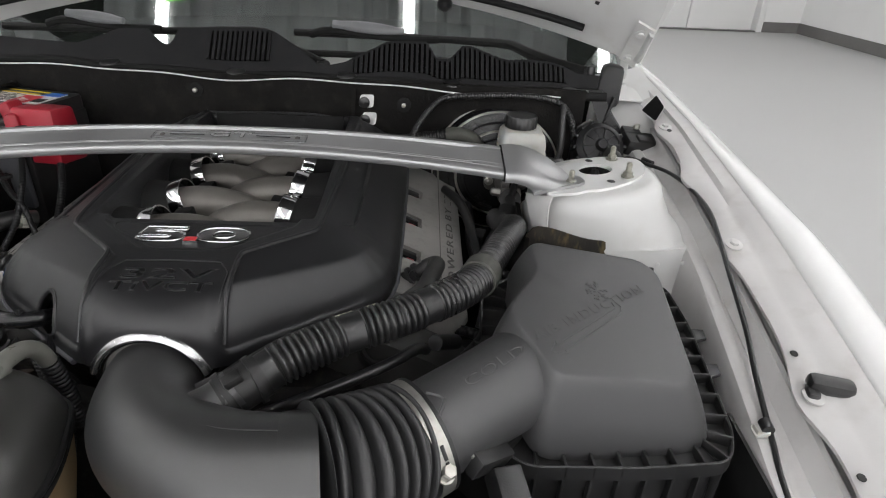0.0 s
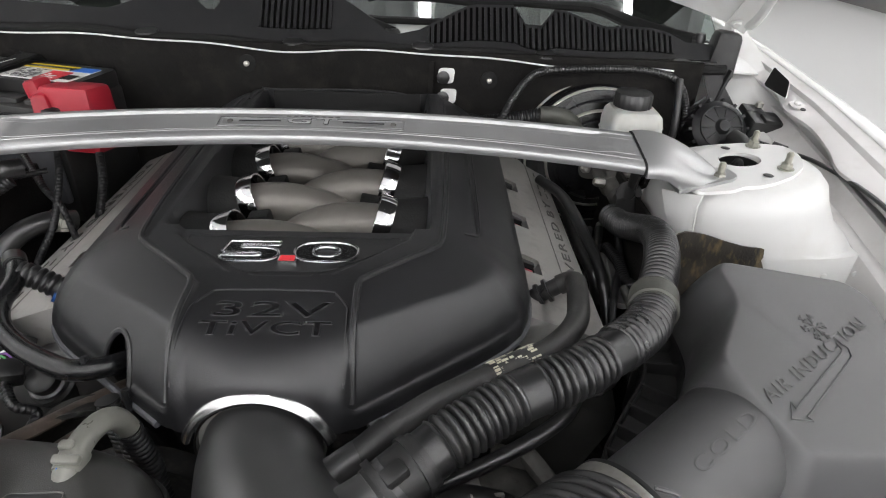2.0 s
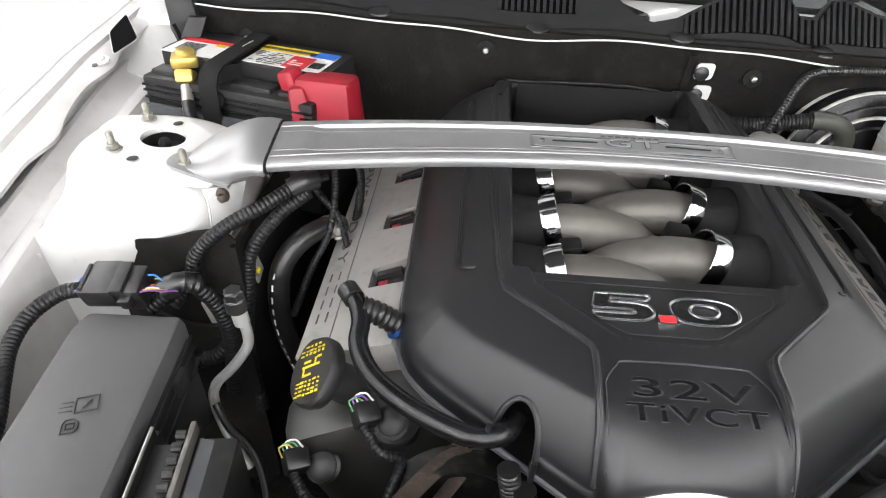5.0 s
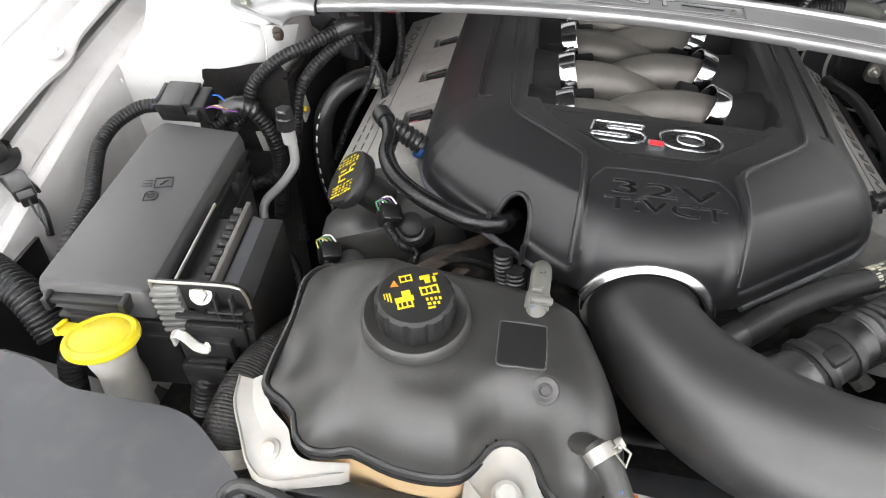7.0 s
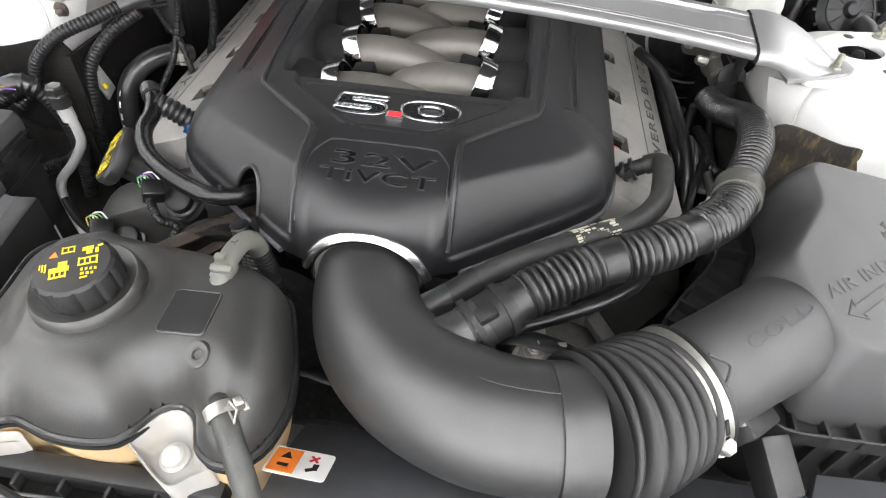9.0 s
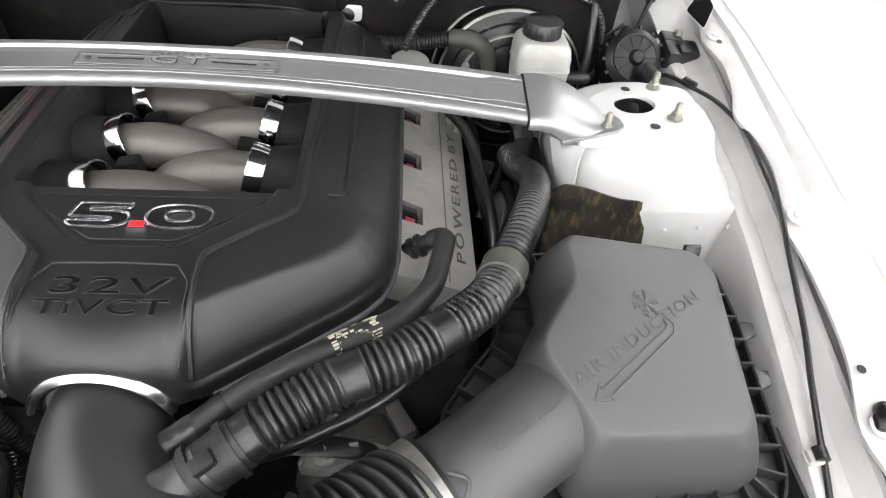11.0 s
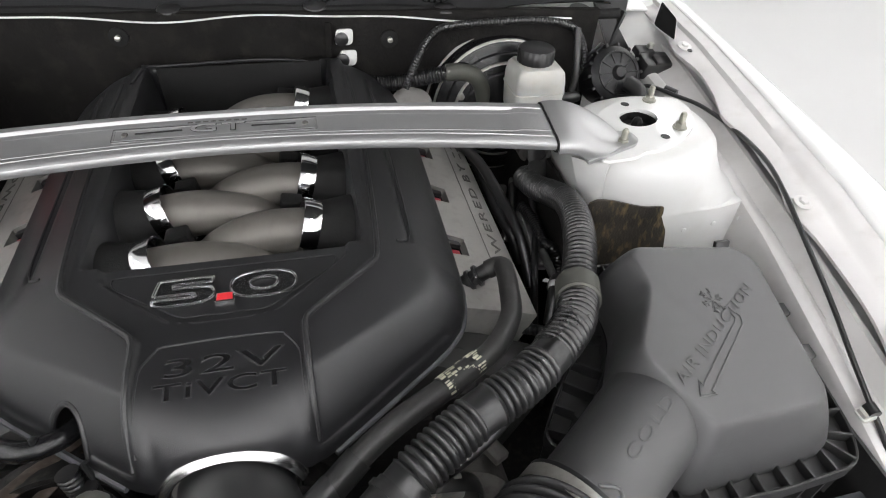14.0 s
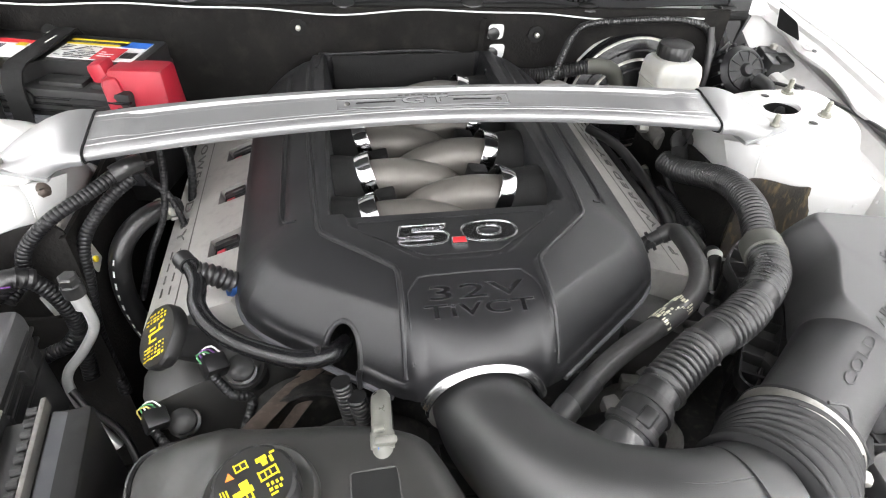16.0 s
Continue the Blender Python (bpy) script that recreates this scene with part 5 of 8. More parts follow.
elbow_pts = [(CX, 0.955, 0.799), (CX, 0.920, 0.799), (0.014, 0.885, 0.803), (0.033, 0.842, 0.813), (0.069, 0.803, 0.825), (0.118, 0.780, 0.832), (0.174, 0.7785, 0.831)]
axis = Vector((0.824, 0.556, 0.10)).normalized()
elbow = part("elbow", tube(elbow_pts, lambda s, l: 0.0440 + 0.0025 * math.sin(math.pi * min(1, s / l)) + 0.0015 * s / l, 40, 0.006), DUCT, intake, "smooth black elbow with a faint mould seam")
part("cuff", tube([BEL_A - Vector((0.008, 0.0012, 0)), BEL_A, BEL_A + Vector((0.016, 0.0032, -0.001))], 0.0482, 44, 0.004), DUCT, intake)
part("bellows", ribbed([BEL_A + Vector((0.012, 0.002, -0.001)), Vector((0.209, 0.7925, 0.825)), BEL_B - axis * 0.009], 0.0562, 0.0125, 0.0107, 56, 0.0, 0.0, 16), BELLOWS, intake, "deep ribbed rubber bellows")
part("clamp_cuff", tube([BEL_B - axis * 0.012, BEL_B + axis * 0.008, BEL_B + axis * 0.0165], 0.0507, 48, 0.003), RUBBER, intake, "smooth cuff under the clamp")
cl = aim(BEL_B + axis * 0.0085, axis)
clamp = part("hose_clamp", lathe([(0.0508, -0.0065), (0.0520, -0.0065), (0.0520, 0.0065), (0.0508, 0.0065)], cl, 56, cap=False), STEEL, intake, "bright worm drive hose clamp")
for a in (-68, -52, -36, 150, 166):
    part("clamp_slot", box((0, 0, 0), (0.0014, 0.013, 0.0034), 0.0006, cl @ turn(0, 0, a) @ at((0.0521, 0, 0))), INKANDSHADE, clamp)
screw_m = aim((0.287, 0.7905, 0.822), (0.35, -0.45, 0.82))
part("clamp_screw", merge(lathe([(0.0070, -0.004), (0.0070, 0.005), (0.0055, 0.0068), (0.002, 0.007)], screw_m, 6), lathe([(0.0085, -0.005), (0.0085, -0.003)], screw_m, 18), lathe([(0.005, -0.022), (0.005, -0.004)], screw_m, 14), box((0, 0, 0), (0.010, 0.014, 0.014), 0.002, screw_m @ at((0, 0, -0.014)))), STEEL, clamp, "hex head clamp screw in its housing")
part("port", tube([(0.045, 0.862, 0.812), (0.062, 0.878, 0.815), (0.082, 0.896, 0.816)], lambda s, l: 0.0122 + 0.012 * (1 - min(1, s / l * 1.6)) ** 2, 24, 0.004), DUCT, elbow, "tapered breather port")
part("port", tube([(0.068, 0.812, 0.832), (0.09, 0.830, 0.843), (0.112, 0.846, 0.855)], lambda s, l: 0.0188 + 0.020 * (1 - min(1, s / l * 1.15)) ** 2, 30, 0.004), DUCT, elbow, "tapered hose port")
part("mould_seam", tube([Vector(p) + Vector((0.0, 0.0, 0.0462)) for p in elbow_pts[2:]], 0.0006, 6, 0.006), DUCT, elbow)

airbox = thing("air_filter_box", (0.45, 0.95, 0.70), "dark grey grained air filter box with moulded lettering on its lid", "air box")


def lid_z(x, y):
    return 0.859 + 0.25 * (y - 0.858) - 0.20 * (x - 0.384)


def tray_z(y):
    return 0.770 + 0.15 * (y - 0.87)


top = [(0.3850, 0.8660), (0.5000, 0.8790), (0.5150, 0.8920), (0.5210, 1.0240), (0.505, 1.038), (0.39, 1.032), (0.381, 1.022), (0.3862, 0.9900), (0.3475, 0.9280)]
foot = [(0.3715, 0.8490), (0.5230, 0.8615), (0.5460, 0.8760), (0.5480, 1.035), (0.522, 1.055), (0.37, 1.052), (0.360, 1.040), (0.364, 0.997), (0.3290, 0.9360)]
ot = round_poly([(x, y, 0) for x, y in top], 0.012, 6)
of = round_poly([(x, y, 0) for x, y in foot], 0.016, 6)
rings = [[Vector((q.x, q.y, lid_z(q.x, q.y) - 0.085)) for q in of]]
for u, dz in ((1.0, -0.054), (0.80, -0.038), (0.60, -0.0245), (0.44, -0.0150), (0.33, -0.0090), (0.24, -0.0048), (0.16, -0.0022), (0.09, -0.0007), (0.0, 0.0)):
    rings.append([Vector((a.x + (b.x - a.x) * u, a.y + (b.y - a.y) * u, lid_z(a.x + (b.x - a.x) * u, a.y + (b.y - a.y) * u) + dz)) for a, b in zip(ot, of)])
lid_shape = skin(rings)
NECK_END = Vector((0.3825, 0.9214, 0.8255))
neck_pts = [BEL_B - axis * 0.004, BEL_B + axis * 0.012, BEL_B.lerp(NECK_END, 0.35), BEL_B.lerp(NECK_END, 0.7), NECK_END]
NECK_R = [(0.0, 0.0475), (0.020, 0.0475), (0.026, 0.0440), (0.08, 0.0440), (0.12, 0.0455), (0.2, 0.0470)]
neck_shape = tube(neck_pts, lambda s, l: lerp(s, NECK_R), 44, 0.006)


def corners(bm):
    """Triangles of a shape as an array, three corners each."""
    return np.array([[f.verts[0].co[:], f.verts[i].co[:], f.verts[i + 1].co[:]] for f in bm.faces for i in range(1, len(f.verts) - 1)])


BOX_TRIS = np.concatenate([corners(lid_shape), corners(neck_shape)])


def box_z(x, y):
    """Height of lid or neck over a point of the plan."""
    a, b, c = BOX_TRIS[:, 0], BOX_TRIS[:, 1], BOX_TRIS[:, 2]
    d = (b[:, 1] - c[:, 1]) * (a[:, 0] - c[:, 0]) + (c[:, 0] - b[:, 0]) * (a[:, 1] - c[:, 1])
    d = np.where(np.abs(d) < 1e-12, 1e-12, d)
    u = ((b[:, 1] - c[:, 1]) * (x - c[:, 0]) + (c[:, 0] - b[:, 0]) * (y - c[:, 1])) / d
    v = ((c[:, 1] - a[:, 1]) * (x - c[:, 0]) + (a[:, 0] - c[:, 0]) * (y - c[:, 1])) / d
    ok = (u >= -1e-6) & (v >= -1e-6) & (u + v <= 1 + 1e-6)
    return float(np.max((u * a[:, 2] + v * b[:, 2] + (1 - u - v) * c[:, 2])[ok])) if ok.any() else lid_z(x, y)


lid = part("lid", lid_shape, LID, airbox, "grained dark grey lid", angle=50)
part("neck", neck_shape, LID, lid, "round neck of the air box")
part("neck_rim", tube([BEL_B + axis * 0.0155, BEL_B + axis * 0.0185], 0.0522, 48, 0.002), RUBBER, intake)
part("neck_lug", tube([BEL_B + axis * 0.014 + Vector((0.014, -0.022, 0.0445)), BEL_B + axis * 0.026 + Vector((0.008, -0.014, 0.0488)), BEL_B + axis * 0.016 + Vector((0.002, -0.003, 0.0510))], 0.0016, 8, 0.004), LID, lid)


def on_lid(bm, lift=0.0):
    for v in bm.verts:
        v.co.z += box_z(v.co.x, v.co.y) + lift
    return bm


def lid_word(text, a, b, height, edge):
    """Writing from a to b in the plan, laid over lid and neck."""
    a, b = Vector((*a, 0)), Vector((*b, 0))
    bm = letters(text, height, Matrix.Identity(4), 0.0007, 1.0, 1.15, -0.0003)
    lo, hi = min(v.co.x for v in bm.verts), max(v.co.x for v in bm.verts)
    if edge:
        bm = letters(text, height, Matrix.Identity(4), 0.0, 1.0, 1.15, -0.0003, edge)
    ang = math.degrees(math.atan2(b.y - a.y, b.x - a.x))
    wide = Matrix.Diagonal(((b - a).length / (hi - lo), 1, 1, 1)) @ Matrix.Translation((-(lo + hi) / 2, 0, 0))
    bmesh.ops.transform(bm, matrix=at((a + b) / 2, 0, 0, ang) @ wide, verts=bm.verts)
    return on_lid(bm, 0.0008 if edge else 0.0006)


AIR_A, AIR_B = (0.3685, 0.9010), (0.4955, 0.9920)
COLD_A, COLD_B = (0.3040, 0.8525), (0.3565, 0.8915)
for text, a, b in (("AIR INDUCTION", AIR_A, AIR_B), ("COLD", COLD_A, COLD_B)):
    word = part("lettering", lid_word(text, a, b, 0.0100, 0.0), LID, lid, "moulded lettering " + text)
    part("lettering_edge", lid_word(text, a, b, 0.0100, 0.0005), LID, word)
arrow = [(0.3815, 0.8880), (0.3870, 0.9010), (0.3885, 0.8965), (0.4555, 0.9540), (0.4590, 0.9585), (0.4570, 0.9635), (0.4605, 0.9665), (0.4660, 0.9605), (0.4640, 0.9525), (0.3950, 0.8915), (0.3985, 0.8890)]
part("arrow_outline", on_lid(tube([(x, y, 0.0) for x, y in arrow], 0.0007, 6, closed=True, raw=True), 0.0004), LID, lid, "moulded outline of an arrow")
flake = []
for a in range(0, 360, 60):
    c, q = math.cos(radians(a + 20)), math.sin(radians(a + 20))
    cx, cy = 0.4435, 0.9765
    flake.append(tube([(cx, cy, 0), (cx + 0.0125 * c, cy + 0.0125 * q, 0)], 0.0008, 6, 0.01))
    for da in (38, -38):
        c2, q2 = math.cos(radians(a + 20 + da)), math.sin(radians(a + 20 + da))
        for f0 in (0.005, 0.009):
            flake.append(tube([(cx + f0 * c, cy + f0 * q, 0), (cx + f0 * c + 0.0042 * c2, cy + f0 * q + 0.0042 * q2, 0)], 0.0007, 6, 0.01))
part("snowflake_mark", on_lid(merge(*flake), 0.0004), LID, lid, "moulded snowflake mark")
tray_out = [(0.36, 0.836), (0.47, 0.836), (0.553, 0.843), (0.568, 0.875), (0.576, 1.02), (0.570, 1.085), (0.55, 1.102), (0.37, 1.10), (0.335, 1.07), (0.330, 1.0), (0.296, 0.958), (0.268, 0.918), (0.305, 0.885)]
tr = [Vector((q.x, q.y, 0)) for q in round_poly([(x, y, 0) for x, y in tray_out], 0.016, 5)]
rim_rows = [(0.0, -0.004), (0.0, 0.012), (0.0012, 0.013), (0.0028, 0.012), (0.0030, 0.001), (0.032, 0.001), (0.034, 0.018), (0.044, 0.019), (0.044, -0.10), (0.010, -0.10), (0.012, -0.004)]
rings = []
for d, dz in rim_rows:
    rings.append([Vector((x, y, tray_z(y) + dz)) for x, y in inset([(q.x, q.y) for q in tr], d)])
tray = part("tray", skin(rings, loop=True), PLASTIC, airbox, "black ribbed lower tray")
n = len(tr)
gone = 0.0
for i in range(n):
    a, b = tr[i], tr[(i + 1) % n]
    gone += (b - a).length
    while gone > 0.026:
        gone -= 0.026
        d = (b - a).normalized()
        q = b - d * gone
        ang = math.degrees(math.atan2(d.y, d.x))
        part("tray_rib", box((q.x - d.y * 0.0165, q.y + d.x * 0.0165, tray_z(q.y) + 0.006), (0.0026, 0.033, 0.014), 0.0006, turn(0, 0, ang)), PLASTIC, tray)
        part("tray_rib", box((q.x - d.y * 0.006, q.y + d.x * 0.006, tray_z(q.y) - 0.028), (0.0026, 0.008, 0.046), 0.0006, turn(0, 0, ang)), PLASTIC, tray)
for q, rz in (((0.584, 1.018), 4), ((0.580, 0.965), 4)):
    part("tray_clip", (prism([(-0.010, -0.016), (0.008, -0.010), (0.012, 0.006), (-0.010, 0.010)], -0.002, 0.002, 0.0008, at((q[0], q[1], tray_z(q[1]) + 0.002), 0, 0, rz))), RUBBER, airbox, "black locating tab")
part("tray_clip", merge(box((0.540, 1.085, 0.822), (0.018, 0.006, 0.040), 0.0015, turn(-14, 0, 0)), box((0.528, 1.078, 0.832), (0.016, 0.020, 0.005), 0.0015)), RUBBER, airbox, "black spring clip")
sensor = thing("air_flow_sensor", (0.318, 0.80, 0.79), "black plug-in sensor with its wire beside the intake neck", "sensor")
part("body", box((0.322, 0.829, 0.800), (0.046, 0.026, 0.022), 0.003, turn(18, 20, 42)), PLASTIC, sensor)
part("plug", box((0.342, 0.803, 0.780), (0.028, 0.045, 0.024), 0.003, turn(25, 10, 20)), RUBBER, sensor)
part("wire_loom", ribbed([(0.350, 0.784, 0.770), (0.350, 0.760, 0.752), (0.315, 0.715, 0.72), (0.30, 0.70, 0.66)], 0.007, 0.0015, 0.004, 10), RUBBER, sensor)
part("plug_screw", lathe([(0.005, 0), (0.005, 0.003), (0.003, 0.004)], at((0.310, 0.818, 0.812)), 12), STEEL, sensor)

# ---- hoses on the filter side ----
big = thing("breather_hose", (0.3, 1.0, 0.80), "black corrugated hose that runs from the intake past the air box", "hose")
big_pts = [(0.112, 0.846, 0.855), (0.148, 0.873, 0.864), (0.192, 0.900, 0.871), (0.246, 0.926, 0.876), (0.300, 0.970, 0.875), (0.327, 1.016, 0.868)]
part("quick_connector", merge(tube([(0.100, 0.838, 0.849), (0.130, 0.860, 0.859)], 0.0195, 22, 0.005), tube([(0.104, 0.841, 0.850), (0.108, 0.844, 0.852)], 0.0225, 22, 0.004), tube([(0.122, 0.854, 0.856), (0.126, 0.857, 0.857)], 0.0218, 22, 0.004), box((0.112, 0.838, 0.872), (0.016, 0.012, 0.008), 0.002, turn(0, -15, 35))), PLASTIC, big, "black quick connector with a latch")
RIB_RUNS = ((0.014, 0.078), (0.098, 0.156), (0.174, 0.262))


def big_radius(a, whole_length):
    for lo, hi in RIB_RUNS:
        if lo <= a <= hi:
            return 0.0194 - 0.0046 * (1 - abs(math.cos(math.pi * (a - lo) / 0.0062)) ** 0.7)
    return 0.0180


part("ribbed_run", tube([(0.128, 0.859, 0.858)] + big_pts[1:5] + [(0.3225, 1.004, 0.870)], big_radius, 28, 0.0009), RUBBER, big)
part("collar", tube([(0.3215, 1.002, 0.870), (0.327, 1.016, 0.868), (0.3325, 1.031, 0.867)], lambda a, l: 0.0215 if 0.003 < a < l - 0.003 else 0.0195, 28, 0.0015), GREYRUBBER, big, "grey-green rubber collar")
part("ribbed_run", ribbed([(0.332, 1.029, 0.867), (0.346, 1.058, 0.869), (0.360, 1.092, 0.869), (0.376, 1.140, 0.860), (0.388, 1.190, 0.843), (0.390, 1.235, 0.822), (0.384, 1.275, 0.805), (0.379, 1.31, 0.80)], 0.0174, 0.0040, 0.0064, 26), RUBBER, big)
part("hose_bracket", merge(tube([(0.386, 1.275, 0.795), (0.392, 1.295, 0.815), (0.396, 1.306, 0.824)], 0.013, 14, 0.005, flat=0.35), tube([(0.401, 1.312, 0.842), (0.405, 1.312, 0.868), (0.407, 1.31, 0.89)], 0.013, 14, 0.005, flat=0.35), lathe([(0.0165, -0.003), (0.0165, 0.003), (0.0085, 0.003), (0.0085, -0.003)], aim((0.3985, 1.3105, 0.832), (-0.15, -0.85, 0.45)), 24)), PLASTIC, big, "black bracket with an eyelet")

small = thing("crankcase_hose", (0.2, 0.98, 0.80), "black rubber breather hose with a worn white label sleeve", "hose")
small_pts = [(0.080, 0.894, 0.815), (0.105, 0.911, 0.826), (0.14, 0.930, 0.838), (0.19, 0.953, 0.846), (0.235, 0.982, 0.846), (0.264, 1.020, 0.844), (0.275, 1.060, 0.841), (0.2805, 1.088, 0.836), (0.2815, 1.100, 0.833), (0.2770, 1.1065, 0.829), (0.268, 1.1080, 0.823)]
part("hose", tube(small_pts, lambda s, l: 0.0105, 18, 0.004), DUSTYHOSE, small)
part("end_sleeve", tube([(0.076, 0.891, 0.8135), (0.092, 0.902, 0.820), (0.105, 0.911, 0.826)], 0.0122, 18, 0.004), PLASTIC, small)
tag_a, tag_b = Vector((0.180, 0.9485, 0.8447)), Vector((0.218, 0.970, 0.8465))
tag = part("label_sleeve", tube([tag_a, tag_a.lerp(tag_b, 0.5) + Vector((0, -0.0005, 0)), tag_b], 0.0111, 20, 0.004), RUBBER, small, "black printed label sleeve")
rng = random.Random(5)
tdir = (tag_b - tag_a).normalized()
upv = Vector((0, 0, 1))
sidev = tdir.cross(upv).normalized()
for row in range(13):
    a = -1.75 + 0.245 * row
    nrm = (upv * math.cos(a) + sidev * math.sin(a)).normalized()
    u = 0.03
    while u < 0.97:
        run = rng.uniform(0.04, 0.16) if 0.22 < u < 0.80 else rng.uniform(0.08, 0.14)
        if abs(u - 0.5) > 0.03 and rng.random() < (0.62 if 0.22 < u < 0.80 else 0.85):
            c = tag_a.lerp(tag_b, u + run / 2) + nrm * 0.0113
            m = Matrix.Translation(c) @ Matrix((tdir, nrm.cross(tdir), nrm)).transposed().to_4x4()
            part("label_print", box((0, 0, 0), (run * 0.0437, rng.choice((0.0012, 0.0016, 0.0024)), 0.0004), 0, m), LABELPRINT, tag)
        u += run + rng.uniform(0.015, 0.04)
part("nipple", tube([(0.272, 1.1075, 0.826), (0.256, 1.108, 0.815), (0.240, 1.109, 0.804)], 0.0088, 16, 0.004), PLASTIC, small)
part("nipple_collar", merge(tube([(0.2585, 1.1078, 0.8168), (0.2555, 1.1079, 0.8148)], 0.0128, 20, 0.002), tube([(0.2505, 1.1082, 0.8112), (0.2475, 1.1083, 0.8092)], 0.0120, 20, 0.002), box((0.2530, 1.1000, 0.8180), (0.010, 0.006, 0.008), 0.001, turn(0, 30, 0))), RUBBER, small, "ribbed black collar of a push fitting")

bypass = thing("coolant_hose", (0.2, 0.95, 0.78), "thin black coolant hose under the breather hose", "hose")
part("hose", tube([(0.11, 0.88, 0.79), (0.15, 0.885, 0.805), (0.20, 0.905, 0.815), (0.24, 0.935, 0.815), (0.262, 0.975, 0.80), (0.27, 1.01, 0.77)], 0.006, 12), RUBBER, bypass)
side_hose = thing("heater_hose", (0.31, 1.2, 0.75), "thin black hose beside the valve cover", "hose")
part("hose", tube([(0.30, 1.42, 0.80), (0.325, 1.36, 0.80), (0.34, 1.28, 0.785), (0.352, 1.22, 0.76), (0.355, 1.17, 0.72)], 0.0075, 12), RUBBER, side_hose)
part("hose", tube([(0.340, 1.075, 0.755), (0.348, 1.094, 0.777), (0.356, 1.110, 0.783), (0.366, 1.130, 0.770), (0.372, 1.145, 0.74)], 0.008, 12), RUBBER, side_hose)
part("white_band", tube([(0.3525, 1.103, 0.7815), (0.3565, 1.1105, 0.7832)], 0.0092, 14, 0.003), WHITEINK, side_hose, "white tape band")
part("hose", tube([(0.305, 1.02, 0.775), (0.29, 1.0, 0.79), (0.28, 0.985, 0.80)], 0.009, 12), RUBBER, side_hose)

tie = thing("cable_tie", (0.38, 1.14, 0.74), "white plastic cable tie end on a dark mat", "cable tie")
part("strap", tube([(0.368, 1.163, 0.738), (0.376, 1.150, 0.744), (0.379, 1.138, 0.750), (0.384, 1.118, 0.765)], lambda a, l: 0.0042 - 0.0015 * math.sin(math.pi * a / l), 8, 0.004, flat=0.4), WHITEINK, tie)

# ---- coolant tank ----
tank = thing("coolant_tank", (-0.14, 0.81, 0.68), "black topped coolant tank with milky lower half and large cap", "coolant tank")
seam = [(-0.282, 0.790), (-0.278, 0.772), (-0.265, 0.763), (-0.251, 0.753), (-0.243, 0.738), (-0.230, 0.730), (-0.212, 0.731), (-0.198, 0.735), (-0.171, 0.728), (-0.146, 0.7265), (-0.125, 0.731), (-0.115, 0.743), (-0.107, 0.756), (-0.094, 0.762), (-0.082, 0.757), (-0.075, 0.747), (-0.069, 0.734), (-0.059, 0.726), (-0.046, 0.724), (-0.033, 0.729), (-0.021, 0.745), (-0.016, 0.775), (-0.022, 0.812), (-0.038, 0.855), (-0.055, 0.875), (-0.10, 0.892), (-0.18, 0.902), (-0.215, 0.908), (-0.268, 0.905), (-0.287, 0.885), (-0.283, 0.84)]
so = [Vector((q.x + 0.006 * min(1.0, max(0.0, (-0.20 - q.x) / 0.05)) - 0.004 * min(1.0, max(0.0, (q.x + 0.06) / 0.03)), q.y + 0.004 * min(1.0, max(0.0, (0.780 - q.y) / 0.02)), 0)) for q in smooth_path([(x, y, 0) for x, y in seam], 0.006, True)]
cxy = Vector((-0.150, 0.815, 0))


def tank_ring(k, z_fn):
    return [Vector((cxy.x + (q.x - cxy.x) * k, cxy.y + (q.y - cxy.y) * k, z_fn(cxy.x + (q.x - cxy.x) * k, cxy.y + (q.y - cxy.y) * k))) for q in so]


def tank_top(x, y):
    return 0.858 + 0.10 * (x + 0.15) * 0.4 + 0.03 * (y - 0.815) * -1.0 - 0.9 * max(0.0, -0.205 - x) * 0.5


def seam_z(x, y):
    return 0.813 - 0.03 * (y - 0.76)


SEAM_XY = np.array([(q.x, q.y) for q in so])


def tank_z(x, y):
    a, b = SEAM_XY, np.roll(SEAM_XY, -1, 0)
    t = np.clip(((x - a[:, 0]) * (b - a)[:, 0] + (y - a[:, 1]) * (b - a)[:, 1]) / ((b - a) ** 2).sum(1), 0, 1)
    d = float(np.hypot(x - a[:, 0] - t * (b - a)[:, 0], y - a[:, 1] - t * (b - a)[:, 1]).min())
    u = min(1.0, d / 0.040)
    shoulder = 0.007 * math.exp(-((x + 0.245) / 0.03) ** 2 - ((y - 0.86) / 0.05) ** 2)
    shoulder += 0.005 / (1 + math.exp((math.hypot(x + 0.172, y - 0.825) - 0.052) / 0.004))
    shoulder -= 0.012 * math.exp(-((x + 0.048) / 0.020) ** 2 - ((y - 0.748) / 0.022) ** 2)
    shoulder -= 0.012 * math.exp(-((x + 0.262) / 0.018) ** 2 - ((y - 0.795) / 0.026) ** 2)
    shoulder -= 0.004 / (1 + math.exp((x + 0.222 + 0.4 * (y - 0.83)) / 0.006))
    return seam_z(x, y) + (tank_top(x, y) + shoulder - seam_z(x, y)) * (1 - (1 - u) ** 2.4) ** 0.6


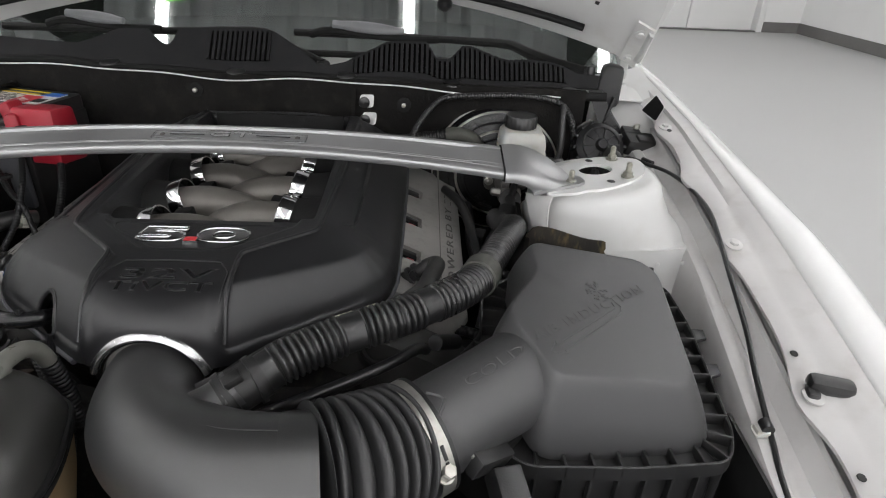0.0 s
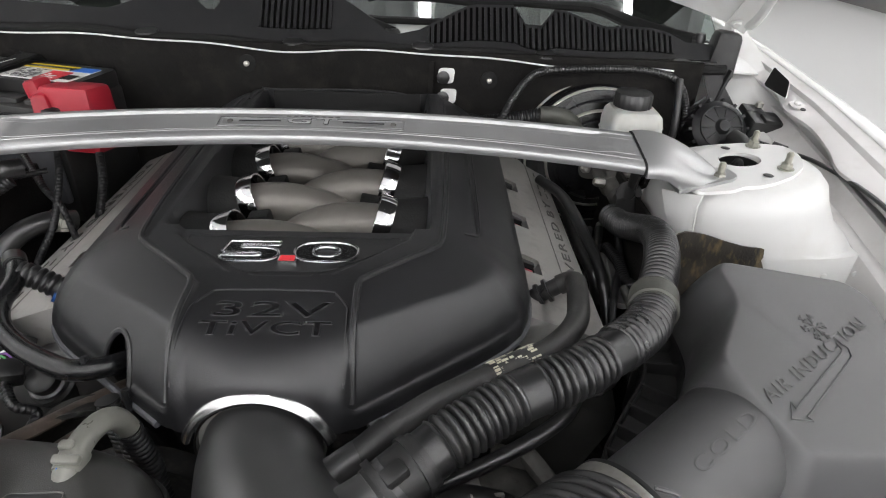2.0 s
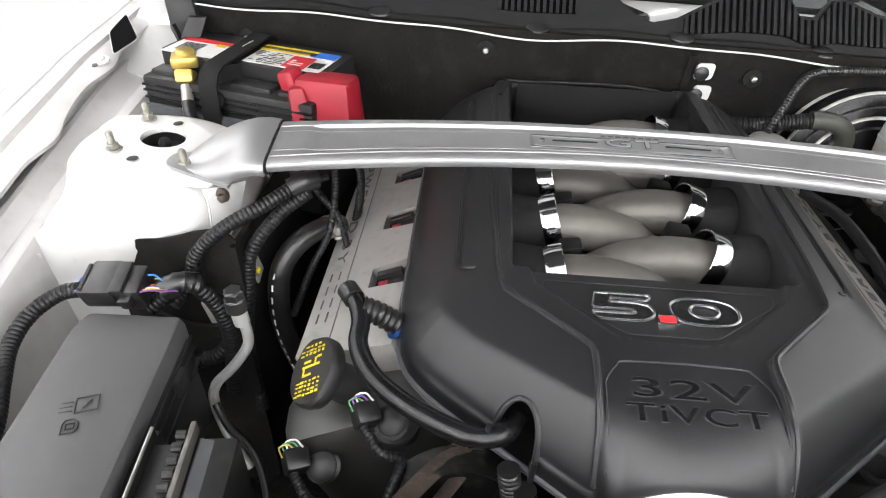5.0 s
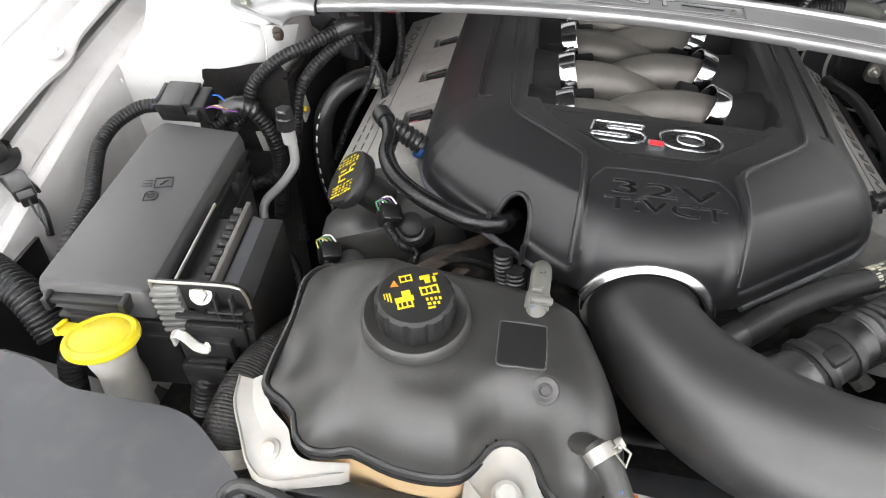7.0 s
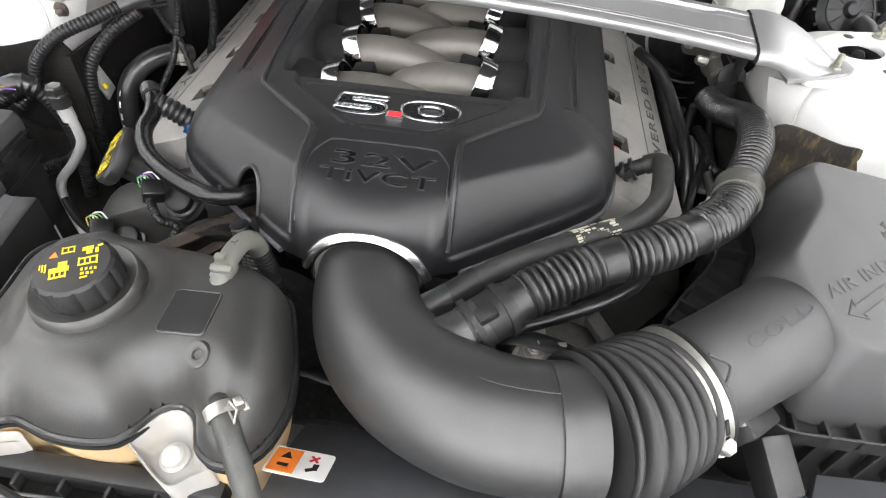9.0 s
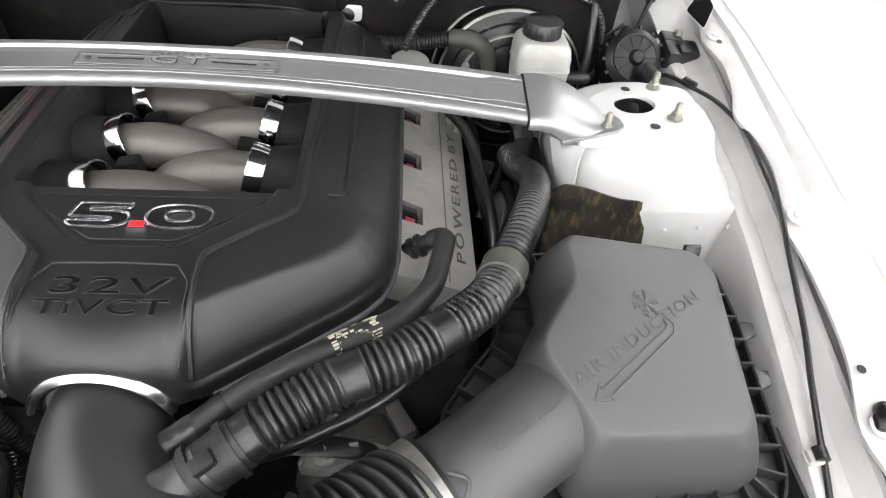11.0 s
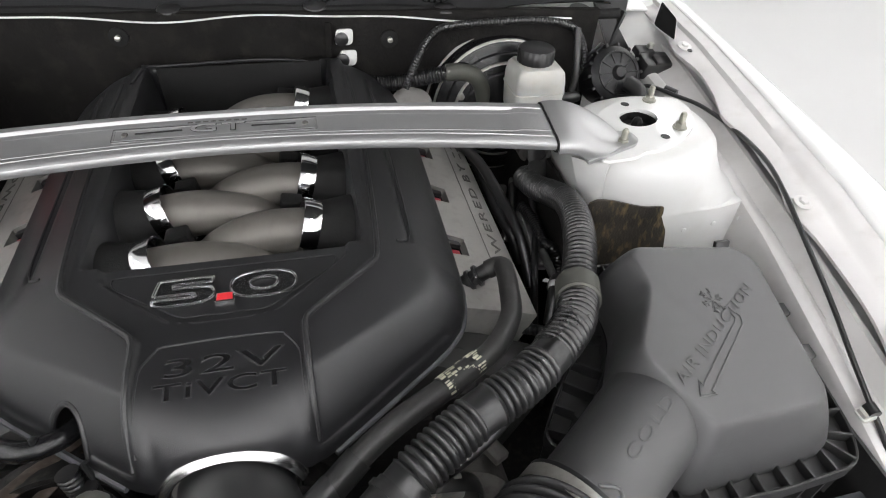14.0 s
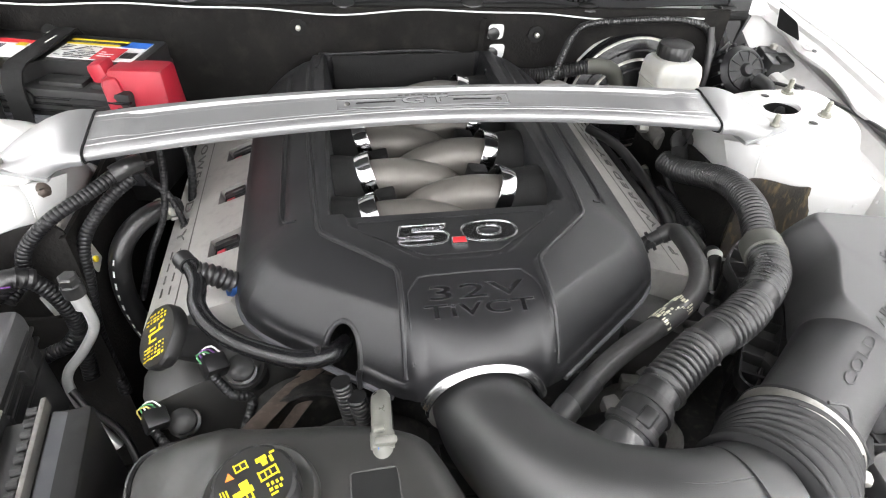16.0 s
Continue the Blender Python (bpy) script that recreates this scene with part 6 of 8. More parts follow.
def tank_shell():
    """Rounded shell over the seam outline, on a regular grid clipped to it."""
    xs, ys = np.arange(-0.292, -0.002, 0.0028), np.arange(0.704, 0.914, 0.0028)
    X, Y = np.meshgrid(xs, ys)
    a, b = SEAM_XY, np.roll(SEAM_XY, -1, 0)
    inside = np.zeros(X.shape, bool)
    near, px, py = np.full(X.shape, 9.0), X.copy(), Y.copy()
    for (ax, ay), (bx, by) in zip(a, b):
        t = np.clip(((X - ax) * (bx - ax) + (Y - ay) * (by - ay)) / ((bx - ax) ** 2 + (by - ay) ** 2), 0, 1)
        qx, qy = ax + t * (bx - ax), ay + t * (by - ay)
        d = np.hypot(X - qx, Y - qy)
        closer = d < near
        near, px, py = np.where(closer, d, near), np.where(closer, qx, px), np.where(closer, qy, py)
        inside ^= ((ay > Y) != (by > Y)) & (X < (bx - ax) * (Y - ay) / (by - ay + 1e-12) + ax)
    keep = inside | (near < 0.0028)
    X, Y = np.where(inside, X, px), np.where(inside, Y, py)
    bm = bmesh.new()
    vs = {}
    for j in range(X.shape[0]):
        for i in range(X.shape[1]):
            if keep[j, i]:
                vs[j, i] = bm.verts.new((X[j, i], Y[j, i], tank_z(X[j, i], Y[j, i])))
    for j in range(X.shape[0] - 1):
        for i in range(X.shape[1] - 1):
            q = [vs.get(k) for k in ((j, i), (j, i + 1), (j + 1, i + 1), (j + 1, i))]
            if all(q):
                bm.faces.new(q)
    bmesh.ops.remove_doubles(bm, verts=bm.verts, dist=0.0004)
    return bm


upper = part("upper_shell", tank_shell(), TANKTOP, tank, "satin black upper shell", angle=60)
part("seam_lip", tube([Vector((q.x, q.y, seam_z(q.x, q.y) + 0.0006)) + (Vector((q.x, q.y, 0)) - cxy).normalized() * 0.0003 for q in so], 0.0032, 8, closed=True, raw=True), RUBBER, tank)
part("seam_lip", tube([Vector((q.x, q.y, seam_z(q.x, q.y) - 0.0062)) + (Vector((q.x, q.y, 0)) - cxy).normalized() * 0.0012 for q in so], 0.0022, 8, closed=True, raw=True), FOAMANDSHADE, tank)
rows = [(0.975, -0.002), (0.982, -0.014), (0.97, -0.03), (0.93, -0.06), (0.85, -0.10)]
lower = part("lower_shell", skin([tank_ring(k, lambda x, y, d=d: seam_z(x, y) + d) for k, d in rows]), AMBER, tank, "milky lower half tinted by orange coolant", angle=60)


def along(pts, n):
    """n points spread evenly over a polyline."""
    path = smooth_path([(x, y, z) for x, y, z in pts], 0.002)
    return [path[round(k * (len(path) - 1) / (n - 1))] for k in range(n)]


# wing-shaped ear: a slanting web with a turned-down outer edge
inner = along([(-0.284, 0.790, 0.802), (-0.268, 0.766, 0.802), (-0.250, 0.752, 0.802), (-0.241, 0.738, 0.802), (-0.228, 0.732, 0.801), (-0.200, 0.736, 0.800)], 28)
outer = along([(-0.304, 0.792, 0.792), (-0.298, 0.770, 0.792), (-0.284, 0.748, 0.790), (-0.269, 0.727, 0.788), (-0.250, 0.720, 0.786), (-0.205, 0.732, 0.790)], 28)
rings = []
for p, q in zip(inner, outer):
    d = (q - p).normalized()
    rings.append([p, p.lerp(q, 0.5) - Vector((0, 0, 0.005)), q.copy(), q + Vector((0, 0, 0.003)) + d * 0.0015, q + d * 0.003, q + d * 0.003 - Vector((0, 0, 0.026)), p.lerp(q, 0.4) - Vector((0, 0, 0.03))])
part("mount_ear", skin(rings), MILKY, tank, "milky plastic mounting wing")
# cupped ear: a funnel down to its bolt
rim_pts = along([(-0.121, 0.733, 0.803), (-0.113, 0.746, 0.806), (-0.104, 0.757, 0.807), (-0.094, 0.760, 0.807), (-0.084, 0.756, 0.807), (-0.077, 0.746, 0.806), (-0.071, 0.734, 0.803), (-0.060, 0.727, 0.798), (-0.072, 0.720, 0.793), (-0.086, 0.713, 0.790), (-0.104, 0.722, 0.795), (-0.1205, 0.7325, 0.803)], 61)[:-1]
rim_pts = [q + Vector((0.0, 0.004, 0.005)) for q in rim_pts]
foot_c = Vector((-0.0915, 0.738, 0.790))
rings = [[q + Vector((0, 0, -0.030)) for q in rim_pts], [q.copy() for q in rim_pts]]
for k, dz in ((0.10, -0.0005), (0.20, -0.004), (0.40, -0.011), (0.62, -0.017), (0.75, -0.020)):
    rings.append([])
    for q in rim_pts:
        d = Vector((q.x - foot_c.x, q.y - foot_c.y, 0))
        base = foot_c + d.normalized() * 0.0105
        w = q.lerp(base, k)
        w.z = min(q.z, q.z + dz) if q.z + dz > foot_c.z else foot_c.z
        rings[-1].append(w)
rings.append([foot_c + Vector((q.x - foot_c.x, q.y - foot_c.y, 0)).normalized() * 0.0105 for q in rim_pts])
rings.append([foot_c + Vector((q.x - foot_c.x, q.y - foot_c.y, 0)).normalized() * 0.004 for q in rim_pts])
part("ear_bolt", merge(lathe([(0.0072, -0.006), (0.0072, 0.000), (0.0060, 0.0012), (0.0052, 0.0035), (0.003, 0.004)], aim((-0.2585, 0.7380, 0.7945), (-0.2, -0.5, 0.85)), 24)), MILKY, tank, "pale round mounting bolt")
ear = part("mount_ear", skin(rings, cap=False), MILKY, tank, "milky plastic funnel-shaped mounting ear", angle=60)
part("ear_bolt", merge(lathe([(0.0105, 0.0), (0.0105, 0.002), (0.0085, 0.003), (0.0078, 0.0075), (0.006, 0.009), (0.002, 0.0092)], aim(foot_c, (0, -0.15, 1)), 28)), FROST, ear, "pale round headed mounting bolt")
CAP = Vector((-0.1715, 0.8185, 0.8620))
cap_m = at(CAP, 3, -2, 0) @ Matrix.Diagonal((0.965, 0.965, 1, 1))
part("filler_collar", lathe([(0.0415, -0.010), (0.0402, 0.004), (0.0390, 0.0095), (0.0372, 0.0112), (0.0345, 0.0105), (0.031, 0.0082), (0.026, 0.008)], cap_m, 56), TANKTOP, tank, "raised collar under the cap")
capr = []
for r, z, kn in ((0.0285, 0.0075, 0), (0.0290, 0.0095, 1), (0.0290, 0.023, 1), (0.0278, 0.0272, 0.7), (0.0252, 0.0292, 0), (0.010, 0.0295, 0)):
    capr.append([cap_m @ Vector(((r - kn * 0.0021 * max(0.0, math.cos(2 * math.pi * k * 12 / 108)) ** 3) * math.cos(2 * math.pi * k / 108), (r - kn * 0.0021 * max(0.0, math.cos(2 * math.pi * k * 12 / 108)) ** 3) * math.sin(2 * math.pi * k / 108), z)) for k in range(108)])
cap = part("cap", skin(capr), PLASTIC, tank, "knurled black pressure cap", angle=30)
ink = cap_m @ at((0.0, 0.0, 0.0298), 0, 0, 18)
pieces = []
for x, y, w, h in ((-0.005, 0.0165, 0.0085, 0.0010), (-0.005, 0.0115, 0.0085, 0.0010), (-0.009, 0.014, 0.0010, 0.006), (-0.001, 0.014, 0.0010, 0.006), (-0.005, 0.014, 0.0008, 0.005), (0.0085, 0.0135, 0.0075, 0.0035), (0.010, 0.0100, 0.0040, 0.0040), (0.015, 0.0110, 0.0022, 0.0050), (0.0165, 0.0155, 0.0035, 0.0016), (0.0105, 0.0045, 0.0125, 0.0012), (0.0045, 0.0015, 0.0012, 0.0070), (0.0165, 0.0015, 0.0012, 0.0070), (0.0105, -0.0015, 0.0125, 0.0012), (0.0085, 0.0015, 0.0010, 0.0040), (0.0120, 0.0015, 0.0010, 0.0040),
                   (-0.0060, 0.0005, 0.0060, 0.0050), (-0.0075, -0.0045, 0.0130, 0.0045), (-0.0125, -0.0085, 0.0012, 0.0070), (-0.0025, -0.0085, 0.0012, 0.0070), (-0.0075, -0.0115, 0.0110, 0.0014), (-0.0095, -0.0085, 0.0010, 0.0050), (-0.0060, -0.0085, 0.0010, 0.0050), (-0.0170, -0.0020, 0.0010, 0.0080), (-0.0190, -0.0015, 0.0010, 0.0070), (-0.0210, -0.0005, 0.0008, 0.0050), (0.0080, -0.0065, 0.0016, 0.0024), (0.0110, -0.0065, 0.0016, 0.0024), (0.0140, -0.0065, 0.0016, 0.0024), (0.0170, -0.0065, 0.0016, 0.0024), (0.0090, -0.0105, 0.0024, 0.0022), (0.0125, -0.0105, 0.0020, 0.0022), (0.0155, -0.0105, 0.0016, 0.0022), (0.0105, -0.0140, 0.0050, 0.0014)):
    pieces.append(box((x, y, 0), (w, h, 0.0004), 0, turn(0, 0, 8)))
    bmesh.ops.transform(pieces[-1], matrix=ink, verts=pieces[-1].verts)
for k, bar in enumerate(pieces):
    part("cap_symbol", bar, YELLOWINK, cap, "yellow printed warning symbol" if k == 0 else "")
tri = prism([(-0.0165, 0.0075), (-0.0105, 0.0075), (-0.0135, 0.0130)], 0, 0.0005, 0, ink)
part("cap_triangle", tri, ORANGEINK, cap, "orange warning triangle")
pm = [(-0.1130, 0.832), (-0.0795, 0.833), (-0.0785, 0.795), (-0.1120, 0.794)]
po = round_poly([(x, y, 0) for x, y in pm], 0.004, 4)
part("label_recess", tube([Vector((q.x, q.y, tank_z(q.x, q.y) + 0.0004)) for q in po], 0.0009, 6, closed=True, raw=True), TANKTOP, tank, "raised outline of a label field")
part("label_field", sheet(lambda u, v: (-0.1120 + 0.0325 * u, 0.7955 + 0.0360 * v, tank_z(-0.1120 + 0.0325 * u, 0.7955 + 0.0360 * v) + 0.0004), steps(0, 1, 6), steps(0, 1, 5), 0.0006), INKANDSHADE, tank, "flat matte label field")
part("vent_dimple", merge(lathe([(0.0098, -0.003), (0.0090, 0.0009), (0.0078, 0.0011), (0.0066, 0.0006), (0.0050, 0.0003), (0.0042, 0.0008), (0.0036, 0.0006), (0.0030, -0.0012)], at((-0.078, 0.782, tank_z(-0.078, 0.782) + 0.0010), math.degrees(math.atan((tank_z(-0.078, 0.792) - tank_z(-0.078, 0.772)) / 0.020)), -math.degrees(math.atan((tank_z(-0.068, 0.782) - tank_z(-0.088, 0.782)) / 0.020)), 0), 32)), TANKTOP, tank)


def clamp_fit(a, b, r, parent, label):
    d = (Vector(b) - Vector(a)).normalized()
    m = aim(Vector(a).lerp(Vector(b), 0.5), d)
    h = (Vector(b) - Vector(a)).length
    return part("spring_clamp", merge(lathe([(r, -h / 2), (r + 0.0012, -h / 2), (r + 0.0012, h / 2), (r, h / 2)], m, 28, cap=False), box((0, 0, 0), (0.006, 0.010, h * 0.8), 0.001, m @ at((r + 0.003, 0.002, 0))), box((0, 0, 0), (0.004, 0.004, h * 0.9), 0.0008, m @ at((r + 0.006, -0.006, 0)))), STEEL, parent, label)


vent = thing("overflow_hose", (-0.04, 0.745, 0.78), "grey rubber overflow hose with a plated spring clamp", "hose")
part("hose", tube([(-0.0475, 0.7460, 0.860), (-0.039, 0.735, 0.860), (-0.030, 0.722, 0.849), (-0.021, 0.708, 0.830), (-0.014, 0.696, 0.80), (-0.010, 0.690, 0.77)], 0.0082, 18, 0.005), OLDHOSE, vent)
clamp_fit((-0.0135, 0.695, 0.797), (-0.012, 0.6925, 0.785), 0.0086, vent, "plated spring clamp")
part("ribbed_end", ribbed([(-0.0115, 0.692, 0.782), (-0.010, 0.689, 0.765), (-0.006, 0.685, 0.73)], 0.0092, 0.0012, 0.004, 14), LOOM, vent, "black ribbed hose end")
part("clamp_ear", tube([(-0.039, 0.742, 0.869), (-0.036, 0.742, 0.876), (-0.030, 0.738, 0.875), (-0.031, 0.733, 0.868)], 0.0009, 6, 0.002, closed=True, raw=True), STEEL, vent)
part("tank_nipple", tube([(-0.056, 0.758, 0.838), (-0.052, 0.752, 0.852), (-0.046, 0.744, 0.862)], 0.0070, 14, 0.004), TANKTOP, vent)
clamp_fit((-0.0465, 0.7443, 0.863), (-0.0415, 0.7380, 0.8612), 0.0086, vent, "plated spring clamp")
part("paint_mark", lathe([(0.0022, 0), (0.0018, 0.0006)], aim((-0.033, 0.7225, 0.8596), (-0.1, -0.5, 1)), 12), BLUEINK, vent, "pale blue paint dot")
degas = thing("degas_hose", (-0.09, 0.89, 0.83), "pale grey hose with a clear clamp behind the coolant tank", "hose")
part("hose", tube([(-0.0885, 0.842, 0.850), (-0.0880, 0.852, 0.8595), (-0.0872, 0.870, 0.8625), (-0.0862, 0.889, 0.8575), (-0.0852, 0.903, 0.845), (-0.0845, 0.912, 0.822)], 0.0080, 18, 0.004), PALEHOSE, degas)
part("ribbed_end", ribbed([(-0.0847, 0.910, 0.828), (-0.083, 0.916, 0.79), (-0.080, 0.920, 0.74)], 0.0092, 0.0015, 0.005, 16), LOOM, degas, "black ribbed hose end")
part("clear_clamp", merge(tube([(-0.0881, 0.849, 0.8572), (-0.0876, 0.861, 0.8613)], 0.0092, 20, 0.003), box((-0.086, 0.850, 0.8680), (0.017, 0.006, 0.006), 0.002, turn(20, 0, 0)), box((-0.090, 0.859, 0.8700), (0.009, 0.006, 0.006), 0.002)), PALEHOSE, degas, "translucent clamp")
part("paint_mark", lathe([(0.0024, 0), (0.002, 0.0006)], aim((-0.0895, 0.8465, 0.8640), (0, -0.6, 0.8)), 12), BLUEINK, degas, "pale blue paint dot")

# ---- battery ----
battery = thing("battery", (-0.47, 1.45, 0.74), "black car battery with a colourful label and strap", "battery")
BX = at((-0.475, 1.473, 0.0), 0, 0, -14.5)


def on_battery(x, y, z, size, bevel=0.003, tilt=None, taper=1.0):
    return box((0, 0, 0), size, bevel, BX @ at((x, y, z)) @ (tilt or Matrix.Identity(4)), taper)


part("case", on_battery(-0.005, 0.006, 0.815, (0.262, 0.136, 0.170), 0.005), PLASTIC, battery)
part("case_top", prism([(q.x, q.y) for q in round_poly([(-0.134, -0.018, 0), (-0.050, -0.026, 0), (-0.040, -0.050, 0), (-0.018, -0.050, 0), (-0.008, -0.020, 0), (0.124, -0.020, 0), (0.124, 0.072, 0), (-0.134, 0.072, 0)], 0.006, 4)], 0.896, 0.922, 0.004, BX), PLASTIC, battery)
for z in (0.888, 0.880, 0.870):
    part("case_ledge", on_battery(-0.005, -0.060, z, (0.262, 0.010, 0.003), 0.001), GLOSS, battery)
for x, w in ((-0.105, 0.045), (0.030, 0.060), (0.085, 0.030)):
    part("case_step", on_battery(x, -0.038, 0.900, (w, 0.026, 0.012), 0.003), PLASTIC, battery)
part("vent_plug", lathe([(0.010, 0), (0.010, 0.004), (0.007, 0.005)], BX @ aim((-0.012, -0.064, 0.886), (0, -1, 0.2)), 22), FOAMANDSHADE, battery)
part("insulation_wrap", on_battery(-0.005, -0.070, 0.815, (0.25, 0.012, 0.10), 0.005), SLATE, battery, "grey woven wrap round the battery")
lab = part("label", on_battery(0.053, 0.022, 0.9226, (0.116, 0.068, 0.0008), 0), WHITEINK, battery, "printed battery label")
LM = BX @ at((0.053, 0.022, 0.9232))
for nm, ma, x, y, w, h, tx in (("label_field", INKANDSHADE, -0.016, 0.025, 0.084, 0.018, "black field"), ("label_stripe", YELLOWINK, -0.016, 0.0305, 0.084, 0.005, "yellow stripe"), ("label_stripe", YELLOWINK, -0.020, 0.0165, 0.076, 0.005, "yellow stripe"), ("label_block", BLUEINK, 0.040, 0.024, 0.036, 0.020, "blue block"), ("label_block", REDINK, 0.017, -0.012, 0.034, 0.040, "red block")):
    part(nm, box((0, 0, 0), (w, h, 0.0005), 0, LM @ at((x, y, 0.0003 + (0.0004 if "stripe" in nm else 0)))), ma, lab, tx)
rng = random.Random(3)
for i in range(60):
    part("label_print", box((0, 0, 0), (rng.uniform(0.002, 0.012), rng.uniform(0.0010, 0.0022), 0.0004), 0, LM @ at((rng.uniform(-0.052, -0.006), -0.031 + 0.0055 * (i % 8), 0.0004 + 0.00001 * i))), SLATE if i % 3 else INKANDSHADE, lab)
for i in range(8):
    part("label_print", box((0, 0, 0), (0.0016 if i % 3 else 0.003, 0.020, 0.0004), 0, LM @ at((0.038 + 0.0022 * i, -0.014, 0.0006))), INKANDSHADE, lab)
for i in range(7):
    part("label_print", box((0, 0, 0), (0.006, 0.0022, 0.0004), 0, LM @ at((0.008 + 0.007 * (i % 3), -0.022 + 0.007 * (i // 3), 0.0008))), WHITEINK, lab)
    part("label_print", box((0, 0, 0), (0.006 + 0.002 * (i % 3), 0.003, 0.0004), 0, LM @ at((-0.048 + 0.010 * i, 0.0235, 0.0007))), SLATE, lab)
lab2 = part("label", on_battery(-0.086, 0.008, 0.9226, (0.084, 0.060, 0.0008), 0), WHITEINK, battery, "white label with a red stripe")
L2 = BX @ at((-0.086, 0.008, 0.9232))
part("label_stripe", box((0, 0, 0), (0.084, 0.012, 0.0006), 0, L2 @ at((0, 0.024, 0.0003))), REDINK, lab2, "red stripe")
part("label_stripe", box((0, 0, 0), (0.014, 0.010, 0.0006), 0, L2 @ at((0.026, 0.014, 0.0004))), YELLOWINK, lab2, "yellow spot")
for i in range(9):
    part("label_print", box((0, 0, 0), (0.034, 0.0018, 0.0004), 0, L2 @ at((-0.012, 0.010 - 0.0035 * i, 0.0004))), SLATE, lab2)
strap = part("strap", sheet(lambda u, v: BX @ Vector((-0.020 + 0.028 * (u - 0.5), lerp(v, [(0, -0.078), (0.38, -0.070), (0.43, -0.062), (0.48, -0.048), (0.95, 0.070), (1, 0.078)]), lerp(v, [(0, 0.80), (0.38, 0.905), (0.43, 0.920), (0.48, 0.926), (0.95, 0.931), (1, 0.92)]))), steps(0, 1, 4), steps(0, 1, 44), 0.003), FOAMANDSHADE, battery, "black hold-down strap")
for i in range(6):
    part("strap_print", box((0, 0, 0), (0.0020, 0.003, 0.0004), 0, BX @ at((-0.016, 0.012 + 0.0045 * i, 0.9335))), WHITEINK, strap)
terminal = part("terminal_clamp", merge(box((-0.566, 1.470, 0.916), (0.036, 0.032, 0.016), 0.004, turn(0, 0, 20)), lathe([(0.012, 0), (0.012, 0.008), (0.010, 0.010), (0.004, 0.0105)], at((-0.566, 1.474, 0.920)), 24), box((-0.556, 1.444, 0.902), (0.024, 0.036, 0.018), 0.004, turn(-28, 0, 14))), BRASS, battery, "yellow plated terminal clamp")
part("cable_crimp", tube([(-0.553, 1.432, 0.894), (-0.546, 1.412, 0.876)], 0.0078, 14, 0.004), STEEL, battery)
part("ground_cable", tube([(-0.547, 1.415, 0.879), (-0.540, 1.400, 0.864), (-0.525, 1.385, 0.845), (-0.505, 1.36, 0.83)], 0.0085, 12), RUBBER, battery)
red = part("terminal_cover", box((-0.357, 1.420, 0.880), (0.090, 0.066, 0.088), 0.007, turn(-6, 0, -8), 0.80), RED, battery, "red plastic terminal cover")
part("cover_lug", box((-0.400, 1.424, 0.900), (0.028, 0.034, 0.062), 0.006, turn(0, -16, -14), 0.85), RED, red, "red lug of the cover")
part("cover_shoulder", box((-0.388, 1.402, 0.884), (0.030, 0.040, 0.066), 0.008, turn(-10, -8, 10), 0.75), RED, red)

# ---- fuse box ----
fuse = thing("fuse_box", (-0.47, 0.96, 0.66), "dark grey lidded fuse box beside the fender", "fuse box")
FM = at((-0.4625, 0.960, 0.0), 0, 0, 6.5)
FZ = 0.815


def fuse_lid():
    o = round_poly([(-0.047, -0.127, 0), (0.045, -0.127, 0), (0.047, 0.122, 0), (-0.040, 0.122, 0), (-0.047, 0.10, 0)], 0.007, 4)
    rows = [(-0.0015, -0.030), (-0.0015, -0.012), (0.0, -0.006), (0.002, -0.0015), (0.005, 0.0)]
    return skin([[FM @ Vector((x, y, FZ + 0.004 * x / 0.05 * -1 + dz)) for x, y in inset([(q.x, q.y) for q in o], d)] for d, dz in rows])


flid = part("lid", fuse_lid(), FUSELID, fuse, "grained lid with two small moulded symbols")
part("body", box((0, 0, 0), (0.094, 0.238, 0.13), 0.006, FM @ at((0.002, -0.002, FZ - 0.085))), PLASTIC, fuse)
SM = FM @ at((-0.001, 0.006, FZ + 0.0008), 0, 0, 14)


def symbol(lines, parent, name, label):
    """Moulded line drawing on the lid."""
    part(name, merge(*[tube([SM @ Vector((x, y, 0)) for x, y in pts], 0.0007, 6, closed=shut, raw=True) for pts, shut in lines]), PLASTIC, parent, label)


symbol([([(-0.002, 0.000), (0.015, 0.000), (0.015, 0.015), (-0.002, 0.015)], True), ([(0.003, 0.004), (0.007, 0.007), (0.006, 0.008), (0.010, 0.011)], False)] + [([(-0.014, y), (-0.004, y)], False) for y in (0.003, 0.0075, 0.012)], flid, "book_symbol", "moulded booklet symbol")
symbol([([(-0.009, -0.019), (0.001, -0.019), (0.003, -0.016), (0.003, -0.010), (-0.001, -0.006), (-0.007, -0.006), (-0.009, -0.010)], True), ([(-0.006, -0.015), (0.000, -0.015), (0.000, -0.010), (-0.006, -0.010)], True)], flid, "plug_symbol", "moulded plug symbol")
latch = part("latch", merge(box((0, 0, 0), (0.060, 0.010, 0.006), 0.002, FM @ at((-0.004, -0.132, FZ - 0.010))), box((0, 0, 0), (0.006, 0.016, 0.014), 0.002, FM @ at((-0.036, -0.132, FZ - 0.012))), box((0, 0, 0), (0.006, 0.016, 0.014), 0.002, FM @ at((0.028, -0.132, FZ - 0.012)))), PLASTIC, fuse, "black snap latch")
for z in (-0.03, -0.045, -0.065):
    part("side_ridge", box((0, 0, 0), (0.098, 0.246, 0.004), 0.0015, FM @ at((0.002, -0.002, FZ + z))), PLASTIC, fuse)
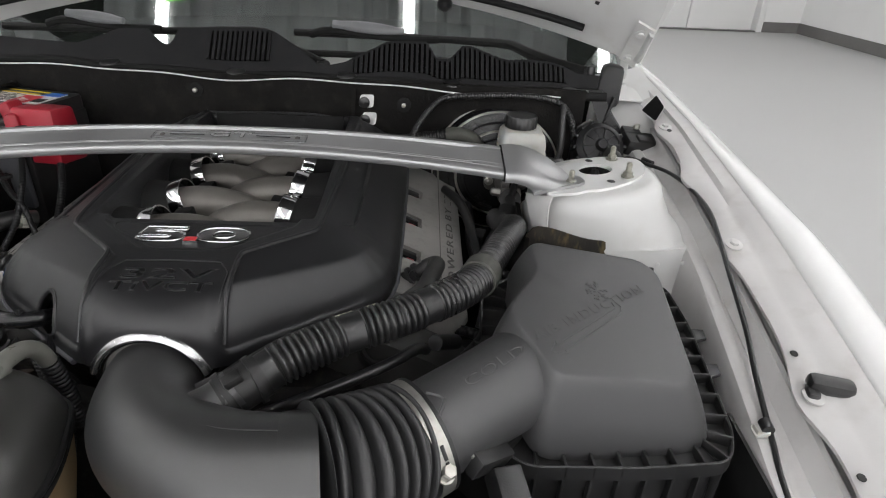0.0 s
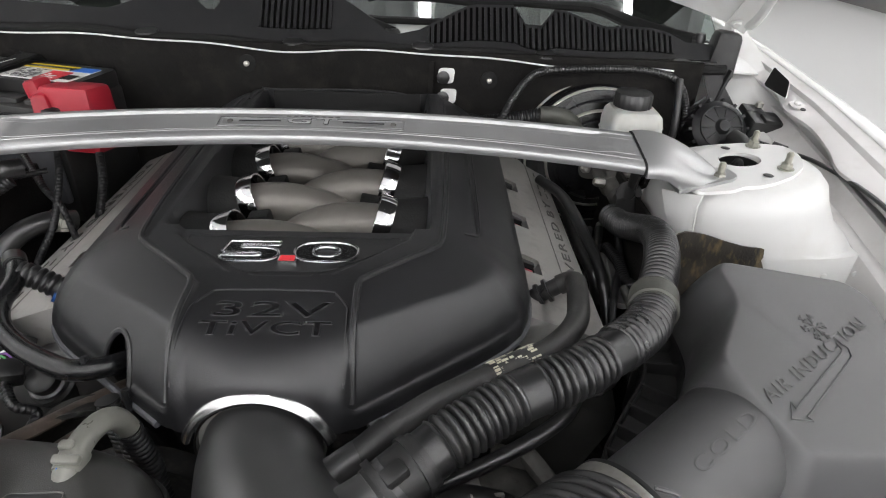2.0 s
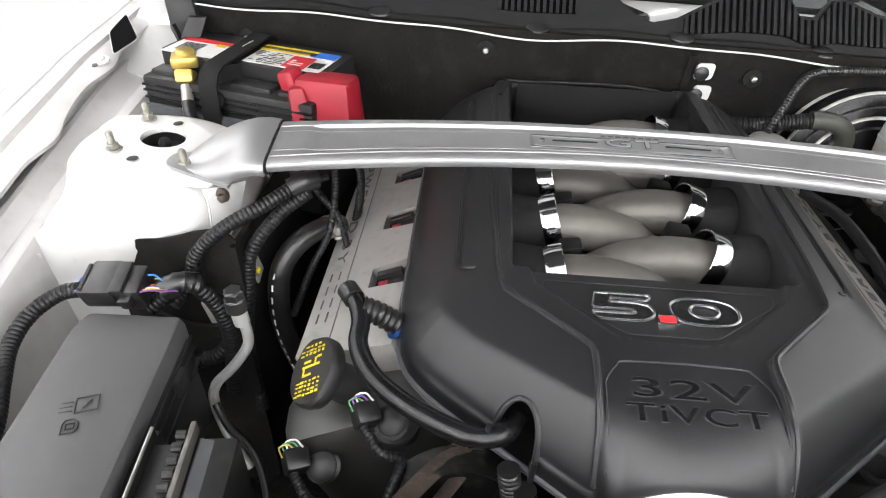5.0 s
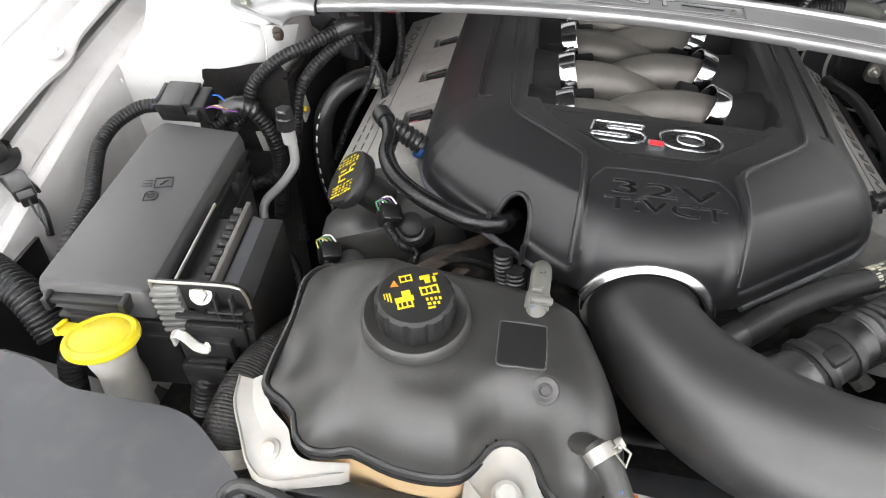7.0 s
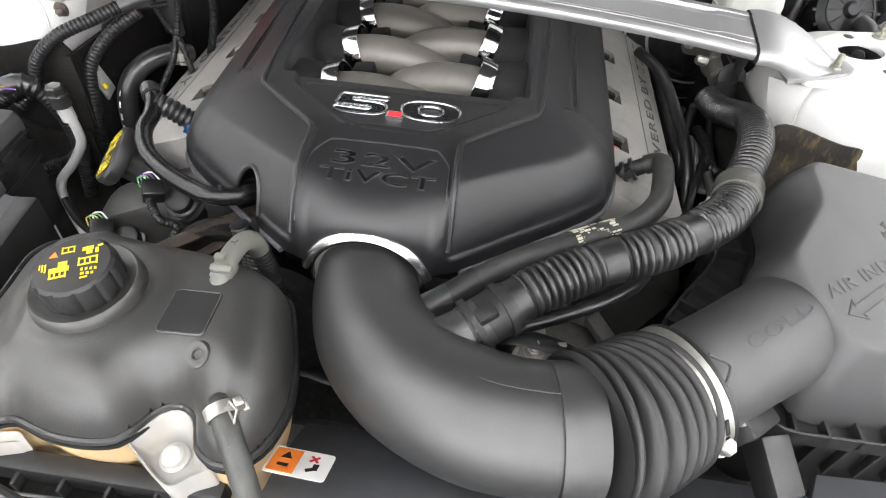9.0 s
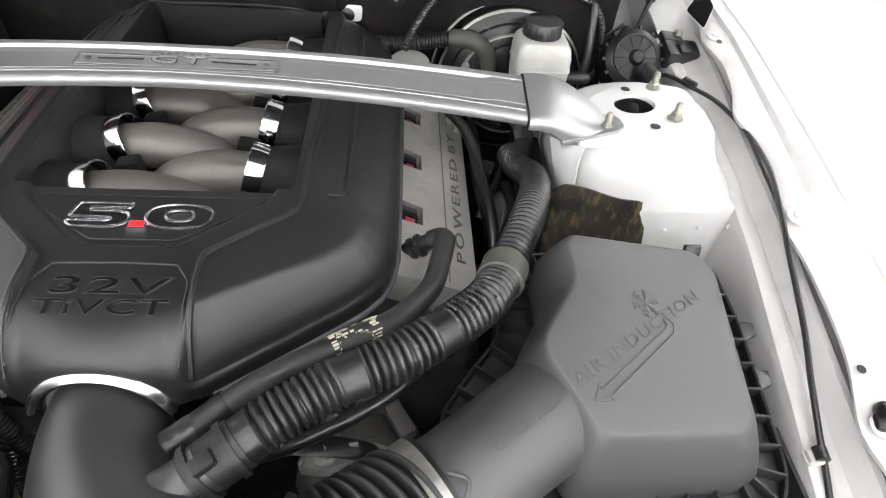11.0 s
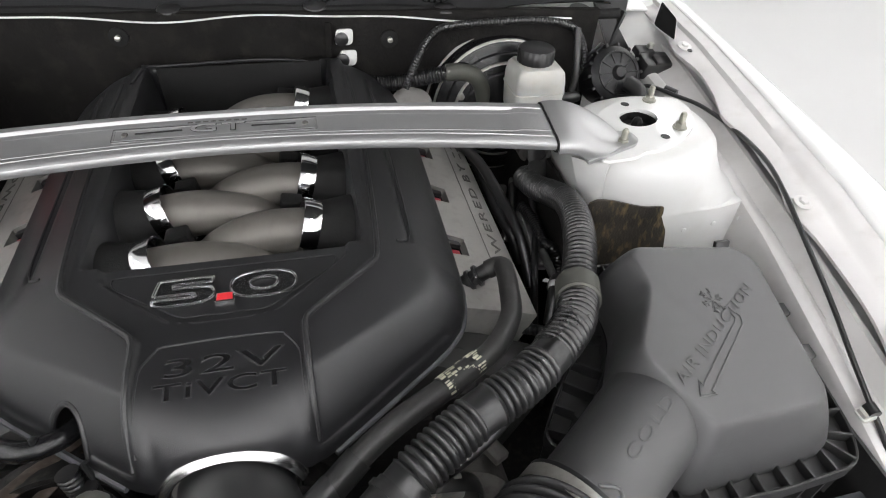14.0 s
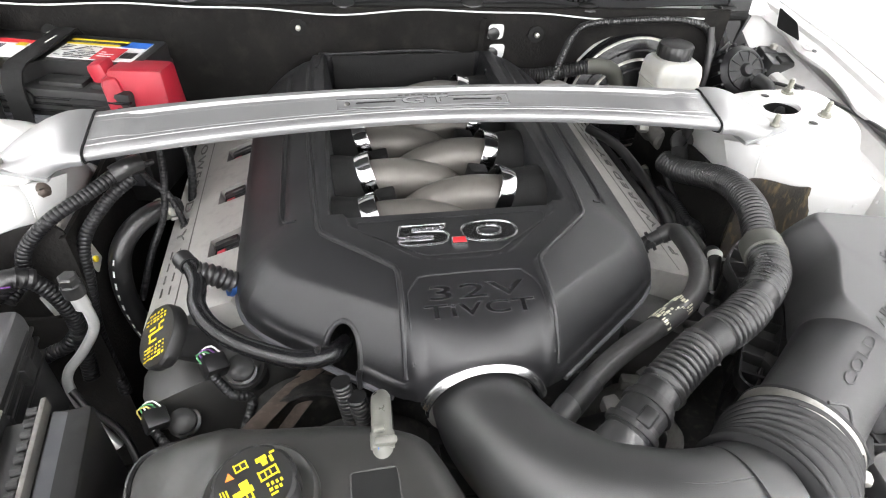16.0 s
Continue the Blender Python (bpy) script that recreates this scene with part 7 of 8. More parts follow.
for y in (-0.06, 0.0, 0.07):
    part("side_lug", box((0, 0, 0), (0.008, 0.020, 0.022), 0.002, FM @ at((0.052, y, FZ - 0.040))), PLASTIC, fuse)

relay = thing("control_module", (-0.36, 0.90, 0.72), "finned control module in an aluminium bracket", "control module")
RM = at((-0.366, 0.907, 0.0), 0, 0, 7)
part("body", box((0, 0, 0), (0.052, 0.115, 0.13), 0.004, RM @ at((0.012, 0.0, 0.733))), PLASTIC, relay)
part("well", box((0, 0, 0), (0.022, 0.100, 0.01), 0.001, RM @ at((-0.018, 0.002, 0.792))), INKANDSHADE, relay)
part("bracket_edge", tube([RM @ Vector((x, y, z)) for x, y, z in ((-0.030, 0.060, 0.808), (-0.030, -0.052, 0.808), (-0.026, -0.056, 0.808), (0.002, -0.056, 0.808))], 0.0015, 8, raw=True), STEEL, relay, "bright bracket edge")
part("bracket_wall", box((0, 0, 0), (0.003, 0.118, 0.06), 0.001, RM @ at((-0.031, 0.003, 0.778))), PLASTIC, relay)
fin_plate = part("heat_sink", box((0, 0, 0), (0.0045, 0.118, 0.014), 0.001, RM @ at((0.003, 0.004, 0.805))), DULL, relay, "aluminium heat sink")
for k in range(10):
    part("fin", tube([RM @ Vector((-0.002, -0.048 + 0.0115 * k, 0.804)), RM @ Vector((-0.010, -0.048 + 0.0115 * k, 0.804))], 0.0042, 10, 0.004), PLASTIC, fin_plate)
part("side_plate", box((0, 0, 0), (0.026, 0.108, 0.003), 0.001, RM @ at((0.020, 0.0, 0.796), 0, 22, 0)), SLATE, relay, "grey sloping cover plate")
part("front_plate", prism([(q.x, q.y) for q in round_poly([(-0.041, -0.010, 0), (0.036, -0.012, 0), (0.038, 0.010, 0), (0.028, 0.021, 0), (-0.041, 0.020, 0)], 0.006, 4)], -0.0025, 0.0025, 0.001, RM @ at((0.0, -0.056, 0.802), 90, 0, 0)), PLASTIC, relay, "black ribbed mounting plate")
part("plate_rim", tube([RM @ Vector(q) for q in ((-0.041, -0.059, 0.796), (-0.041, -0.059, 0.822), (-0.034, -0.059, 0.8235), (0.026, -0.059, 0.8235), (0.036, -0.059, 0.814), (0.038, -0.059, 0.798))], 0.0013, 8, 0.004), STEEL, relay, "bright edge of the mounting plate")
for x, z, w, h in ((0.008, 0.765, 0.040, 0.030), (0.028, 0.752, 0.020, 0.050), (-0.002, 0.744, 0.050, 0.006), (-0.012, 0.765, 0.004, 0.040)):
    part("front_frame", box((0, 0, 0), (w, 0.010, h), 0.002, RM @ at((x, -0.060, z))), PLASTIC, relay)
sink = part("front_sink", box((0, 0, 0), (0.022, 0.008, 0.056), 0.002, RM @ at((-0.029, -0.058, 0.792))), SINK, relay, "ribbed aluminium end")
for k in range(7):
    part("sink_rib", box((0, 0, 0), (0.024, 0.005, 0.0042), 0.001, RM @ at((-0.030, -0.063, 0.814 - 0.0075 * k), 0, -8, 0)), SINK, sink)
hex_bolt("bracket_bolt", RM @ Vector((-0.001, -0.059, 0.812)), relay, RM.to_3x3() @ Vector((0, -0.85, 0.5)), 0.0065, 0.005, 0, 0.0095, "pale plated bolt")
for x, z, w, h in ((0.014, 0.806, 0.003, 0.030), (0.027, 0.804, 0.003, 0.030), (0.020, 0.801, 0.030, 0.003), (0.004, 0.792, 0.058, 0.004), (0.006, 0.768, 0.052, 0.026), (0.006, 0.781, 0.044, 0.004)):
    part("front_pocket", box((0, 0, 0), (w, 0.008, h), 0.0015, RM @ at((x, -0.066, z))), PLASTIC, relay)
RC = Matrix.Translation((-0.006, 0.013, 0.012)) @ RM
plug = part("connector", merge(box((0, 0, 0), (0.046, 0.030, 0.030), 0.003, RC @ at((0.002, -0.076, 0.743))), box((0, 0, 0), (0.040, 0.034, 0.026), 0.003, RC @ at((-0.004, -0.080, 0.716))), box((0, 0, 0), (0.036, 0.022, 0.03), 0.003, RC @ at((-0.008, -0.083, 0.688))), box((0, 0, 0), (0.034, 0.006, 0.004), 0.001, RC @ at((0.002, -0.094, 0.736))), box((0, 0, 0), (0.008, 0.006, 0.020), 0.001, RC @ at((0.018, -0.098, 0.716)))), PLASTIC, relay, "black plug connector")
part("plug_clip", tube([RC @ Vector(q) for q in ((-0.023, -0.090, 0.754), (-0.021, -0.092, 0.769), (-0.012, -0.094, 0.770), (-0.003, -0.095, 0.757), (0.005, -0.095, 0.754), (0.007, -0.095, 0.760))], 0.0042, 8, 0.004, flat=0.45), FROST, plug, "white locking clip")

part("plug_tape", ribbed([RC @ Vector((-0.006, -0.086, 0.706)), RC @ Vector((-0.012, -0.092, 0.690)), RC @ Vector((-0.020, -0.096, 0.66))], 0.0125, 0.0015, 0.0055, 14), RUBBER, plug, "wrinkled black tape round the wires")

washer = thing("washer_filler", (-0.43, 0.80, 0.65), "yellow washer cap on a milky filler neck", "filler cap")
WC = at((-0.4205, 0.7975, 0.8035), -12, -4, 0)
wcap = part("cap", merge(lathe([(0.0270, -0.006), (0.0285, -0.004), (0.0285, 0.0), (0.0262, 0.003), (0.0245, 0.0035), (0.0220, 0.0025), (0.012, 0.0055), (0.004, 0.006)], WC, 44)), YELLOW, washer, "bright yellow cap")
part("cap_tab", merge(box((0, 0, 0), (0.022, 0.014, 0.004), 0.0015, WC @ at((-0.032, 0.006, -0.003))), box((0, 0, 0), (0.004, 0.014, 0.008), 0.001, WC @ at((-0.041, 0.006, -0.002)))), YELLOW, wcap, "yellow hinge tab")
part("filler_neck", tube([(-0.4215, 0.799, 0.797), (-0.430, 0.805, 0.760), (-0.438, 0.811, 0.720), (-0.447, 0.815, 0.66)], lambda s, l: 0.0185 + 0.001 * math.sin(s * 90), 28, 0.004), MILKY, washer, "milky filler neck")

# ---- front panels ----
panel = thing("radiator_cover", (-0.42, 0.65, 0.70), "slate grey plastic radiator cover with a curved edge", "radiator cover")
edge = [(-0.60, 0.795), (-0.52, 0.793), (-0.492, 0.791), (-0.470, 0.780), (-0.450, 0.7725), (-0.362, 0.772), (-0.338, 0.766), (-0.318, 0.752), (-0.277, 0.722), (-0.266, 0.700), (-0.262, 0.60), (-0.262, 0.42), (-0.60, 0.42)]
part("panel", prism([(q.x, q.y) for q in round_poly([(x, y, 0) for x, y in edge[::-1]], 0.012, 4)], 0.748, 0.760, 0.005), SLATE, panel)
panel2 = thing("fan_shroud", (0.05, 0.70, 0.66), "black plastic fan shroud with a printed warning label", "fan shroud")
part("shroud", sheet(lambda x, v: (x, 0.66 + 0.16 * v, 0.792 - 0.075 * v * v - 0.01 * v + 0.003 * math.sin(x * 24)), steps(-0.03, 0.42, 30), steps(0, 1, 12), -0.01), SLATE, panel2, "slate grey top of the shroud")
part("shroud_wall", box((0.08, 0.822, 0.60), (0.66, 0.010, 0.21), 0.003), DARK, panel2)
part("crossbar", box((-0.150, 0.727, 0.764), (0.19, 0.016, 0.022), 0.003), PLASTIC, panel2)
part("crossbar", box((-0.052, 0.716, 0.758), (0.05, 0.014, 0.014), 0.003), PLASTIC, panel2)
for k in range(6):
    part("crossbar_rib", box((-0.238 + 0.034 * k, 0.717, 0.764), (0.0032, 0.014, 0.014), 0.0008), PLASTIC, panel2)
part("plug_screw", merge(lathe([(0.0085, 0), (0.0085, 0.003), (0.006, 0.005)], at((-0.068, 0.7130, 0.764)), 20), lathe([(0.004, 0.005), (0.004, 0.007)], at((-0.068, 0.7130, 0.764)), 6)), RUBBER, panel2)
part("lower_panel", prism([(-0.272, 0.42), (-0.022, 0.42), (-0.022, 0.709), (-0.270, 0.7045)], 0.752, 0.7605, 0.002), SLATE, panel, "flat slate grey panel with a pale front edge")
part("pale_edge", tube([(-0.262, 0.7070, 0.7605), (-0.14, 0.7090, 0.7612), (-0.024, 0.7110, 0.7612)], 0.0013, 8, 0.01), SINK, panel, "thin pale edge")
part("trim_loop", tube([(-0.272, 0.60, 0.768), (-0.276, 0.680, 0.772), (-0.284, 0.703, 0.774), (-0.280, 0.714, 0.775), (-0.266, 0.717, 0.775), (-0.226, 0.708, 0.775), (-0.176, 0.694, 0.774), (-0.150, 0.688, 0.770), (-0.12, 0.686, 0.768)], 0.0052, 10), RUBBER, panel2, "black trim strip")
part("trim_clip", merge(box((-0.118, 0.688, 0.770), (0.040, 0.015, 0.014), 0.003, turn(0, 0, 10)), box((-0.128, 0.697, 0.773), (0.010, 0.006, 0.010), 0.002), box((-0.110, 0.700, 0.773), (0.010, 0.006, 0.010), 0.002)), PLASTIC, panel2, "black clip at the end of the strip")
WL = Matrix.Translation((-0.003, 0.7440, 0.7975)) @ turn(-28, 0, 0) @ turn(0, 0, -4)
wlab = part("warning_label", prism([(q.x, q.y) for q in round_poly([(-0.022, -0.014, 0), (0.022, -0.014, 0), (0.022, 0.014, 0), (-0.022, 0.014, 0)], 0.003, 3)], 0, 0.0006, 0, WL), WHITEINK, panel2, "white warning label with an orange half")
part("label_field", box((0, 0, 0), (0.019, 0.024, 0.0004), 0, WL @ at((-0.0105, 0, 0.0009))), ORANGEINK, wlab, "orange field")
part("label_sign", merge(prism([(-0.0145, 0.002), (-0.0065, 0.002), (-0.0105, 0.009)], 0.0012, 0.0015, 0, WL), box((0, 0, 0), (0.008, 0.003, 0.0003), 0, WL @ at((-0.0105, -0.005, 0.0013)))), INKANDSHADE, wlab, "black warning sign")
part("label_print", merge(box((0, 0, 0), (0.006, 0.003, 0.0004), 0, WL @ at((0.009, -0.005, 0.0009), 0, 0, 30)), box((0, 0, 0), (0.004, 0.006, 0.0004), 0, WL @ at((0.012, -0.002, 0.0010)))), INKANDSHADE, wlab)
part("label_cross", merge(box((0, 0, 0), (0.008, 0.0018, 0.0004), 0, WL @ at((0.009, 0.006, 0.0009), 0, 0, 45)), box((0, 0, 0), (0.008, 0.0018, 0.0004), 0, WL @ at((0.009, 0.006, 0.0010), 0, 0, -45))), REDINK, wlab, "red cross")
panel3 = thing("radiator_cover", (0.47, 0.75, 0.66), "slate grey plastic cover in front of the air box", "radiator cover")
part("panel", prism([(0.385, 0.42), (0.60, 0.42), (0.60, 0.845), (0.42, 0.84), (0.40, 0.80)], 0.700, 0.712, 0.004), SLATE, panel3)
rad_hose = thing("radiator_hose", (-0.30, 0.84, 0.70), "thick braided black radiator hose with a plated clamp", "hose")
part("hose", ribbed([(-0.262, 0.95, 0.66), (-0.290, 0.90, 0.718), (-0.304, 0.862, 0.738), (-0.312, 0.83, 0.744), (-0.317, 0.80, 0.743), (-0.318, 0.77, 0.735), (-0.315, 0.748, 0.720), (-0.305, 0.72, 0.69)], 0.0215, 0.0008, 0.0026, 28, per=4), BRAID, rad_hose)
clamp_fit((-0.3175, 0.762, 0.731), (-0.3155, 0.750, 0.722), 0.0226, rad_hose, "plated hose clamp")


# ---- breather, oil cap and sensors on the battery side ----
pcv = thing("breather_pipe", (-0.22, 1.0, 0.80), "glossy black breather pipe looping to the engine cover", "pipe")
part("pipe", tube([(-0.266, 1.094, 0.850), (-0.256, 1.080, 0.849), (-0.250, 1.062, 0.845), (-0.248, 1.038, 0.841), (-0.232, 1.010, 0.838), (-0.203, 0.986, 0.836), (-0.168, 0.967, 0.836), (-0.144, 0.958, 0.838), (-0.123, 0.964, 0.837), (-0.112, 0.982, 0.830)], 0.0086, 18, 0.005), GLOSS, pcv)
part("pipe_end", tube([(-0.269, 1.099, 0.850), (-0.260, 1.086, 0.850)], 0.0102, 18, 0.004), RUBBER, pcv)
part("elbow_fitting", ribbed([(-0.252, 1.078, 0.848), (-0.238, 1.078, 0.842), (-0.222, 1.078, 0.832), (-0.210, 1.080, 0.824)], 0.0115, 0.0022, 0.006, 18), RUBBER, pcv, "ribbed black elbow fitting")
part("blue_clip", tube([(-0.2235, 1.0742, 0.8285), (-0.2195, 1.0752, 0.8260)], 0.0098, 16, 0.002), BLUECLIP, pcv, "blue retaining clip")
oil = thing("oil_filler_cap", (-0.29, 1.05, 0.77), "black oil filler cap with yellow printing", "oil cap")
OM = aim((-0.287, 1.034, 0.806), (-0.70, -0.24, 0.67))
capo = []
for r, z in ((0.018, -0.05), (0.018, -0.010), (0.030, -0.009), (0.0325, -0.005), (0.0325, 0.003), (0.0305, 0.0060), (0.01, 0.0066)):
    capo.append([OM @ Vector((r * math.cos(2 * math.pi * k / 48) * (1.06 if abs(math.sin(2 * math.pi * k / 48)) < 0.35 else 1.0), r * math.sin(2 * math.pi * k / 48), z)) for k in range(48)])
ocap = part("cap", skin(capo), PLASTIC, oil)
ink_rng = random.Random(8)
part("cap_print", merge(*[box((0, 0, 0), (ink_rng.uniform(0.0010, 0.0024), ink_rng.uniform(0.002, 0.006), 0.0005), 0, OM @ turn(0, 0, -25) @ at((x + ink_rng.uniform(-0.0004, 0.0004), y, 0.0069))) for x in (-0.024, -0.020, -0.0165, 0.010, 0.014, 0.018, 0.022) for y in np.arange(-0.016, 0.017, 0.0062) if math.hypot(x, y) < 0.028],
                        *[box((0, 0, 0), (w, h, 0.0005), 0, OM @ turn(0, 0, -25) @ at((x, y, 0.0069))) for x, y, w, h in ((-0.004, 0.0, 0.0022, 0.026), (-0.008, 0.006, 0.006, 0.0022), (-0.009, -0.006, 0.0022, 0.010), (0.001, -0.010, 0.008, 0.0022), (0.004, -0.004, 0.0022, 0.012), (-0.011, 0.011, 0.0022, 0.006))]), YELLOWINK, ocap, "yellow printed oil symbols")
for base, cols in (((-0.238, 1.005, 0.790), (WIREGREEN, VIOLET, WHITEINK)), ((-0.300, 0.985, 0.742), (BRASS, WIREGREEN, WHITEINK))):
    b = Vector(base)
    sens = thing("cam_sensor", base, "black cam sensor plug with coloured wires", "sensor", "cam sensors")
    part("plug", box(b, (0.022, 0.020, 0.020), 0.003, turn(20, 15, 30)), RUBBER, sens)
    part("sensor_body", lathe([(0.013, -0.012), (0.013, 0.004), (0.010, 0.006)], aim(b + Vector((0.022, 0.004, -0.012)), (0.1, -0.5, 0.8)), 22), PLASTIC, sens)
    part("seal_ring", lathe([(0.016, -0.013), (0.016, -0.009), (0.013, -0.008)], aim(b + Vector((0.022, 0.004, -0.012)), (0.1, -0.5, 0.8)), 22), RUBBER, sens)
    for k, col in enumerate(cols):
        o = Vector((0.0026 * (k - 1), 0.0022 * (k - 1), 0.0012 * k))
        part("wire", tube([b + o + Vector((-0.008, 0.0, 0.006)), b + o + Vector((-0.012, 0.006, 0.012)), b + o + Vector((-0.004, 0.009, 0.013)), b + o + Vector((0.003, 0.006, 0.007))], 0.0009, 8, 0.003), col, sens, "coloured wire loop")
    part("loom", ribbed([b + Vector((0.0, -0.010, -0.004)), b + Vector((0.018, -0.030, -0.010)), b + Vector((0.034, -0.030, -0.020)), b + Vector((0.026, -0.058, -0.034)), b + Vector((0.010, -0.075, -0.06))], 0.0048, 0.0006, 0.004, 10), LOOM, sens)
idler = thing("drive_pulley", (-0.16, 0.94, 0.74), "dark drive pulley behind a plated bracket arm", "pulley")
part("rim", lathe([(0.060, -0.014), (0.062, -0.013), (0.060, -0.006), (0.060, 0.006), (0.062, 0.013), (0.058, 0.014), (0.05, 0.006), (0.02, 0.006)], aim((-0.155, 0.962, 0.725), (0.15, -0.95, 0.2)), 44), DARK, idler)
part("bracket_arm", tube([(-0.206, 0.916, 0.790), (-0.180, 0.956, 0.782), (-0.150, 0.990, 0.780), (-0.13, 1.01, 0.778)], 0.0085, 10, 0.006, flat=0.35), RUSTY, idler, "brown stained bracket arm")
part("bracket_arm", tube([(-0.180, 0.925, 0.770), (-0.155, 0.965, 0.768), (-0.130, 0.996, 0.770)], 0.006, 10, 0.006, flat=0.4), RUSTY, idler)
for a, b in (((-0.118, 0.945, 0.82), (-0.112, 0.915, 0.70)), ((-0.105, 0.935, 0.81), (-0.098, 0.905, 0.70))):
    lm = thing("wire_loom", b, "black corrugated wire loom", "wire loom", "looms")
    part("sleeve", ribbed([a, Vector(a).lerp(Vector(b), 0.5) + Vector((0.006, 0.004, 0)), b], 0.009, 0.0015, 0.0045, 12), RUBBER, lm)

# ---- lines and looms between engine and fuse box ----
ac = thing("air_conditioning_line", (-0.40, 1.09, 0.60), "silver aluminium line with a black service cap", "pipe")
part("pipe", tube([(-0.376, 1.094, 0.812), (-0.374, 1.095, 0.785), (-0.377, 1.094, 0.765), (-0.395, 1.088, 0.738), (-0.415, 1.083, 0.715), (-0.420, 1.078, 0.690), (-0.41, 1.07, 0.64), (-0.39, 1.06, 0.60)], 0.0055, 14, 0.005), PIPE, ac)
part("fitting", tube([(-0.378, 1.094, 0.825), (-0.376, 1.094, 0.800)], 0.0080, 16, 0.004), PIPE, ac)
part("service_cap", merge(lathe([(0.0105, 0), (0.0105, 0.014), (0.009, 0.016)], at((-0.378, 1.094, 0.818)), 20), lathe([(0.010, 0.014), (0.010, 0.023), (0.008, 0.025)], at((-0.378, 1.094, 0.818)), 6)), RUBBER, ac, "black service port cap")
part("thin_line", tube([(-0.418, 1.076, 0.69), (-0.400, 1.06, 0.672), (-0.375, 1.05, 0.645), (-0.362, 1.03, 0.60), (-0.36, 1.0, 0.55)], 0.0045, 10), RUBBER, ac)
dash = thing("coolant_hose", (-0.37, 1.2, 0.60), "black hose with a white dashed line", "hose")
dash_pts = [(-0.315, 1.275, 0.795), (-0.335, 1.250, 0.805), (-0.356, 1.225, 0.800), (-0.372, 1.205, 0.778), (-0.378, 1.195, 0.735), (-0.376, 1.195, 0.68), (-0.366, 1.20, 0.62), (-0.35, 1.20, 0.56)]
part("hose", tube(dash_pts, 0.0125, 18), RUBBER, dash)
dp = smooth_path(dash_pts, 0.004)
for k in range(20, len(dp) - 6, 4):
    part("white_dash", tube([dp[k] + Vector((-0.004, -0.0115, 0.001)), dp[k + 2] + Vector((-0.004, -0.0115, 0.001))], 0.0014, 6), WHITEINK, dash, "")
clamp_fit(dp[3], dp[6], 0.0132, dash, "plated spring clamp")
LOOMS = [
    ([(-0.345, 1.22, 0.885), (-0.372, 1.19, 0.876), (-0.408, 1.165, 0.862), (-0.440, 1.155, 0.832), (-0.450, 1.145, 0.800), (-0.46, 1.12, 0.79)], 0.0078),
    ([(-0.478, 1.110, 0.794), (-0.458, 1.120, 0.808), (-0.440, 1.128, 0.814), (-0.424, 1.130, 0.798), (-0.414, 1.13, 0.770), (-0.412, 1.13, 0.735), (-0.418, 1.12, 0.66)], 0.0092),
    ([(-0.475, 1.11, 0.695), (-0.450, 1.125, 0.702), (-0.428, 1.128, 0.712), (-0.410, 1.14, 0.735)], 0.009),
    ([(-0.335, 1.22, 0.875), (-0.365, 1.20, 0.855), (-0.392, 1.18, 0.82), (-0.400, 1.17, 0.77), (-0.41, 1.16, 0.69), (-0.40, 1.14, 0.60)], 0.0075),
    ([(-0.538, 1.105, 0.818), (-0.560, 1.100, 0.814), (-0.580, 1.078, 0.804), (-0.582, 1.045, 0.795), (-0.565, 1.005, 0.790), (-0.545, 0.962, 0.785), (-0.535, 0.905, 0.775), (-0.532, 0.85, 0.72)], 0.0082),
    ([(-0.60, 0.875, 0.765), (-0.565, 0.858, 0.772), (-0.535, 0.845, 0.765), (-0.51, 0.83, 0.74)], 0.0165),
    ([(-0.49, 0.842, 0.745), (-0.500, 0.822, 0.715), (-0.505, 0.81, 0.67)], 0.012),
]
for pts, r in LOOMS:
    lm = thing("wire_loom", pts[-1], "black corrugated wire loom", "wire loom", "looms")
    part("sleeve", ribbed(pts, r, r * 0.12, 0.0048, 16), LOOM, lm)
for q in ([(-0.462, 1.112, 0.818), (-0.446, 1.122, 0.822), (-0.430, 1.130, 0.812)], [(-0.352, 1.215, 0.882), (-0.340, 1.222, 0.886), (-0.330, 1.235, 0.884)]):
    tp = thing("wire_loom", q[-1], "black taped joint of wire looms", "wire loom", "looms")
    part("tape", tube(q, lambda a, l: 0.0105 + 0.0006 * math.sin(a * 900), 14, 0.003), RUBBER, tp)
for q, r in (([(-0.40, 1.34, 0.868), (-0.374, 1.31, 0.860), (-0.338, 1.272, 0.840), (-0.314, 1.257, 0.820), (-0.300, 1.245, 0.77)], 0.0062), ([(-0.325, 1.30, 0.885), (-0.319, 1.280, 0.858), (-0.319, 1.262, 0.832), (-0.325, 1.243, 0.80), (-0.345, 1.225, 0.76), (-0.368, 1.208, 0.70)], 0.0065), ([(-0.42, 1.25, 0.80), (-0.395, 1.235, 0.845), (-0.365, 1.245, 0.862), (-0.325, 1.27, 0.865)], 0.0052), ([(-0.31, 1.36, 0.85), (-0.30, 1.33, 0.82), (-0.305, 1.30, 0.77)], 0.008)):
    lm = thing("wire_loom", q[-1], "thin black wire loom in the shade", "wire loom", "looms")
    part("sleeve", ribbed(q, r * 0.7, r * 0.08, 0.0042, 12), LOOM, lm)
conn = thing("wiring_connector", (-0.50, 1.115, 0.80), "large black wiring connector with coloured wires", "connector")
CM = at((-0.502, 1.108, 0.823), 14, -4, 2)
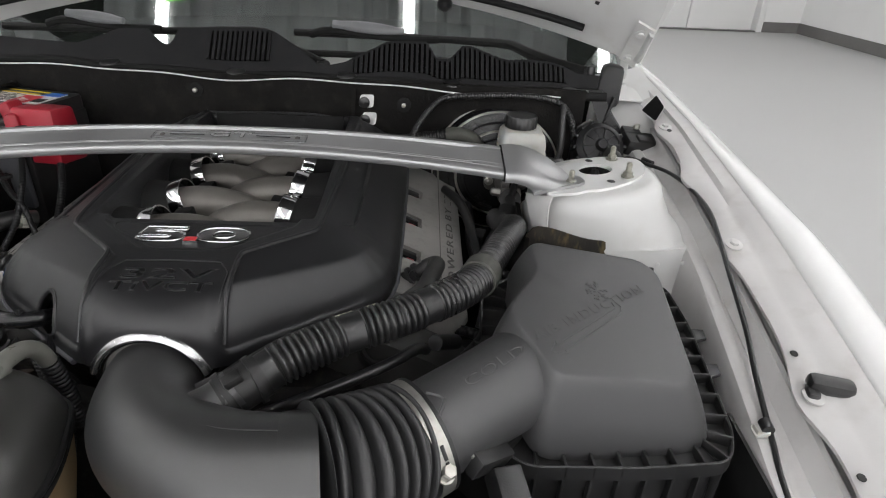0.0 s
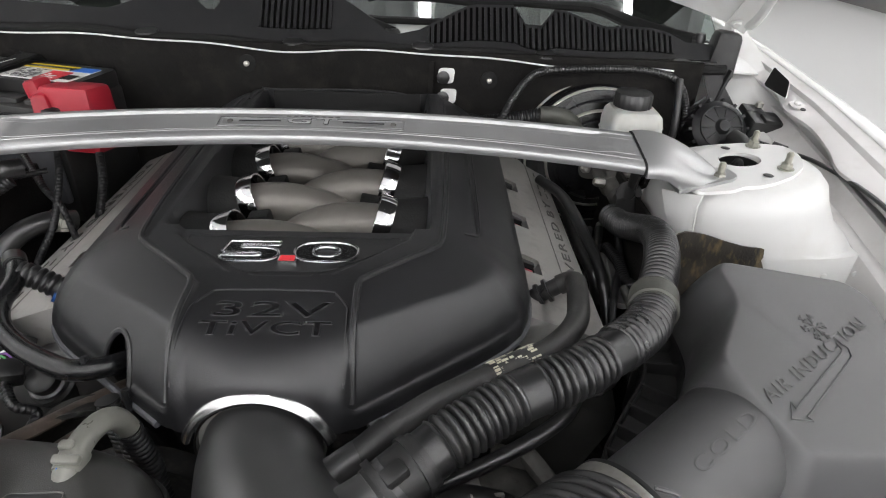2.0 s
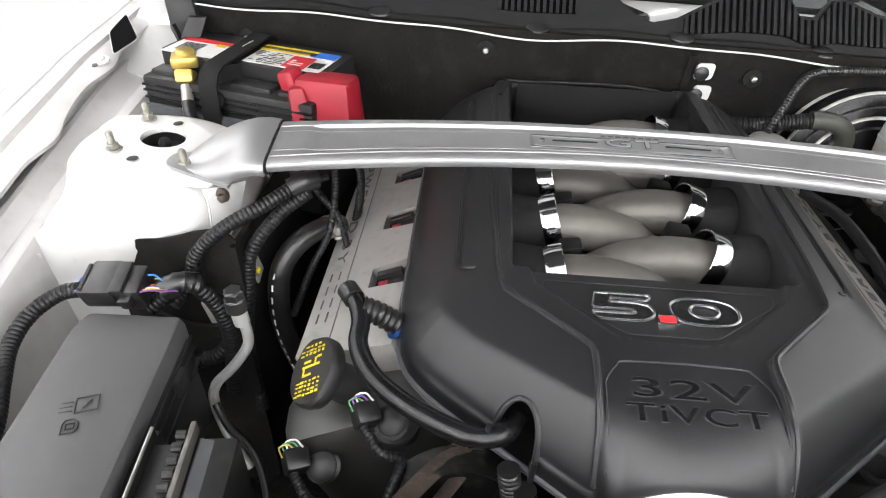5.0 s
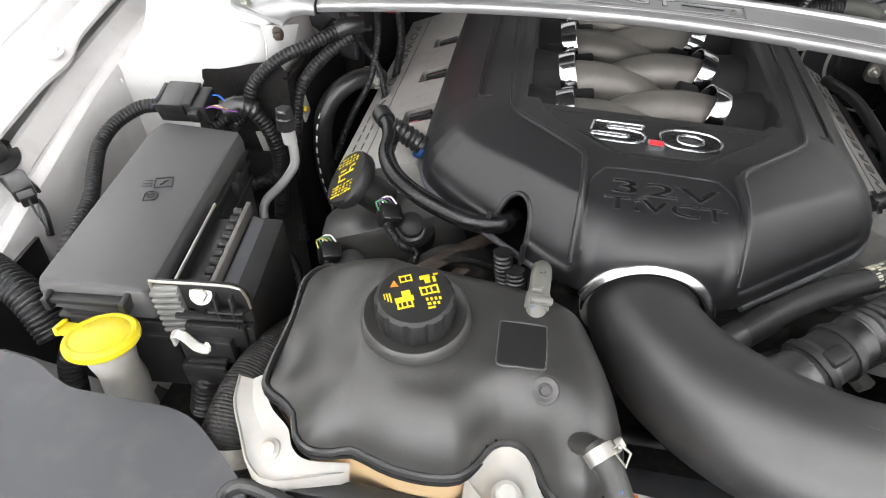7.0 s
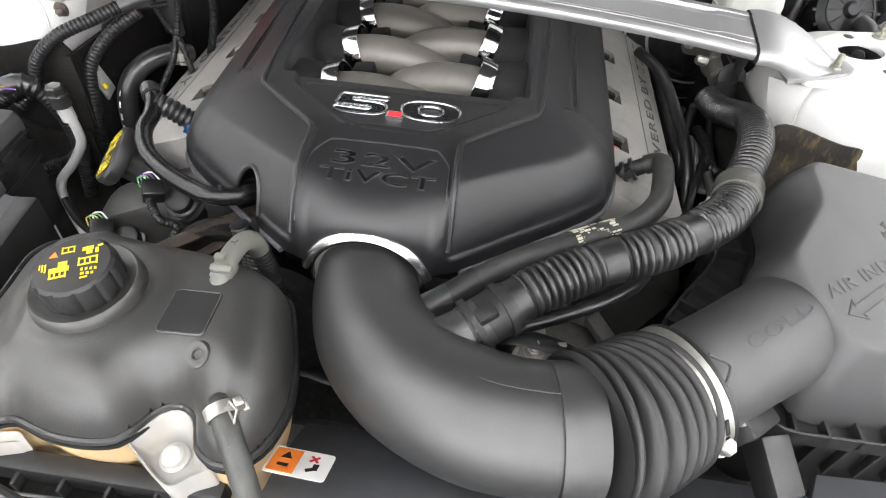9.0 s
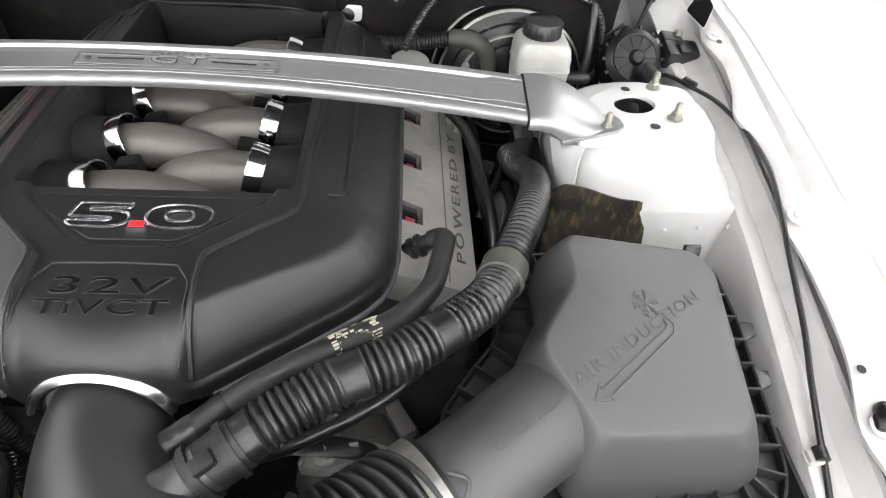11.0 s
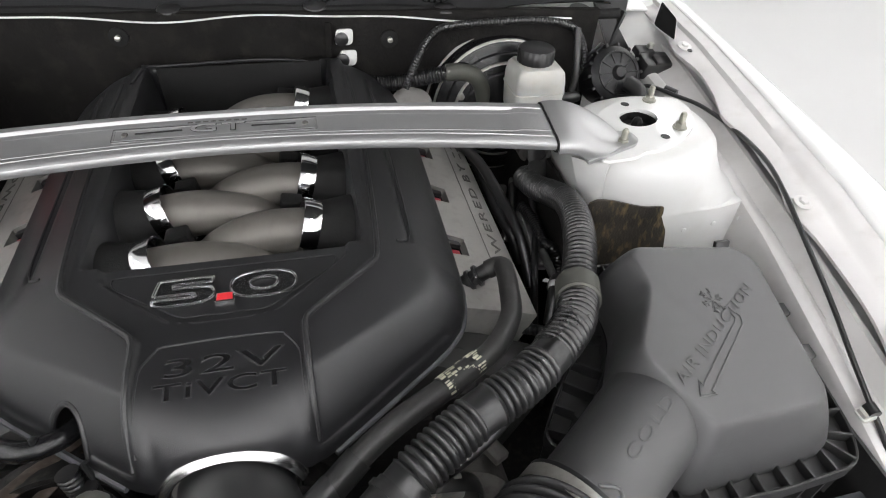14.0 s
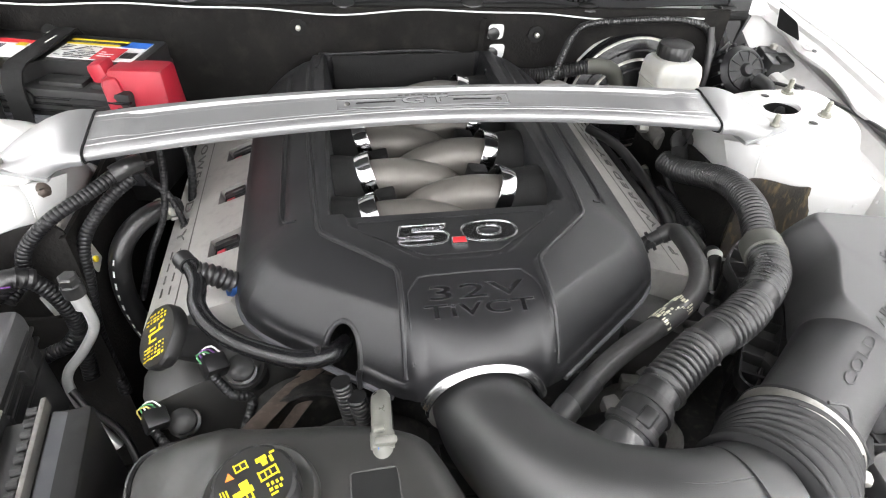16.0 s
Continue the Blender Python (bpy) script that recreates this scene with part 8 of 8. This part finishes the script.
part("housing", merge(box((0, 0, 0), (0.062, 0.034, 0.026), 0.003, CM), box((0, 0, 0), (0.030, 0.040, 0.018), 0.003, CM @ at((-0.008, 0, 0.008))), box((0, 0, 0), (0.012, 0.014, 0.014), 0.002, CM @ at((0.018, -0.018, 0.002)))), RUBBER, conn)
for k, (ma, dz) in enumerate(((VIOLET, 0.007), (YELLOWINK, 0.004), (WHITEINK, 0.001), (VIOLET, -0.002), (ORANGEINK, -0.005), (BLUEINK, 0.006), (YELLOWINK, -0.007))):
    w = -0.013 + 0.0043 * k
    part("wire", tube([CM @ Vector((0.028, w, dz)), CM @ Vector((0.038, w * 0.9, dz + 0.002)), CM @ Vector((0.047, w * 0.5, dz * 0.5 - 0.003)), CM @ Vector((0.058, 0.002 + w * 0.2, -0.008))], 0.0010, 6, 0.004), ma, conn, "coloured wire")
    part("wire", tube([CM @ Vector((-0.028, w, dz)), CM @ Vector((-0.035, w * 0.8, dz * 0.8 + 0.001)), CM @ Vector((-0.044, w * 0.3, -0.002))], 0.0010, 6, 0.004), ma, conn, "coloured wire")
part("latch_bar", box((0, 0, 0), (0.014, 0.036, 0.004), 0.001, CM @ at((0.010, 0, 0.015))), PLASTIC, conn)
part("latch_bar", box((0, 0, 0), (0.004, 0.030, 0.008), 0.001, CM @ at((-0.024, 0, 0.014))), PLASTIC, conn)
rail_plug = thing("rail_connector", (-0.606, 0.952, 0.79), "small black wiring plug beside the fender rail", "connector")
part("housing", merge(box((-0.608, 0.953, 0.802), (0.030, 0.020, 0.017), 0.003, turn(0, 10, -38)), box((-0.592, 0.941, 0.799), (0.012, 0.015, 0.013), 0.002, turn(0, 10, -38))), RUBBER, rail_plug)
for dz in (0.003, -0.003):
    part("wire", tube([(-0.588, 0.938, 0.798 + dz), (-0.578, 0.929, 0.792 + dz), (-0.568, 0.922, 0.780)], 0.0012, 6, 0.004), RUBBER, rail_plug)
tagw = thing("hanging_tag", (-0.41, 1.165, 0.78), "white plastic clip tag on a black mat", "clip")
part("tag", box((-0.3985, 1.196, 0.787), (0.004, 0.022, 0.046), 0.0018, turn(20, 0, 0)), FROST, tagw)
part("tag_stud", lathe([(0.004, 0), (0.004, 0.003), (0.002, 0.004)], aim((-0.396, 1.193, 0.783), (1, -0.1, 0.1)), 12), YELLOWINK, tagw, "pale yellow stud")
tagw2 = thing("hanging_tag", (-0.43, 1.15, 0.74), "white plastic clip tag on a black mat", "clip")
part("tag", box((-0.436, 1.150, 0.745), (0.013, 0.003, 0.050), 0.005, turn(0, -12, 0)), FROST, tagw2)

# rubber stops and plugs on the rails
for sx, y in ((1, 0.905), (-1, 0.985)):
    z = lerp(y, ZB)
    stop = thing("hood_stop", (sx * 0.66, y, z - 0.01), "black rubber hood stop on the fender rail", "hood stop", "hood stops")
    if sx > 0:
        part("pad", box((0.668, y, z + 0.004), (0.044, 0.018, 0.018), 0.006, turn(12, 4, -12)), RUBBER, stop)
        part("hook", box((0.650, y - 0.003, z - 0.004), (0.013, 0.016, 0.016), 0.004, turn(12, 0, -12)), RUBBER, stop)
        part("peg", box((0.668, y - 0.004, z - 0.012), (0.010, 0.006, 0.012), 0.002), RUBBER, stop)
    else:
        part("disc", lathe([(0.024, 0), (0.024, 0.003), (0.014, 0.006), (0.013, 0.016), (0.009, 0.02)], at((-0.660, y, z - 0.028), 10, 20, 0), 28), RUBBER, stop)
        part("plug", box((-0.628, y - 0.015, z - 0.050), (0.036, 0.022, 0.020), 0.003, turn(10, 15, -25)), RUBBER, stop)
        part("wire", tube([(-0.612, y - 0.02, z - 0.058), (-0.600, y - 0.03, z - 0.07), (-0.595, y - 0.04, z - 0.09)], 0.004, 8), RUBBER, stop)

release = thing("hood_release_cable", (0.63, 1.1, 0.80), "thin black hood release cable along the rail", "cable")
part("cable", tube([(0.600, 1.440, 0.850), (0.612, 1.425, 0.866), (0.637, 1.381, 0.869), (0.653, 1.340, 0.872), (0.658, 1.268, 0.875), (0.652, 1.192, 0.876), (0.643, 1.134, 0.866), (0.637, 1.074, 0.843), (0.632, 1.004, 0.813), (0.621, 0.945, 0.792), (0.614, 0.883, 0.766), (0.606, 0.82, 0.745), (0.598, 0.65, 0.70)], 0.0030, 10), RUBBER, release)
part("cable_clip", box((0.608, 0.893, 0.768), (0.016, 0.012, 0.010), 0.002), MILKY, release, "white cable clip")
part("cable_grommet", tube([(0.632, 1.408, 0.868), (0.643, 1.392, 0.867)], 0.0060, 12, 0.004), RUBBER, release)

# ---- brake side, below the cowl ----
booster = thing("brake_booster", (0.40, 1.50, 0.75), "round black brake booster with a pale rim", "brake booster")
BM = aim((0.40, 1.512, 0.805), (0, -1, 0.05))
part("drum", lathe([(0.118, -0.03), (0.120, 0.0), (0.114, 0.014), (0.098, 0.022), (0.06, 0.030), (0.04, 0.034)], BM, 56), GLOSS, booster)
part("rim", lathe([(0.121, -0.004), (0.1235, 0.0), (0.121, 0.004)], BM, 56, cap=False), MILKY, booster, "pale rim of the drum")
for r, z, ma in ((0.112, 0.016, STEEL), (0.095, 0.024, GLOSS), (0.080, 0.028, STEEL), (0.066, 0.031, GLOSS)):
    part("pressed_ring", lathe([(r - 0.004, z - 0.004), (r - 0.002, z + 0.001), (r + 0.001, z - 0.001), (r + 0.003, z - 0.006)], BM, 56, cap=False), ma, booster)
part("drum_bolt", lathe([(0.006, 0.03), (0.006, 0.038), (0.004, 0.04)], BM @ at((-0.07, 0.03, -0.008)), 6), STEEL, booster)
res = thing("brake_fluid_reservoir", (0.425, 1.43, 0.83), "milky brake fluid reservoir with a black screw cap", "reservoir")
ro = round_poly([(-0.034, -0.030, 0), (0.042, -0.030, 0), (0.042, 0.040, 0), (-0.034, 0.040, 0)], 0.012, 5)
part("bottle", skin([[Vector((0.424 + q.x * k, 1.432 + q.y * k, z)) for q in ro] for k, z in ((0.80, 0.822), (0.95, 0.838), (0.99, 0.862), (1.0, 0.868), (1.0, 0.888), (0.93, 0.902), (0.80, 0.908), (0.60, 0.910))]), FROST, res, "milky plastic bottle")
part("filler_neck", lathe([(0.023, 0), (0.023, 0.012)], at((0.424, 1.436, 0.905)), 28), FROST, res)
part("mould_seam", tube([(0.424 + q.x * 1.005, 1.432 + q.y * 1.005, 0.872) for q in ro], 0.0014, 6, closed=True, raw=True), FROST, res)
rc2 = []
for r, z, kn in ((0.0265, 0.0, 1), (0.0265, 0.017, 1), (0.025, 0.0195, 0.5), (0.02, 0.0205, 0), (0.006, 0.021, 0)):
    rc2.append([Vector((0.424 + (r + kn * 0.0004 * (1 if (k // 2) % 2 else -1)) * math.cos(2 * math.pi * k / 80), 1.436 + (r + kn * 0.0004 * (1 if (k // 2) % 2 else -1)) * math.sin(2 * math.pi * k / 80), 0.912 + z)) for k in range(80)])
part("cap", skin(rc2), RUBBER, res, "knurled black screw cap")
part("outlet", tube([(0.462, 1.43, 0.852), (0.49, 1.43, 0.852), (0.50, 1.435, 0.85)], 0.008, 12), RUBBER, res)
master = thing("brake_master_cylinder", (0.415, 1.42, 0.78), "dull cast metal brake master cylinder under its reservoir", "master cylinder")
part("body", lathe([(0.017, -0.02), (0.021, 0.0), (0.021, 0.075), (0.017, 0.080), (0.017, 0.110), (0.012, 0.114)], aim((0.412, 1.485, 0.800), (0, -1, -0.04)), 28), DULL, master)
part("seat", box((0.418, 1.435, 0.817), (0.044, 0.060, 0.012), 0.003), DULL, master)
part("mount_flange", prism([(q.x, q.y) for q in round_poly([(-0.040, -0.018, 0), (0.040, -0.018, 0), (0.040, 0.018, 0), (-0.040, 0.018, 0)], 0.014, 5)], -0.004, 0.004, 0.001, aim((0.412, 1.470, 0.800), (0, -1, 0))), DULL, master)
for dx in (-0.031, 0.031):
    hex_bolt("flange_nut", (0.412 + dx, 1.466, 0.800), master, (0, -1, 0.1), 0.0065, 0.006, 0.008, 0.008)
part("outlet_fitting", lathe([(0.007, 0.0), (0.007, 0.012), (0.005, 0.016)], aim((0.394, 1.405, 0.803), (-1, -0.1, 0.2)), 6), STEEL, master)
horn = thing("vacuum_pump", (0.575, 1.46, 0.84), "round black pump with a curved outlet pipe", "pump")
HM = aim((0.570, 1.458, 0.872), (0.05, -0.75, 0.55))
part("housing", merge(lathe([(0.036, -0.05), (0.040, -0.045), (0.043, -0.010), (0.043, 0.004), (0.036, 0.010), (0.030, 0.012), (0.012, 0.014), (0.008, 0.020)], HM, 40)), LOOM, horn)
for k in range(14):
    part("housing_rib", box((0, 0, 0), (0.006, 0.005, 0.022), 0.001, HM @ turn(0, 0, k * 360 / 14) @ at((0.0450, 0, -0.006))), LOOM, horn)
part("face_ring", lathe([(0.034, 0.0105), (0.0335, 0.0130), (0.0315, 0.0130), (0.031, 0.0118)], HM, 40, cap=False), LOOM, horn)
for k in range(10):
    part("face_rib", box((0, 0, 0), (0.018, 0.0022, 0.003), 0.0006, HM @ turn(0, 0, k * 36) @ at((0.023, 0, 0.0128))), LOOM, horn)
part("outlet_pipe", tube([(0.578, 1.425, 0.872), (0.585, 1.405, 0.868), (0.580, 1.385, 0.852), (0.562, 1.375, 0.838), (0.545, 1.378, 0.825)], 0.0125, 16), PLASTIC, horn)
part("inlet_hose", ribbed([(0.545, 1.50, 0.895), (0.555, 1.49, 0.885), (0.562, 1.478, 0.88)], 0.02, 0.002, 0.006, 18), RUBBER, horn)
relay2 = thing("relay_block", (0.645, 1.487, 0.86), "black relay block on the inner fender", "relay")
part("block", merge(box((0.645, 1.478, 0.874), (0.058, 0.036, 0.030), 0.004, turn(18, 8, 10)), box((0.632, 1.492, 0.892), (0.034, 0.020, 0.012), 0.003, turn(18, 8, 10))), RUBBER, relay2)
part("terminal", lathe([(0.006, 0), (0.006, 0.006), (0.004, 0.008)], at((0.642, 1.492, 0.898)), 8), STEEL, relay2)
part("pocket", box((0.652, 1.467, 0.886), (0.030, 0.018, 0.008), 0.002, turn(18, 8, 10)), INKANDSHADE, relay2)
COWL_HOSES = [
    ("washer_hose", "ribbed black hose along the cowl edge", [(0.236, 1.452, 0.872), (0.252, 1.468, 0.900), (0.276, 1.495, 0.925), (0.305, 1.506, 0.939), (0.386, 1.501, 0.946), (0.453, 1.496, 0.947), (0.502, 1.493, 0.935), (0.527, 1.491, 0.897), (0.532, 1.491, 0.844), (0.521, 1.492, 0.82)], 0.0058, True),
    ("brake_vacuum_hose", "black vacuum hose with ribbed sleeve", [(0.165, 1.495, 0.868), (0.215, 1.492, 0.862), (0.262, 1.486, 0.870), (0.305, 1.480, 0.880)], 0.0115, True),
    ("brake_vacuum_hose", "aged grey elbow of a vacuum hose", [(0.302, 1.480, 0.880), (0.325, 1.478, 0.881), (0.348, 1.480, 0.872), (0.362, 1.484, 0.850), (0.366, 1.488, 0.825)], 0.0128, False),
    ("brake_line_hose", "thin black hose beside the reservoir", [(0.502, 1.478, 0.940), (0.500, 1.462, 0.915), (0.500, 1.452, 0.885), (0.498, 1.448, 0.858), (0.488, 1.444, 0.842), (0.470, 1.440, 0.842)], 0.0055, False),
]
for nm, lb, pts, r, rib in COWL_HOSES:
    h = thing(nm, pts[0], lb, "hose")
    part("hose", ribbed(pts, r, r * 0.16, 0.0045, 14) if rib else tube(pts, r, 14), GREYRUBBER if "grey" in lb else RUBBER, h)
fuel = thing("fluid_cap", (0.235, 1.44, 0.84), "pale round cap behind the strut brace", "cap")
part("disc", lathe([(0.030, -0.01), (0.031, 0.0), (0.028, 0.006), (0.02, 0.008)], at((0.245, 1.452, 0.850), 10, 0, 0), 32), ALLOY, fuel)

# ---- gap between engine and strut tower ----
cast = thing("cast_bracket", (0.37, 1.24, 0.70), "dull olive-grey cast bracket deep beside the engine", "bracket")
part("web", prism([(q.x, q.y) for q in round_poly([(0.348, 1.190, 0), (0.378, 1.178, 0), (0.398, 1.285, 0), (0.366, 1.305, 0)], 0.010, 4)], -0.004, 0.004, 0.002, at((0, 0, 0.742), 0, 0, 0)), SINK, cast)
part("rib", box((0.372, 1.245, 0.747), (0.004, 0.10, 0.006), 0.001, turn(0, 0, -9)), SINK, cast)
hex_bolt("bracket_bolt", (0.362, 1.205, 0.746), cast, (0, 0, 1), 0.006, 0.005, 0, 0.008, "dull plated bolt")
coil_plug = thing("wiring_plug", (0.37, 1.345, 0.74), "black wiring plug with a pale collar beside the engine", "connector")
part("housing", merge(box((0.357, 1.335, 0.752), (0.020, 0.026, 0.020), 0.003, turn(10, 0, -20)), box((0.346, 1.320, 0.748), (0.012, 0.016, 0.014), 0.002, turn(10, 0, -20))), PLASTIC, coil_plug)
part("collar", tube([(0.388, 1.368, 0.752), (0.382, 1.352, 0.753)], 0.0058, 14, 0.004), PALEHOSE, coil_plug, "pale grey collar")
part("lead", tube([(0.383, 1.353, 0.753), (0.374, 1.325, 0.754), (0.364, 1.295, 0.754), (0.352, 1.270, 0.752), (0.340, 1.25, 0.735)], 0.0062, 12), RUBBER, coil_plug)
for nm, lb, pts, r, ma in (
        ("heater_pipe", "dark grey heater pipe running along the engine", [(0.345, 1.470, 0.748), (0.345, 1.400, 0.752), (0.343, 1.330, 0.752), (0.345, 1.275, 0.752), (0.352, 1.245, 0.742), (0.358, 1.23, 0.71)], 0.0088, RUBBER),
        ("wire_loom", "black wire loom bent round the strut tower", [(0.378, 1.298, 0.756), (0.384, 1.258, 0.758), (0.382, 1.218, 0.756), (0.392, 1.202, 0.752), (0.397, 1.185, 0.73), (0.392, 1.17, 0.69)], 0.0080, LOOM),
        ("wire_loom", "thin black wire loom hanging beside the engine", [(0.398, 1.325, 0.77), (0.388, 1.262, 0.756), (0.366, 1.202, 0.755), (0.352, 1.162, 0.75), (0.345, 1.12, 0.70)], 0.0050, LOOM),
        ("wire_loom", "thin black wire loom crossing below the big hose", [(0.296, 1.090, 0.742), (0.318, 1.076, 0.750), (0.338, 1.066, 0.748), (0.362, 1.05, 0.73)], 0.0070, LOOM),
        ("vacuum_line", "aged grey vacuum line beside the engine", [(0.374, 1.196, 0.758), (0.373, 1.168, 0.757), (0.371, 1.140, 0.752), (0.366, 1.115, 0.72)], 0.0055, OLDHOSE)):
    h = thing(nm, pts[-1], lb, "hose" if "line" in nm or "pipe" in nm else "wire loom")
    part("sleeve", ribbed(pts, r, r * 0.1, 0.0045, 12) if ma is LOOM and r > 0.006 else tube(pts, r, 12), ma, h)

# openings near the hinge ends of the fender flanges, their shade a near-black sheet
for sx in (1, -1):
    hole = [Vector((sx * q.x, q.y, lerp(q.y, ZB) + 0.0065 + 0.10 * (q.x - 0.68))) for q in round_poly([(0.654, 1.519, 0), (0.704, 1.590, 0), (0.698, 1.525, 0), (0.662, 1.463, 0)], 0.009, 4)]
    mid = sum(hole, Vector()) / len(hole)
    rim_ob = part("flange_opening", tube(hole, 0.0009, 8, closed=True, raw=True), FLANGE, car, "rounded opening in the flange")
    part("opening_shade", skin([[q + Vector((0, 0, 0.0008)) for q in hole], [mid + (q - mid) * 0.5 + Vector((0, 0, 0.0006)) for q in hole], [mid + (q - mid) * 0.02 + Vector((0, 0, 0.0006)) for q in hole]]), HOLESHADE, rim_ob, "near-black sheet as the shade inside the opening")

cable_clip = thing("cable_clip", (0.608, 0.893, 0.765), "white plastic clip holding the hood cable", "clip")
part("tab", prism([(q.x, q.y) for q in round_poly([(-0.008, -0.008, 0), (0.008, -0.008, 0), (0.007, 0.008, 0), (-0.007, 0.008, 0)], 0.004, 4)], -0.0015, 0.0015, 0.0006, at((0.606, 0.893, 0.769), 0, -20, 0)), FROST, cable_clip)
part("ring", tube([(0.610, 0.887, 0.774), (0.611, 0.899, 0.775)], 0.0062, 14, 0.004), RUBBER, cable_clip, "black rubber ring")

# firewall fixings
for x, z in ((-0.152, 0.927), (0.224, 0.918), (-0.514, 0.915)):
    y = firewall(x, (z - 0.45) / 0.49)[1]
    fx = part("mat_fixing", lathe([(0.013, -0.001), (0.013, 0.003), (0.007, 0.004)], aim((x, y - 0.013, z), (0, -1, 0.1)), 24), FOAMANDSHADE, car, "black push fixing in the mat")
    part("fixing_stud", lathe([(0.004, 0.003), (0.004, 0.010), (0.002, 0.011)], aim((x, y - 0.013, z), (0, -1, 0.1)), 12), STEEL, fx)
for dz in (0.0, -0.032):
    y = firewall(0.156, (0.922 + dz - 0.45) / 0.49)[1] - 0.013
    fb = part("firewall_bracket", prism([(q.x, q.y) for q in round_poly([(-0.013, -0.011, 0), (0.013, -0.011, 0), (0.015, 0.012, 0), (-0.010, 0.012, 0)], 0.006, 4)], 0, 0.003, 0.0008, aim((0.156 + 0.004 * (dz < 0), y, 0.922 + dz), (0, -1, 0.05))), PAINT, car, "white painted bracket showing through the mat")
    part("bracket_clip", merge(lathe([(0.010, 0.003), (0.010, 0.006), (0.006, 0.008)], aim((0.153, y, 0.920 + dz), (0, -1, 0.05)), 16)), RUBBER, fb)
part("mat_flap", sheet(lambda u, v: (0.128 + 0.008 * u + 0.004 * v, fire_y(0.13) - 0.016 - 0.003 * u, 0.86 + 0.085 * v), (0, 0.5, 1), steps(0, 1, 6), 0.003), MAT, car, "edge of the felt mat")
